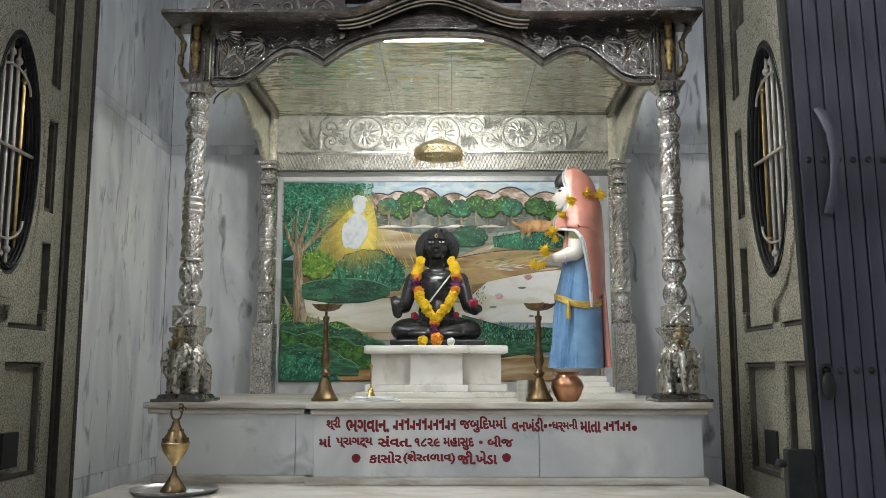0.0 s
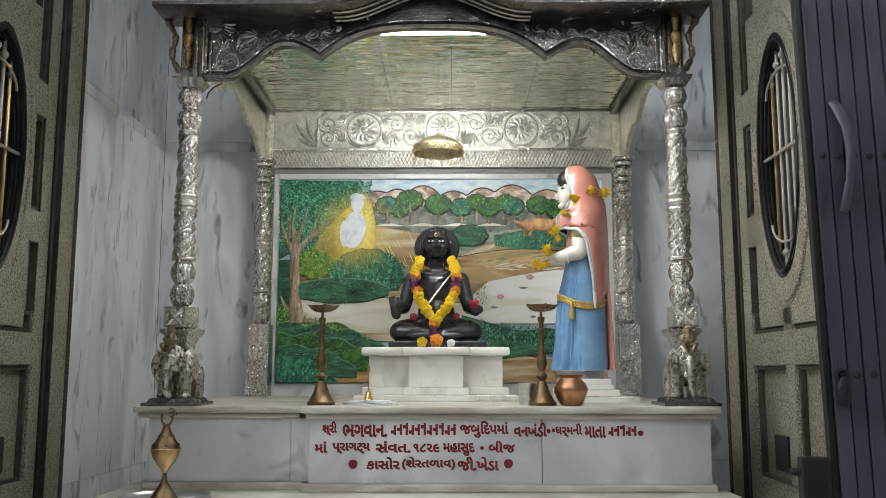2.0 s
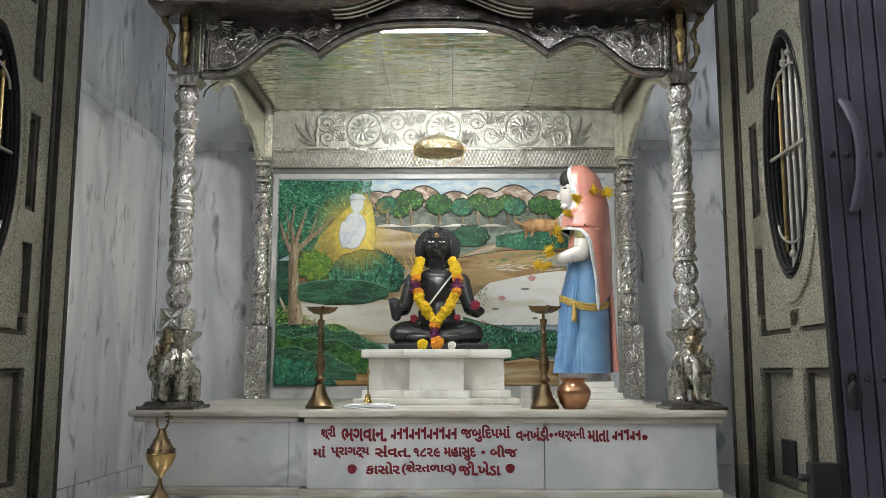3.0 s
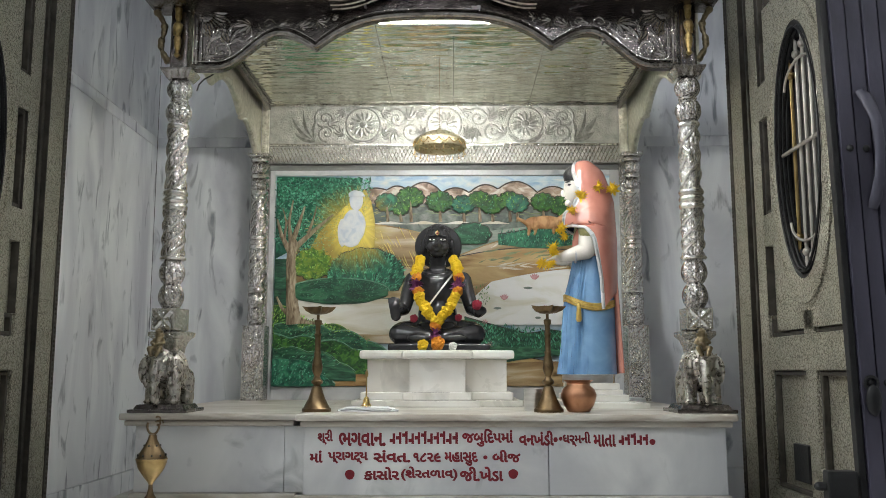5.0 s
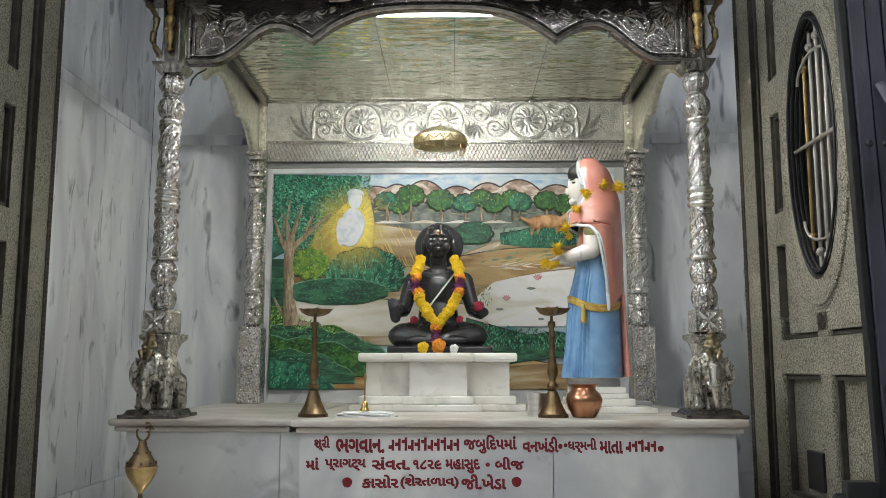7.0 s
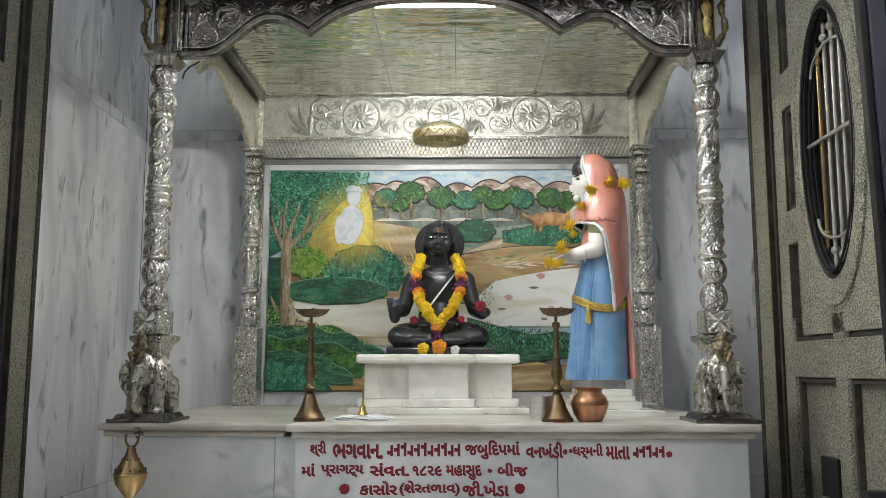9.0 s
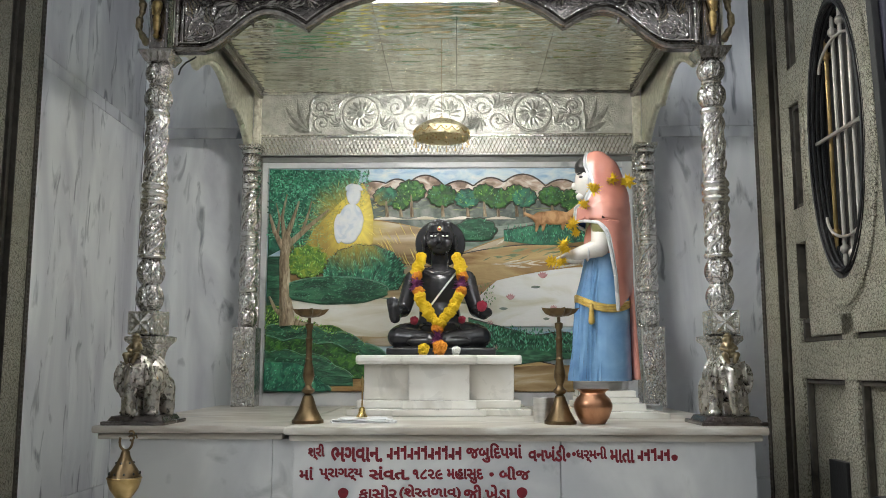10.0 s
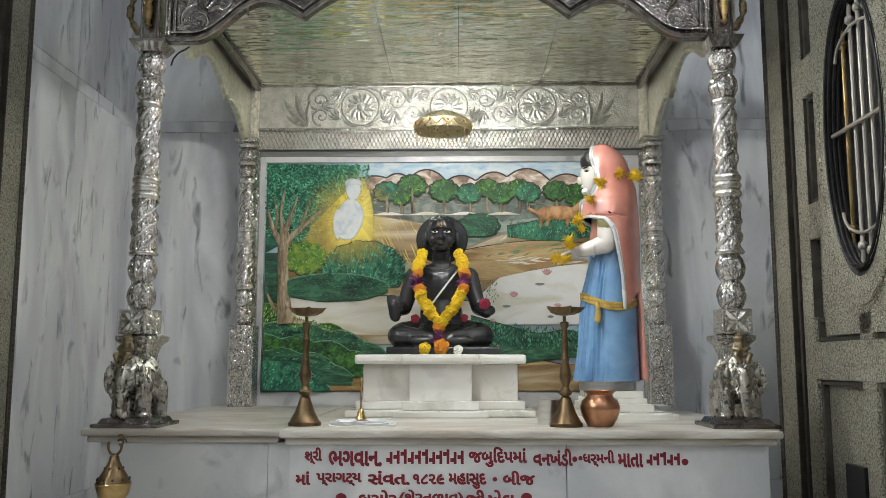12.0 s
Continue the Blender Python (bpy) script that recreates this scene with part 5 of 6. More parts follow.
# near banks
band_shape("grass_bank", 0.003, 0.30, lambda u: 0.375 - 0.55 * u + 0.02 * S(u * 40), lambda u: 0.13, 0.020, GREEN, edge=LIME)
tufts("grass", 420, lambda a, b: a < 0.29 and 0.17 < b < 0.37 - 0.52 * a, MY - 0.0205, 0.030, L_LIME, lean=(0.4, 1.5), seed=61)
for i in range(4):
    band_shape("hedge", 0.003, (0.34, 0.32, 0.25, 0.19)[i], lambda u, i=i: 0.285 - 0.055 * i - 0.10 * u + 0.018 * abs(S(u * 34 + i * 1.3)) - 0.10 * (u / (0.34, 0.32, 0.25, 0.19)[i]) ** 4, lambda u, i=i: max(0.004, 0.085 - 0.03 * i), 0.024 + 0.004 * i, (DARKG, GREEN, DARKG, TEAL)[i], "", 0.008, edge=HEDGE_EDGE)
    tufts("foliage", 170, lambda a, b, i=i: a < (0.33, 0.31, 0.24, 0.18)[i] and 0.225 - 0.055 * i - 0.1 * a < b < 0.285 - 0.055 * i - 0.1 * a - 0.10 * (a / (0.34, 0.32, 0.25, 0.19)[i]) ** 4, MY - 0.0245 - 0.004 * i, 0.026, (L_DARK, L_GREEN, L_DARK, L_TEAL)[i], lean=(-0.2, 1.2), seed=70 + i)
band_shape("brown_ground", 0.12, 0.999, lambda u: 0.125 + 0.03 * S(u * 12), lambda u: 0.003, 0.022, EARTH, "orange-brown painted ground", edge=OUTLINE)
band_shape("bank_teal", 0.003, 0.170, lambda u: 0.004 + 0.128 * max(0.0, 1 - (u / 0.170) ** 5), lambda u: 0.003, 0.040, TEAL)
tufts("grass", 260, lambda a, b: 0.006 < a < 0.16 and 0.01 < b < 0.115 * max(0.0, 1 - (a / 0.170) ** 5), MY - 0.0402, 0.026, L_TEAL, lean=(0.3, 1.4), seed=88)
band_shape("pond_bank", 0.565, 0.999, lambda u: 0.325 - 0.045 * (u - 0.565) / 0.1 if u < 0.7 else 0.264 - 0.10 * (u - 0.7) + 0.01 * S(u * 40), lambda u: 0.115 + 0.03 * S(u * 9), 0.0255, DARKG, "dark green painted bank", edge=OUTLINE)
tufts("grass", 520, lambda a, b: 0.57 < a < 0.99 and 0.19 - 0.1 * (a - 0.6) < b < 0.30 - 0.18 * (a - 0.58), MY - 0.026, 0.030, L_TEAL, lean=(0.9, 2.2), seed=81)
band_shape("ground_light", 0.60, 0.999, lambda u: 0.10 + 0.02 * S(u * 10), lambda u: 0.004, 0.0235, TAN)
tufts("side_plant", 150, lambda a, b: 0.598 < a < 0.642 and 0.36 < b < 0.50 - 2 * abs(a - 0.62), MY - 0.02, 0.024, L_GREEN, lean=(0.6, 2.5), seed=83)
for u, w in ((0.640, 0.195), (0.60, 0.23), (0.625, 0.30)):
    bm = bmesh.new()
    rosette(bm, mx(u), mz(w), 0.020, MY - 0.0235, 6)
    part("painted_flower", bm, PINK, mural, "small pink painted flower")

# ---- white marble seat of the seated idol ----
seat = thing("pedestal", "white marble stepped pedestal under the black idol", "pedestal", (0, 0, 0))


def stepped(z0, z1, out, name, bevel=0.006, mat=PURE):
    """One course: a wide part and a middle part that stands forward."""
    part(name, solid(-0.312 - out, 0.328 + out, 0.56 - out, 1.06 + out, z0, z1, bevel), mat, seat)
    part(name, solid(-0.118 - out, 0.138 + out, 0.515 - out, 0.5595 - out, z0, z1, bevel), mat, seat)


stepped(TOP, 0.036, 0.068, "lower_step")
stepped(0.0365, 0.072, 0.028, "upper_step")
stepped(0.0725, 0.222, 0.0, "body", 0.003)
stepped(0.2225, 0.262, 0.034, "top_slab", 0.013)

# ---- black seated idol ----


def idol():
    bm = bmesh.new()
    y = 0.80
    box(bm, -0.225, 0.255, y - 0.16, y + 0.14, 0.264, 0.295)
    # crossed legs
    for s in (-1, 1):
        limb(bm, (0.006 + s * 0.070, y + 0.02, 0.365), (0.006 + s * 0.175, y - 0.03, 0.350), 0.062, 0.055)
        limb(bm, (0.006 + s * 0.185, y - 0.05, 0.345), (0.006 - s * 0.01, y - 0.115, 0.325), 0.050, 0.034)
        blob(bm, (0.006 + s * 0.08, y - 0.125, 0.322), (0.065, 0.030, 0.022))
    blob(bm, (0.006, y, 0.36), (0.13, 0.11, 0.065))
    # trunk
    blob(bm, (0.006, y + 0.015, 0.44), (0.098, 0.080, 0.10))
    blob(bm, (0.006, y + 0.015, 0.56), (0.112, 0.076, 0.10))
    blob(bm, (0.006, y + 0.02, 0.625), (0.130, 0.062, 0.048))
    limb(bm, (0.006, y + 0.02, 0.64), (0.006, y + 0.012, 0.72), 0.042, 0.040)
    hb = bmesh.new()
    blob(hb, (0.006, y + 0.012, 0.802), (0.070, 0.070, 0.086))
    blob(hb, (0.006, y - 0.012, 0.778), (0.061, 0.058, 0.060))
    blob(hb, (0.006, y - 0.028, 0.740), (0.036, 0.038, 0.024))
    limb(hb, (0.006, y + 0.012, 0.700), (0.006, y + 0.008, 0.750), 0.044, 0.044)
    limb(hb, (0.006, y - 0.070, 0.804), (0.006, y - 0.080, 0.778), 0.0055, 0.0100)
    blob(hb, (0.006, y - 0.071, 0.7590), (0.020, 0.0085, 0.0050))
    blob(hb, (0.006, y - 0.069, 0.7500), (0.016, 0.0090, 0.0052))
    for s in (-1, 1):
        blob(hb, (0.006 + s * 0.010, y - 0.074, 0.776), (0.007, 0.007, 0.006))
        blob(hb, (0.006 + s * 0.027, y - 0.058, 0.804), (0.017, 0.012, 0.0085))
        blob(hb, (0.006 + s * 0.028, y - 0.060, 0.822), (0.024, 0.010, 0.0050), (0, s * 8, 0))
        blob(hb, (0.006 + s * 0.036, y - 0.044, 0.772), (0.022, 0.020, 0.022))
        blob(hb, (0.006 + s * 0.073, y + 0.012, 0.785), (0.011, 0.020, 0.036))
        blob(hb, (0.006 + s * 0.074, y + 0.004, 0.752), (0.008, 0.009, 0.012))
    # arms
    limb(bm, (-0.118, y + 0.02, 0.612), (-0.158, y - 0.01, 0.470), 0.042, 0.034)
    limb(bm, (-0.158, y - 0.01, 0.470), (-0.192, y - 0.09, 0.450), 0.034, 0.026)
    limb(bm, (-0.192, y - 0.09, 0.430), (-0.200, y - 0.10, 0.470), 0.026, 0.024)
    for i in range(4):
        limb(bm, (-0.218 + 0.013 * i, y - 0.10, 0.472), (-0.226 + 0.015 * i, y - 0.098, 0.512 + 0.006 * (i in (1, 2))), 0.008, 0.006, 8)
    limb(bm, (0.132, y + 0.02, 0.612), (0.172, y - 0.01, 0.470), 0.042, 0.034)
    limb(bm, (0.172, y - 0.01, 0.470), (0.205, y - 0.10, 0.445), 0.034, 0.026)
    blob(bm, (0.212, y - 0.115, 0.452), (0.032, 0.030, 0.024))
    out = sculpt(bm, 0.0052, 3)
    head = sculpt(hb, 0.0030, 2)
    me = bpy.data.meshes.new("tmp")
    head.to_mesh(me)
    head.free()
    out.from_mesh(me)
    bpy.data.meshes.remove(me)
    # round disc behind the head, curls, necklace
    lathe(out, [(0.01, 0), (0.112, 0.0), (0.118, 0.008), (0.112, 0.018), (0.01, 0.020)], 40, m=pose(0.008, y + 0.075, 0.787, 90) @ Matrix.Diagonal((1, 0.95, 1, 1)))
    rnd = random.Random(3)
    for i in range(150):
        a, b = rnd.uniform(0, 2 * math.pi), rnd.uniform(0.10, 0.95)
        blob(out, (0.006 + 0.069 * math.sin(b) * math.cos(a), y + 0.012 + 0.069 * math.sin(b) * math.sin(a), 0.804 + 0.085 * math.cos(b)), (0.006, 0.006, 0.006), u=6, v=4)
    for r, z in ((0.050, 0.665), (0.060, 0.655), (0.070, 0.645)):
        for i in range(22):
            a = math.pi * (1.06 + 0.88 * i / 21)
            blob(out, (0.006 + r * math.cos(a), y - 0.035 + 0.025 * math.sin(a) - 0.02, z + 0.030 * math.sin(a)), (0.0032, 0.0032, 0.0032), u=6, v=4)
    # eyes, forehead mark and white sash
    for s in (-1, 1):
        blob(out, (0.006 + s * 0.027, y - 0.0670, 0.8035), (0.0150, 0.0050, 0.0048), u=12, v=8, mat=1)
        blob(out, (0.006 + s * 0.026, y - 0.0712, 0.8035), (0.0050, 0.0025, 0.0046), u=8, v=6, mat=0)
        blob(out, (0.006 + s * 0.027, y - 0.0665, 0.8090), (0.0175, 0.0070, 0.0030), u=10, v=6, mat=0)
    blob(out, (0.006, y - 0.0650, 0.836), (0.010, 0.005, 0.013), u=10, v=6, mat=2)
    blob(out, (0.006, y - 0.0690, 0.834), (0.0045, 0.003, 0.006), u=8, v=6, mat=3)
    tube(out, [(0.085 - 0.145 * k, y - 0.054 - 0.016 * S(k * 3.1), 0.640 - 0.190 * k) for k in (i / 14 for i in range(15))], 0.0042, 8, mat=1, flat=0.6)
    return out


ob = part("statue", idol(), [BLACKSTONE, EYE, GOLD, RED], None, "", True)
tagged(ob, "black stone seated statue with white sash and round disc", "statue")

# ---- flowers ----


def blossom_mesh(name, mat, seed, petals=True):
    """A full round blossom, ruffled all over."""
    bm = bmesh.new()
    bmesh.ops.create_icosphere(bm, subdivisions=3, radius=1)
    rnd = Vector((seed * 3.1, seed * 1.7, seed * 0.9))
    for v in bm.verts:
        n = v.co.normalized()
        k = noise.noise(n * 3.4 + rnd) * 0.10 + noise.noise(n * 9 + rnd) * 0.30
        v.co = n * (0.92 + k)
        v.co.y *= 0.85
    return finish(bm, name, mat, False)


def spray_mesh(name, mat, seed):
    """A loose blossom of narrow pointed petals."""
    bm = bmesh.new()
    rnd = random.Random(seed)
    for i in range(46):
        d = Vector((rnd.gauss(0, 1), rnd.gauss(0, 1) * 0.8, rnd.gauss(0, 1))).normalized()
        s = d.cross(Vector((0.3, 0.5, 0.8))).normalized() * 0.13
        tip, midp = d * rnd.uniform(0.9, 1.2), d * 0.55
        a, b, c, e = (bm.verts.new(q) for q in (Vector((0, 0, 0)), midp + s, tip, midp - s))
        bm.faces.new((a, b, c, e))
    blob(bm, (0, 0, 0), (0.45, 0.45, 0.45), u=8, v=6)
    return finish(bm, name, mat)


BLOOM = {k: [blossom_mesh("blossom", m, i + 1) for i in range(3)] for k, m in (("yellow", YELLOW), ("orange", ORANGE), ("white", IVORY), ("crimson", CRIMSON))}
BLOOM["purple"] = [spray_mesh("blossom", PURPLE, i) for i in range(3)]
BLOOM["spiky"] = [spray_mesh("blossom", YELLOW, i + 9) for i in range(3)]


def blossom(parent, kind, c, r, i=0):
    ob = new("blossom", BLOOM[kind][i % 3])
    ob.parent = parent
    ob.matrix_local = pose(*c, 37 * i, 0, 71 * i) @ Matrix.Diagonal((r, r, r, 1))
    return ob


garland = thing("garland", "yellow and orange marigold garland with purple tufts on the idol", "garland", (0, 0, 0))
STRAND = 14
for s in (-1, 1):
    for i in range(STRAND):
        k = i / (STRAND - 1)
        kind = "purple" if i in (5, 6) else "orange" if i in (4, 7) else "yellow"
        e = 0.080 + 0.022 * S(min(1, k / 0.30) * math.pi / 2) - 0.094 * max(0.0, (k - 0.35) / 0.65) ** 2.0
        x, z = 0.006 + s * e, 0.704 - 0.300 * k ** 1.02
        y = 0.740 - 0.062 * S(k * 2.0) - 0.018 * k
        r = 0.0360 if kind == "purple" else 0.0290 + 0.0018 * ((i * 7) % 3 - 1)
        blossom(garland, kind, (x + 0.003 * ((i * 5) % 3 - 1), y, z), r, i + (s > 0))
for kind, z, r in (("yellow", 0.402, 0.029), ("orange", 0.376, 0.030), ("purple", 0.352, 0.032), ("purple", 0.328, 0.031)):
    blossom(garland, kind, (0.000, 0.652 - (0.012 if z < 0.36 else 0), z), r, int(z * 100))
for label, kind, x, y, z, r in (("orange marigold blossom on the pedestal edge", "orange", 0.012, 0.588, 0.294, 0.034), ("yellow marigold blossom lying on the pedestal", "yellow", -0.058, 0.585, 0.287, 0.027),
                                ("white blossom lying on the pedestal", "white", 0.082, 0.575, 0.281, 0.021), ("crimson rose on the idol's open palm", "crimson", 0.196, 0.655, 0.478, 0.025),
                                ("crimson petals laid on the idol's knee", "crimson", -0.105, 0.700, 0.417, 0.020), ("crimson petals laid on the idol's knee", "crimson", 0.108, 0.690, 0.420, 0.018)):
    b = new("flower", BLOOM[kind][0])
    b.matrix_world = pose(x, y, z) @ Matrix.Diagonal((r, r, r, 1))
    tagged(b, label, "flower")

# ---- gilded umbrella over the idol ----
umb = thing("canopy_umbrella", "small gilded metal umbrella with hanging drops above the idol", "umbrella", (0.018, 0.62, 1.232))
umb.scale = (0.90, 0.90, 0.66)
bm = bmesh.new()
lathe(bm, [(0.003, 0.150), (0.008, 0.144), (0.012, 0.134), (0.030, 0.128), (0.060, 0.116), (0.095, 0.094), (0.122, 0.068), (0.136, 0.052), (0.137, 0.048), (0.126, 0.048), (0.085, 0.072), (0.003, 0.090)], 48, flute=0.012, lobes=16)
part("dome", bm, PALEGOLD, umb, "pale embossed dome", True)
bm = bmesh.new()
lathe(bm, [(0.130, 0.052), (0.141, 0.048), (0.140, 0.040), (0.138, 0.006), (0.136, -0.008), (0.133, 0.040)], 64, flute=0.012, lobes=20)
part("skirt", bm, PALEGOLD, umb, "gilded scalloped skirt", True)
for i in range(18):
    a = 2 * math.pi * i / 18
    bm = bmesh.new()
    c, s = math.cos(a) * 0.136, math.sin(a) * 0.136
    tube(bm, [(c, s, -0.014), (c, s, -0.040)], 0.0016, 5)
    blob(bm, (c, s, -0.046), (0.005, 0.005, 0.008), u=8, v=6)
    part("drop", bm, BRASS, umb)
bm = bmesh.new()
for i in range(16):
    a0 = 2 * math.pi * i / 16
    tube(bm, [(0.1415 * math.cos(a0 + q * 0.39), 0.1415 * math.sin(a0 + q * 0.39), 0.036 - 0.030 * S(q * math.pi)) for q in (j / 6 for j in range(7))], 0.0025, 5)
part("swag", bm, GOLD, umb, "gold swags round the rim")
bm = bmesh.new()
tube(bm, [(0, 0, 0.145), (0, 0, 0.700)], 0.0009, 5)
part("wire", bm, OLDBRASS, umb, "thin wire to the soffit")

# ---- standing statue of a veiled woman ----
VEIL = surface("salmon_paint", (0.54, 0.21, 0.16), (0.66, 0.30, 0.235), 7, (0.14, 0.26), bump=0.05, bump_scale=30, coat=0.5)
BLUE = surface("blue_paint", (0.12, 0.25, 0.45), (0.22, 0.39, 0.60), 9, (0.12, 0.24), bump=0.08, bump_scale=30, coat=0.8)
VEIL_SHADE = surface("veil_inside_shade", (0.02, 0.04, 0.12), (0.05, 0.09, 0.2), 8, (0.2, 0.3), bump=0.05)
SKINW = surface("white_statue_paint", (0.66, 0.62, 0.56), (0.76, 0.73, 0.68), 6, (0.2, 0.35), bump=0.05, coat=0.3)
TRIM = surface("silver_white_trim", (0.60, 0.60, 0.62), (0.75, 0.75, 0.76), 10, (0.2, 0.35), 0.2, 0.1)
HAIR = surface("black_hair_paint", (0.010, 0.009, 0.009), (0.03, 0.03, 0.03), 20, (0.25, 0.4), bump=0.5, bump_scale=200)
OLIVE = surface("olive_sleeve_paint", (0.20, 0.19, 0.08), (0.32, 0.30, 0.14), 30, (0.25, 0.4), bump=0.3, bump_scale=120)
BELT = surface("gold_belt_paint", (0.42, 0.27, 0.05), (0.66, 0.48, 0.14), 40, (0.3, 0.45), 0.4, 0.6, 200)


def along(z, table):
    """Straight-line value at height z from a falling table of (z, value)."""
    for (za, va), (zb, vb) in zip(table, table[1:]):
        if z >= zb:
            return vb + (va - vb) * min(1.0, (z - zb) / (za - zb))
    return table[-1][1]


VEIL_BACK = ((1.150, 0.788), (1.118, 0.808), (1.048, 0.833), (0.968, 0.856), (0.75, 0.862), (0.53, 0.860), (0.40, 0.858))
VEIL_FRONT = ((1.150, 0.640), (1.05, 0.632), (0.95, 0.622), (0.90, 0.618), (0.86, 0.614), (0.77, 0.630), (0.60, 0.645), (0.40, 0.660))
VEIL_EDGE = ((1.165, 0.645), (1.10, 0.657), (1.03, 0.674), (0.985, 0.672), (0.935, 0.650), (0.905, 0.600), (0.850, 0.600), (0.836, 0.690), (0.80, 0.722), (0.77, 0.735), (0.69, 0.750), (0.595, 0.765), (0.44, 0.775))


def woman():
    bm = bmesh.new()
    cy = 0.66
    seg = 96
    # skirt: pleated in front, smooth behind
    rings = []
    n = 24
    for j in range(n + 1):
        k = j / n
        z = 0.1525 + 0.55 * k
        xl = along(z, ((0.71, 0.660), (0.672, 0.650), (0.519, 0.610), (0.152, 0.574)))
        xr = along(z, ((0.71, 0.828), (0.5, 0.846), (0.152, 0.850)))
        rx, cx, ry = (xr - xl) / 2, (xr + xl) / 2, 0.118 - 0.034 * k
        ring = []
        for i in range(seg):
            a = 2 * math.pi * i / seg
            d = max(0.0, min(1.0, (0.02 - math.cos(a)) / 0.35))
            w = math.sin(19 * a + 0.8 * S(k * 3) + 0.9 * S(3 * a))
            f = 1 + 0.125 * (1 - 0.4 * k) * d * (0.35 - abs(w) ** 0.8)
            ring.append(bm.verts.new((cx + rx * f * math.cos(a), cy + ry * f * math.sin(a), z)))
        rings.append(ring)
    for j, (a, b) in enumerate(zip(rings, rings[1:])):
        for i in range(seg):
            bm.faces.new((a[i], a[(i + 1) % seg], b[(i + 1) % seg], b[i])).material_index = 1
    bm.faces.new(rings[0]).material_index = 1
    # trunk and blouse
    blob(bm, (0.742, cy, 0.745), (0.092, 0.080, 0.14), mat=0)
    # veil: a thick shell, open towards the face and over the arm
    n, m = 60, 60
    skins = []
    for thick in (0.0, 0.007):
        grid = []
        for j in range(n + 1):
            k = j / n
            row = []
            for i in range(m + 1):
                t = i / m
                hem = 0.535 - 0.085 * abs(1 - 2 * t) ** 2.2
                z = 1.178 - (1.178 - hem) * k ** 1.12
                h = 1.178 - z
                xl, xr = along(z, VEIL_FRONT), along(z, VEIL_BACK)
                rx, cx = (xr - xl) / 2, (xr + xl) / 2
                ry = along(z, ((1.15, 0.080), (1.0, 0.092), (0.90, 0.138), (0.84, 0.146), (0.5, 0.124)))
                q = math.sqrt(max(0.0, 1 - (1 - h / 0.085) ** 2)) if h < 0.085 else 1.0
                c = max(-1.0, min(1.0, (along(z, VEIL_EDGE) - cx) / rx))
                a = -math.acos(c) * (1 - 2 * t)
                fold = 1 + 0.022 * S(a * 7 + 6 * z + 1.2 * S(a * 3)) * min(1, h * 3)
                row.append(bm.verts.new((cx + (rx * q * fold - thick) * math.cos(a), cy + (ry * q * fold - thick) * math.sin(a), z - thick * (1 - q))))
            grid.append(row)
        skins.append(grid)
    for g, grid in enumerate(skins):
        for j in range(n):
            for i in range(m):
                f = bm.faces.new((grid[j][i], grid[j][i + 1], grid[j + 1][i + 1], grid[j + 1][i]))
                # The inner skin is coloured dark for the shade inside the veil.
                f.material_index = 2 if g else 4 if i < 2 or i >= m - 2 else 0
    o, inn = skins
    for j in range(n):
        for i in (0, m):
            bm.faces.new((o[j][i], o[j + 1][i], inn[j + 1][i], inn[j][i])).material_index = 4
    for i in range(m):
        bm.faces.new((o[n][i], o[n][i + 1], inn[n][i + 1], inn[n][i]))
    for i in (0, m):
        tube(bm, [o[j][i].co.copy() for j in range(2, n + 1)], 0.0075, 6, mat=4)
    # long back panel down to the feet
    tube(bm, [(0.852, cy - 0.01, 0.60), (0.858, cy - 0.01, 0.40), (0.866, cy - 0.02, 0.156)], [0.010, 0.014, 0.017], 10, mat=0, flat=3.2)
    # head, turned to the side
    blob(bm, (0.672, cy, 1.035), (0.057, 0.052, 0.080), mat=3)
    blob(bm, (0.614, cy, 1.016), (0.013, 0.010, 0.018), mat=3)
    blob(bm, (0.627, cy, 0.990), (0.010, 0.014, 0.006), mat=3)
    blob(bm, (0.640, cy, 0.968), (0.020, 0.022, 0.017), mat=3)
    blob(bm, (0.680, cy, 1.098), (0.064, 0.057, 0.060), mat=5)
    blob(bm, (0.640, cy - 0.036, 1.050), (0.010, 0.012, 0.005), mat=5)
    blob(bm, (0.634, cy - 0.038, 1.066), (0.014, 0.012, 0.0035), (0, -20, 0), mat=5)
    limb(bm, (0.696, cy, 0.97), (0.718, cy, 0.89), 0.038, 0.046, mat=3)
    # arms held forward
    for s in (-1, 1):
        q = cy + s * 0.080
        limb(bm, (0.720, q + s * 0.004, 0.870), (0.715, q + s * 0.010, 0.815), 0.045, 0.046, mat=7)
        limb(bm, (0.715, q, 0.805), (0.708, q + s * 0.016, 0.728), 0.043, 0.042, mat=3)
        limb(bm, (0.706, q + s * 0.016, 0.725), (0.610, q - s * 0.010, 0.700), 0.042, 0.028, mat=3)
        limb(bm, (0.605, q - s * 0.012, 0.698), (0.562, q - s * 0.02, 0.694), 0.024, 0.016, mat=3)
        for i in range(4):
            limb(bm, (0.560, q - s * (0.008 + 0.008 * i), 0.694), (0.520, q - s * (0.008 + 0.009 * i), 0.680 - 0.008 * i), 0.0075, 0.005, 8, mat=3)
        tube(bm, [(0.655, q + 0.036 * math.cos(a), 0.707 + 0.036 * math.sin(a)) for a in (2 * math.pi * j / 20 for j in range(20))], 0.005, 6, mat=4, closed=True)
    # belt and tassel
    bp = [(0.727 + 0.116 * math.cos(a), cy + 0.106 * math.sin(a), 0.480 + 0.018 * math.cos(2 * a) - 0.012 * math.cos(a)) for a in (2 * math.pi * j / 40 for j in range(40))]
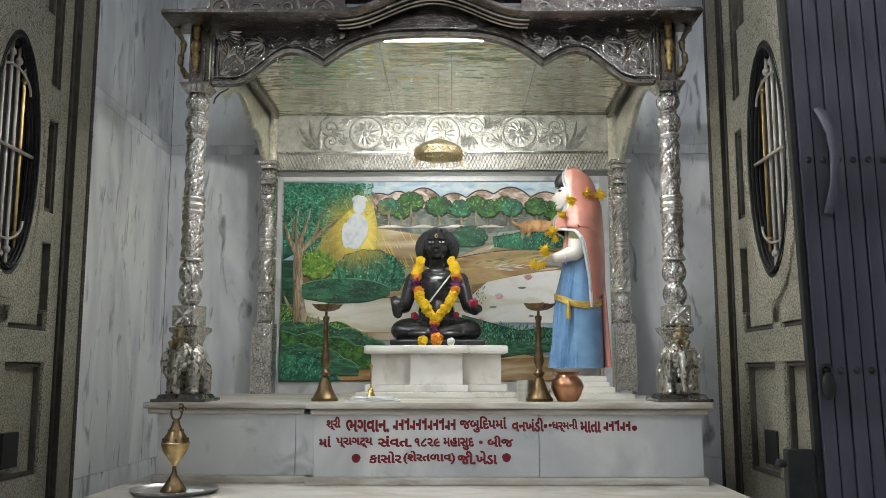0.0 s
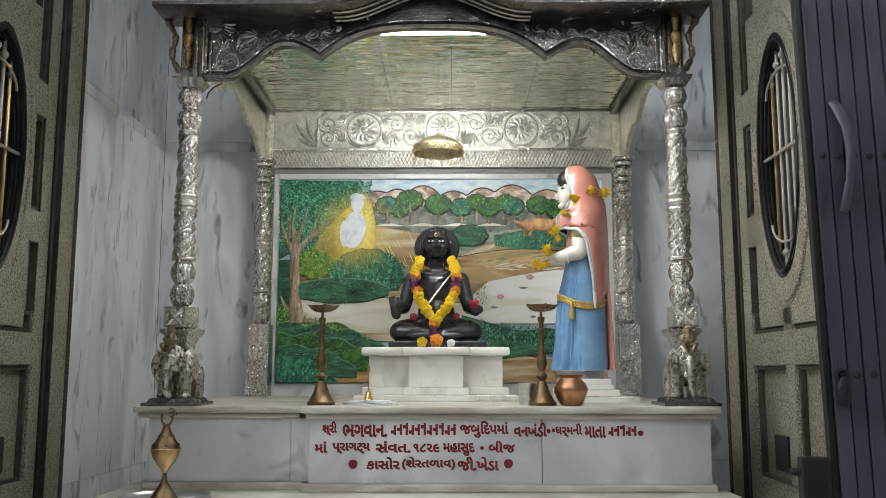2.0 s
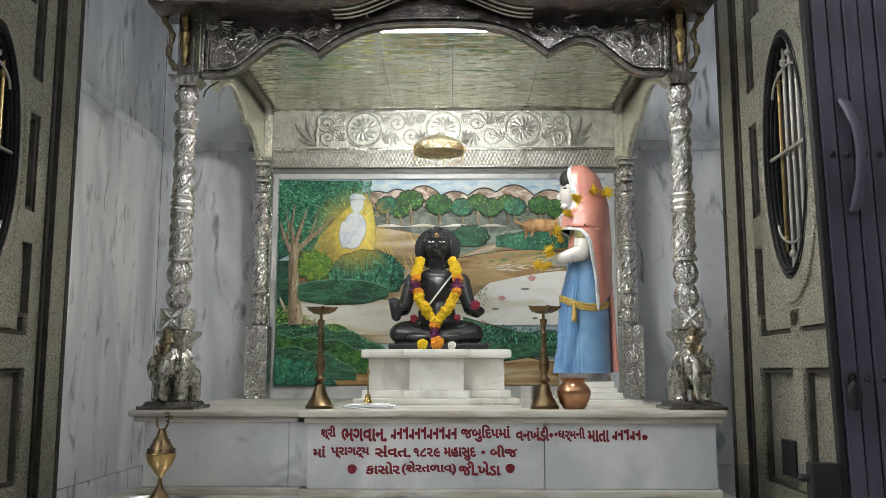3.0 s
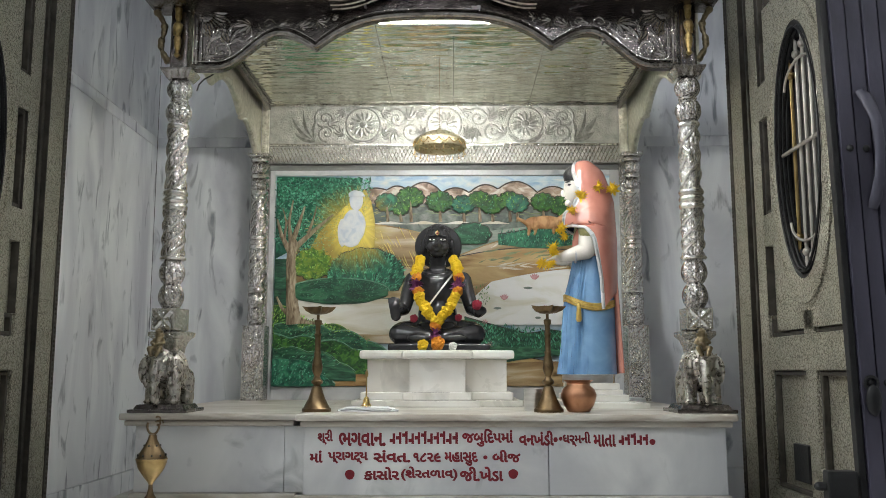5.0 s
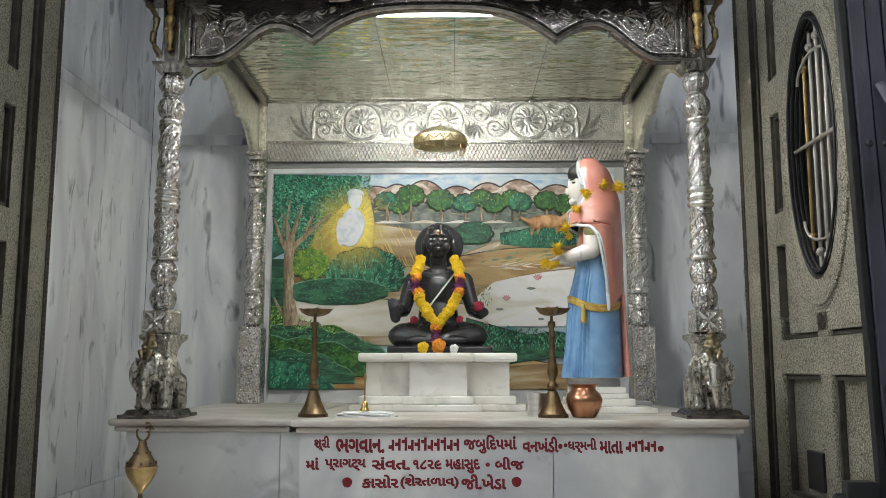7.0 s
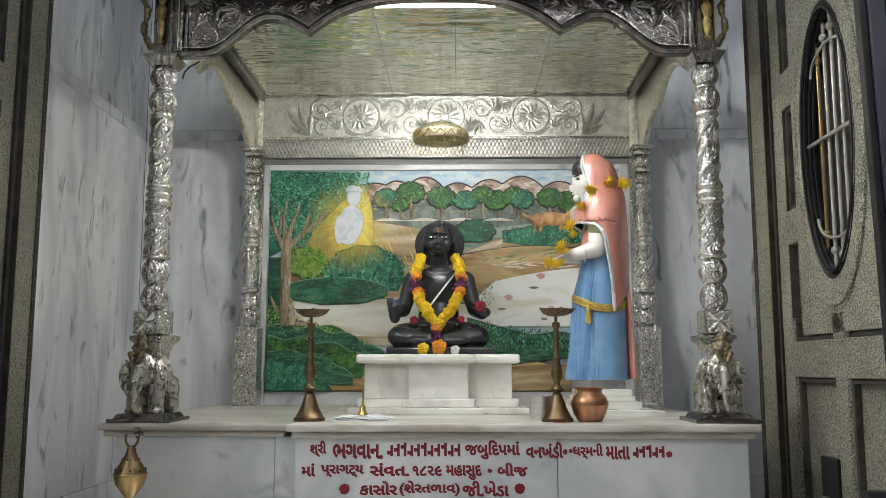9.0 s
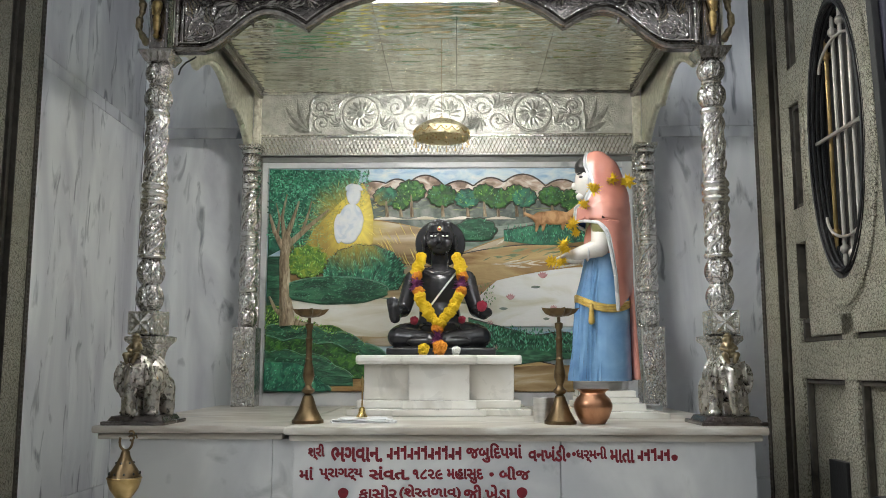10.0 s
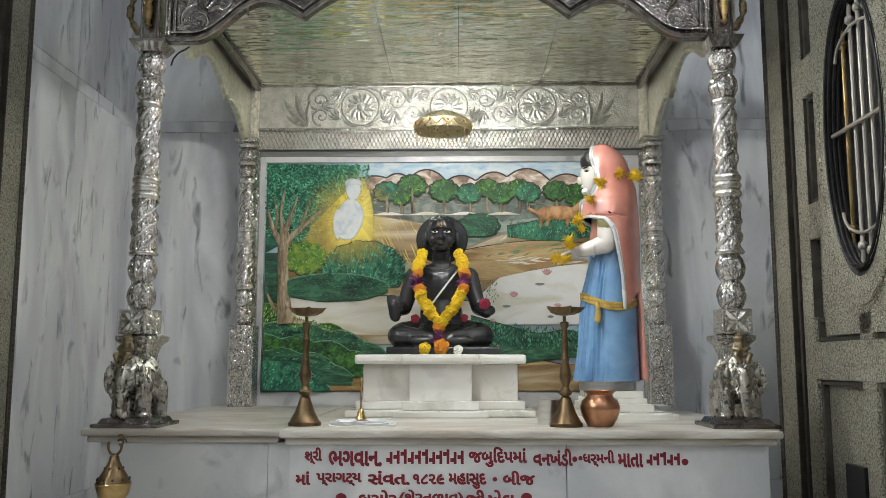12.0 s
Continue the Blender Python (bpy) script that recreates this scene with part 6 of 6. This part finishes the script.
    for dz in (-0.011, 0.0, 0.011):
        tube(bm, [(x, y, z + dz) for x, y, z in bp], 0.007, 6, mat=6, closed=True)
    limb(bm, (0.664, cy - 0.100, 0.475), (0.662, cy - 0.108, 0.405), 0.008, 0.014, mat=6)
    return bm


ob = part("statue", woman(), [VEIL, BLUE, VEIL_SHADE, SKINW, TRIM, HAIR, BELT, OLIVE], None, "", True)
tagged(ob, "painted standing woman statue in salmon veil and blue skirt", "statue")
stand = thing("statue_stand", "stacked white marble slabs with a steel tray under the statue", "stand", (0, 0, 0))
part("marble_slab", solid(0.590, 0.925, 0.30, 1.14, TOP, 0.032, 0.004), PURE, stand)
part("marble_slab", solid(0.600, 0.862, 0.44, 0.88, 0.0325, 0.062, 0.004), PURE, stand)
part("marble_slab", solid(0.610, 0.846, 0.50, 0.83, 0.0625, 0.084, 0.004), PURE, stand)
part("marble_slab", solid(0.615, 0.838, 0.53, 0.80, 0.0845, 0.112, 0.004), PURE, stand)
bm = lathe(bmesh.new(), [(0.114, 0.1125), (0.118, 0.115), (0.119, 0.150), (0.122, 0.152), (0.114, 0.1515), (0.001, 0.151)], 40)
for v in bm.verts:
    v.co.x, v.co.y = 0.712 + v.co.x, 0.66 + v.co.y * 0.9
part("tray", bm, STEEL, stand, "shallow round steel tray", True)
tagged(part("stone_offcut", solid(0.990, 1.045, 0.95, 1.12, TOP, 0.034, 0.004), WALL), "grey marble offcut lying on the plinth", "stone")

chain = thing("garland", "loose string of yellow blossoms over the statue's arms", "garland", (0, 0, 0))
for i, (x, y, z, r) in enumerate(((0.686, 0.566, 0.985, 0.026), (0.769, 0.566, 1.027, 0.022), (0.838, 0.580, 1.020, 0.026), (0.640, 0.540, 0.914, 0.021), (0.590, 0.560, 0.829, 0.024),
                                  (0.602, 0.560, 0.790, 0.017), (0.549, 0.548, 0.738, 0.028), (0.556, 0.545, 0.712, 0.016), (0.497, 0.562, 0.663, 0.022), (0.532, 0.560, 0.660, 0.026))):
    blossom(chain, "spiky", (x, y, z), r * 1.4, i)

# ---- brass lamps and vessels on the plinth ----
LAMPP = [(0.058, 0.0), (0.058, 0.012), (0.052, 0.016), (0.034, 0.050), (0.018, 0.098), (0.012, 0.104), (0.022, 0.112), (0.024, 0.120), (0.014, 0.130), (0.011, 0.138),
         (0.019, 0.158), (0.022, 0.172), (0.018, 0.200), (0.012, 0.225), (0.0145, 0.232), (0.011, 0.240), (0.012, 0.300), (0.015, 0.306), (0.010, 0.312), (0.010, 0.340),
         (0.014, 0.346), (0.015, 0.362), (0.006, 0.366), (0.006, 0.384)]


def oil_lamp(x, y, turn, label):
    p = thing("oil_lamp", label, "lamp", (x, y, TOP), "tall brass oil lamps")
    bm = lathe(bmesh.new(), [q for q in LAMPP if q[1] < 0.103], 32)
    part("foot", bm, OLDBRASS, p, "", True)
    bm = lathe(bmesh.new(), [(0.0175, 0.0985)] + [q for q in LAMPP if q[1] > 0.1035], 28)
    part("stem", bm, OLDBRASS, p, "", True)
    bm = bmesh.new()
    seg = 60
    rings = []
    for r, z in ((0.006, 0.3845), (0.030, 0.388), (0.044, 0.398), (0.052, 0.414), (0.049, 0.413), (0.040, 0.401), (0.006, 0.393)):
        ring = []
        for i in range(seg):
            a = 2 * math.pi * i / seg
            lip = max(0, math.cos(5 * a / 1 + turn)) ** 10
            ring.append(bm.verts.new(((r + 0.022 * lip * (r / 0.05) ** 3) * math.cos(a), (r + 0.022 * lip * (r / 0.05) ** 3) * math.sin(a), z + 0.003 * lip * (r > 0.045))))
        rings.append(ring)
    for a, b in zip(rings, rings[1:]):
        for i in range(seg):
            bm.faces.new((a[i], a[(i + 1) % seg], b[(i + 1) % seg], b[i]))
    bm.faces.new(rings[0])
    bm.faces.new(rings[-1])
    part("bowl", bm, OLDBRASS, p, "shallow five-spouted brass bowl", True)


oil_lamp(-0.460, 0.030, 0.2, "tall tarnished brass oil lamp on the plinth beside the pedestal")
oil_lamp(0.459, -0.005, 0.5, "tall tarnished brass oil lamp beside the copper pot")

pot = thing("pot", "round copper water pot on the plinth's edge", "pot", (0.578, 0.0, TOP))
pot.scale = (1.06, 1.06, 1.02)
bm = lathe(bmesh.new(), [(0.036, 0.0), (0.042, 0.004), (0.056, 0.028), (0.065, 0.055), (0.066, 0.068), (0.058, 0.088), (0.044, 0.101), (0.042, 0.108), (0.046, 0.114), (0.056, 0.121),
                         (0.054, 0.122), (0.040, 0.110), (0.050, 0.080), (0.002, 0.040)], 48)
part("body", bm, COPPER, pot, "", True)
cup = thing("tumbler", "small straight steel tumbler on the plinth", "tumbler", (0.412, 0.09, TOP))
cup.scale = (1.14, 1.14, 1.18)
bm = lathe(bmesh.new(), [(0.0345, 0.0), (0.036, 0.003), (0.037, 0.072), (0.0385, 0.076), (0.037, 0.0765), (0.0345, 0.070), (0.033, 0.006), (0.001, 0.005)], 40)
part("body", bm, STEEL, cup, "", True)

# folded cloth and hand bell
cloth = thing("folded_cloth", "crumpled folded white cloth on the plinth", "cloth", (-0.262, 0.10, TOP))
for j, (w, d, z, r) in enumerate(((0.118, 0.085, 0.0, 4), (0.105, 0.080, 0.006, -3), (0.085, 0.072, 0.0115, 7))):
    bm = bmesh.new()
    bmesh.ops.create_grid(bm, x_segments=18, y_segments=12, size=1)
    for v in bm.verts:
        px, py = v.co.x * w, v.co.y * d
        v.co = Vector((px + 0.006 * S(py * 60 + j), py + 0.005 * S(px * 45), z + 0.0035 + 0.003 * S(px * 60 + j) * S(py * 50)))
    e = bmesh.ops.extrude_face_region(bm, geom=bm.faces[:])["geom"]
    for v in e:
        if isinstance(v, bmesh.types.BMVert):
            v.co.z -= 0.0035 + 0.003 * S(v.co.x * 60 + j) * 0.3
    f = part("fold", bm, CLOTH, cloth, "", True)
    f.rotation_euler = (0, 0, radians(r))
bell = thing("hand_bell", "little brass hand bell standing on the cloth", "bell", (-0.267, 0.085, TOP + 0.019))
bm = lathe(bmesh.new(), [(0.021, 0.0), (0.020, 0.004), (0.014, 0.014), (0.012, 0.028), (0.008, 0.036), (0.002, 0.039)], 28)
part("body", bm, GOLD, bell, "", True)
bm = lathe(bmesh.new(), [(0.003, 0.0392), (0.004, 0.045), (0.0025, 0.060), (0.003, 0.090), (0.0025, 0.115), (0.006, 0.122), (0.007, 0.132), (0.004, 0.142), (0.001, 0.150)], 12)
part("handle", bm, BRASS, bell, "", True)

# ---- incense burner on its plate ----
plate = thing("plate", "round steel plate with a rim on the marble step", "plate", (-0.955, -0.42, STEP))
bm = lathe(bmesh.new(), [(0.130, 0.0), (0.150, 0.004), (0.163, 0.018), (0.166, 0.018), (0.153, 0.002 + 0.004), (0.132, 0.005), (0.001, 0.005)], 56)
part("dish", bm, STEEL, plate, "", True)
BY0 = STEP + 0.0055
burner = thing("incense_burner", "brass incense burner with pierced lid and curled finial", "incense burner", (-0.958, -0.42, BY0))
burner.scale = (0.88, 0.88, 0.975)
bm = lathe(bmesh.new(), [(0.056, 0.0), (0.055, 0.006), (0.047, 0.016), (0.030, 0.040), (0.014, 0.062), (0.009, 0.080), (0.008, 0.095)], 36)
part("foot", bm, OLDBRASS, burner, "", True)
bm = lathe(bmesh.new(), [(0.008, 0.0955), (0.011, 0.102), (0.030, 0.124), (0.050, 0.150), (0.058, 0.172), (0.059, 0.180), (0.062, 0.183), (0.060, 0.186)], 40)
part("bowl", bm, BRASS, burner, "", True)
bm = lathe(bmesh.new(), [(0.058, 0.1865), (0.056, 0.192), (0.046, 0.208), (0.030, 0.230), (0.018, 0.252), (0.015, 0.266), (0.012, 0.269)], 40)
part("lid", bm, OLDBRASS, burner, "dark pierced brass lid", True)
for i in range(10):
    a = 2 * math.pi * i / 10
    bm = blob(bmesh.new(), (0.0545 * math.cos(a), 0.0545 * math.sin(a), 0.198), (0.0042, 0.0042, 0.0042), u=8, v=6)
    part("hole", bm, BLACK, burner)
for i in range(6):
    a = 2 * math.pi * i / 6 + 0.4
    bm = blob(bmesh.new(), (0.030 * math.cos(a), 0.030 * math.sin(a), 0.231), (0.004, 0.004, 0.004), u=8, v=6)
    part("hole", bm, BLACK, burner)
bm = bmesh.new()
tube(bm, [(0.023 * math.cos(a), 0, 0.298 + 0.028 * math.sin(a)) for a in (math.pi * (0.85 + 1.2 * i / 14) for i in range(15))], [0.0045] * 15, 8)
for zc in (0.309, 0.324):
    tube(bm, [(0.018 + 0.010 * math.cos(a), 0, zc + 0.0075 * math.sin(a)) for a in (2.6 - 4.6 * i / 10 for i in range(11))], 0.0034, 6)
tube(bm, [(0.026, 0, 0.316), (0.036, 0, 0.318), (0.040, 0, 0.308)], 0.003, 6)
part("finial", bm, OLDBRASS, burner, "curled dark brass finial", True)
box_ = thing("small_box", "small pale box lying on the plate", "box", (-0.865, -0.46, STEP + 0.0055))
part("body", solid(-0.030, 0.030, -0.016, 0.016, 0.0, 0.012, 0.002), CLOTH, box_)

# ---- door leaves of beaten silver ----


def door_leaf(label, group):
    """One leaf in its own axes: u runs from the free edge (0) to the hinge, on the face x = 0, the thickness behind it."""
    d = thing("door", label, "door", (0, 0, 0), group)
    W, Z0, Z1 = 1.32, FLOOR + 0.01, 2.32
    OU, OZ, RU, RZ = 0.765, 0.976, 0.205, 0.462       # oval opening
    T = 0.05

    def rail(name, u0, u1, z0, z1, x0=0.0, x1=-T, mat=DOORM, bevel=0.004, label=""):
        return part(name, solid(min(x0, x1), max(x0, x1), -u1, -u0, z0, z1, bevel), mat, d, label)
    # moulded stile with a dark groove
    rail("stile", 0.0, 0.148, Z0, Z1)
    rail("groove", 0.149, 0.254, Z0, Z1, -0.022, -T, DOORDARK, 0.002, "dark groove between the stiles")
    rail("groove_rib", 0.185, 0.205, Z0, Z1, -0.010, -0.0215, DOORDARK, 0.003)
    rail("stile", 0.255, 0.350, Z0, Z1)
    rail("stile", 1.20, W, Z0, Z1)
    # Dark strips put shade onto the stiles' return faces.
    rail("stile_shade_strip", 0.1482, 0.1540, Z0, Z1, -0.0005, -0.0215, DOORDARK, 0.001)
    rail("stile_shade_strip", 0.3502, 0.3508, 0.3885, Z1, -0.003, -0.035, DOORDARK, 0.0)
    # plate with the oval hole: a ring of quads out to a rectangle
    bm = bmesh.new()
    n = 64
    zlo, zhi, ulo, uhi = 0.395, 1.60, 0.450, 1.075

    def square(a):
        c, s = math.cos(a), math.sin(a)
        k = min(0.30 / max(1e-6, abs(c)), 0.56 / max(1e-6, abs(s)))
        return c * k, s * k
    rings = []
    for x, k in ((-T, 1.0), (0.0, 1.0), (0.010, 1.04), (0.010, 1.22), (0.0, 1.27)):
        rings.append([bm.verts.new((x, -(OU + RU * k * math.cos(a)), OZ + RZ * k * math.sin(a))) for a in (2 * math.pi * i / n for i in range(n))])
    for x in (0.0, -T):
        rings.append([bm.verts.new((x, -(OU + square(a)[0] * 1.06), OZ + square(a)[1] * 1.17)) for a in (2 * math.pi * i / n for i in range(n))])
    rings.append(rings[0])
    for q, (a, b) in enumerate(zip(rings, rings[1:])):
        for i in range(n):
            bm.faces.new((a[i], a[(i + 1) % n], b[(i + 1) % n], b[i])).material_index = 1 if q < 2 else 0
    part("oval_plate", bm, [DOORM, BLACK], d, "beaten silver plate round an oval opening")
    bm = bmesh.new()
    rr = [(0.014, -(OU + RU * 0.985 * math.cos(a)), OZ + RZ * 0.985 * math.sin(a)) for a in (2 * math.pi * i / 64 for i in range(64))]
    tube(bm, rr, 0.005, 6, closed=True)
    for k in range(3):
        tube(bm, [(x - 0.014 - 0.016 * k, y, z) for x, y, z in rr], 0.007, 6, closed=True)
    part("oval_rim", bm, BLACK, d, "black beaded rim")
    bm = bmesh.new()
    tube(bm, [(0.004, -(OU + RU * 1.30 * math.cos(a)), OZ + RZ * 1.22 * math.sin(a)) for a in (2 * math.pi * i / 64 for i in range(64))], 0.009, 6, closed=True)
    part("oval_border", bm, DOORM, d, "raised border round the oval", True)
    # panels round it: raised frame with a sunken field
    fields = [(0.360, 0.448, 1.34, 1.98), (0.360, 0.448, 0.800, 1.185), (0.360, 0.70, 0.305, 0.660), (0.80, 1.19, 0.305, 0.60), (0.360, 0.70, -0.272, 0.165), (0.80, 1.19, -0.272, 0.165), (0.36, 1.19, 1.66, 1.98)]
    rail("backing", 0.351, 1.199, Z0, 0.388, -0.036, -T, DOORM)
    rail("backing", 0.351, 0.446, 0.3885, Z1, -0.036, -T, DOORM)
    rail("backing", 1.084, 1.199, 0.3885, Z1, -0.036, -T, DOORM)
    rail("backing", 0.447, 1.083, 1.633, Z1, -0.036, -T, DOORM)
    for u0, u1, z0, z1 in ((0.3505, 0.446, 1.190, 1.335), (0.3505, 0.446, 0.665, 0.795), (0.3505, 1.1995, 0.170, 0.300), (0.705, 0.795, -0.272, 0.1695), (0.705, 0.795, 0.3005, 0.388),
                           (0.3505, 1.1995, Z0, -0.28), (1.084, 1.1995, 0.60, 1.65), (0.3505, 1.1995, 2.0, Z1)):
        rail("rail", u0, u1, z0, z1, 0.0, -0.0355)
    for u0, u1, z0, z1 in ((0.352, 0.446, 1.337, 1.99), (0.352, 0.446, 0.797, 1.188), (0.352, 0.703, 0.302, 0.387), (0.797, 1.198, 0.302, 0.387), (0.352, 0.703, -0.278, 0.168), (0.797, 1.198, -0.278, 0.168)):
        bm = bmesh.new()
        for a, b, c, e in ((u0, u0 + 0.016, z0, z1), (u1 - 0.016, u1, z0, z1), (u0 + 0.0165, u1 - 0.0165, z0, z0 + 0.016), (u0 + 0.0165, u1 - 0.0165, z1 - 0.016, z1)):
            box(bm, -0.0355, -0.012, -b, -a, c, e, 0.003)
        part("panel_moulding", bm, DOORDARK, d)
    part("latch_recess", solid(-0.034, -0.010, -0.66, -0.52, -0.235, -0.10, 0.003), BLACK, d, "small square dark recess")
    # Black sheet that puts in the darkness of the gap behind the bars.
    part("gap_shade_sheet", solid(-0.062, -T - 0.001, -(OU + 0.27), -(OU - 0.27), OZ - 0.52, OZ + 0.52, 0.002), BLACK, d, "black sheet put in for the dark gap behind the bars")
    # bars in the oval
    for i, u in enumerate((-0.125, -0.065, -0.005, 0.055, 0.115)):
        h = RZ * math.sqrt(1 - (u / (RU + 0.01)) ** 2) * 0.99
        bm = bmesh.new()
        tube(bm, [(-0.030, -(OU + u), OZ - h), (-0.030, -(OU + u), OZ + h)], 0.0075, 8)
        for z in (OZ - h + 0.06, OZ + h - 0.06):
            blob(bm, (-0.030, -(OU + u), z), (0.017, 0.017, 0.017), u=8, v=6)
        part("bar", bm, BRASS if i == 0 else BARS, d, "", True)
    bm = bmesh.new()
    tube(bm, [(-0.012, -(OU - RU * 0.97), OZ + 0.015), (-0.012, -(OU + RU * 0.97), OZ + 0.015)], 0.0075, 8)
    part("cross_bar", bm, BARS, d)
    for s in (-1, 1):
        bm = bmesh.new()
        tube(bm, [(-0.012, -(OU + 0.15 * math.cos(a)), OZ + s * (0.255 + 0.085 * math.sin(a))) for a in (math.pi * i / 16 for i in range(17))], 0.0055, 6)
        part("hoop", bm, BARS, d)
    # beaded strip down the free edge
    bm = bmesh.new()
    box(bm, -T, 0.004, 0.0015, 0.035, Z0, Z1, 0.003)
    for i in range(150):
        blob(bm, (0.004, 0.018, Z0 + 0.01 + (Z1 - Z0 - 0.02) * i / 149), (0.006, 0.009, 0.008), u=6, v=4)
    part("beaded_edge", bm, DOORDARK, d, "dark strip with a row of beads")
    return d


leaf_l = door_leaf("open silver-clad door leaf with an oval barred opening", "silver door leaves")
leaf_l.matrix_world = pose(-1.60, 0.165, 0)
leaf_r = copy_thing(leaf_l, pose(1.35, 0.39, 0))
leaf_r.scale = (-1, 1, 1)
leaf_l.scale = (1, 0.90, 1)

# ---- folded steel gate ----
gate = thing("folding_gate", "dark violet painted folding steel gate, pushed together", "gate", (0, 0, 0))
bolt = finish(blob(bmesh.new(), (0, 0, 0), (0.011, 0.008, 0.011), u=12, v=8), "bolt", BLACK, True)
for i in range(8):
    bm = solid(-0.0222, 0.0222, -0.006, 0.006, FLOOR + 0.03, 2.3, 0.003)
    box(bm, -0.0222, -0.0182, 0.0065, 0.026, FLOOR + 0.03, 2.3)
    box(bm, 0.0182, 0.0222, 0.0065, 0.026, FLOOR + 0.03, 2.3)
    s = part("slat", bm, GATE, gate)
    s.matrix_local = pose(1.273 + 0.0490 * i, -0.97 + 0.004 * (i % 2), 0, 0, -1.30, 0)
    for z in (0.819, 0.135):
        b = new("bolt", bolt)
        b.parent = s
        b.location = (0.003, -0.008, z)
    # Black strip in place of the shaded lattice seen through each gap.
    s = part("rear_bar", solid(-0.016, 0.016, -0.004, 0.004, FLOOR + 0.03, 2.3, 0.001), BLACK, gate)
    s.matrix_local = pose(1.2975 + 0.0490 * i, -0.938, 0, 0, -1.30, 0)
s = part("side_rail", solid(-0.010, 0.010, -0.012, 0.020, FLOOR + 0.03, 2.3, 0.003), BLACK, gate, "black strip along the gate's edge")
s.matrix_local = pose(1.238, -0.955, 0, 0, -1.30, 0)
bm = bmesh.new()
tube(bm, [(1.294, -0.980, 0.992), (1.304, -1.000, 0.965), (1.320, -1.016, 0.90), (1.326, -1.020, 0.82), (1.321, -1.014, 0.73), (1.314, -0.998, 0.665), (1.311, -0.980, 0.640)], [0.013, 0.020, 0.017, 0.015, 0.014, 0.018, 0.015], 10, flat=0.6)
part("handle", bm, GATE, gate, "long bent pull handle", True)
part("shackle", tube(bmesh.new(), [(1.272 + 0.018 * math.cos(a), -0.985, 0.134 + 0.018 * math.sin(a)) for a in (2 * math.pi * i / 16 for i in range(16))], 0.005, 8, closed=True), BLACK, gate)
bm = blob(bmesh.new(), (1.274, -0.990, 0.086), (0.022, 0.012, 0.045), u=16, v=10)
part("padlock", bm, BLACK, gate, "old dark padlock", True)
latch = solid(1.140, 1.222, -0.975, -0.93, -0.60 + 0.03, -0.111, 0.006)
limb(latch, (1.140, -0.95, -0.155), (1.120, -0.95, -0.155), 0.012, 0.012, 10)
part("floor_latch", latch, BLACK, gate, "black latch post")
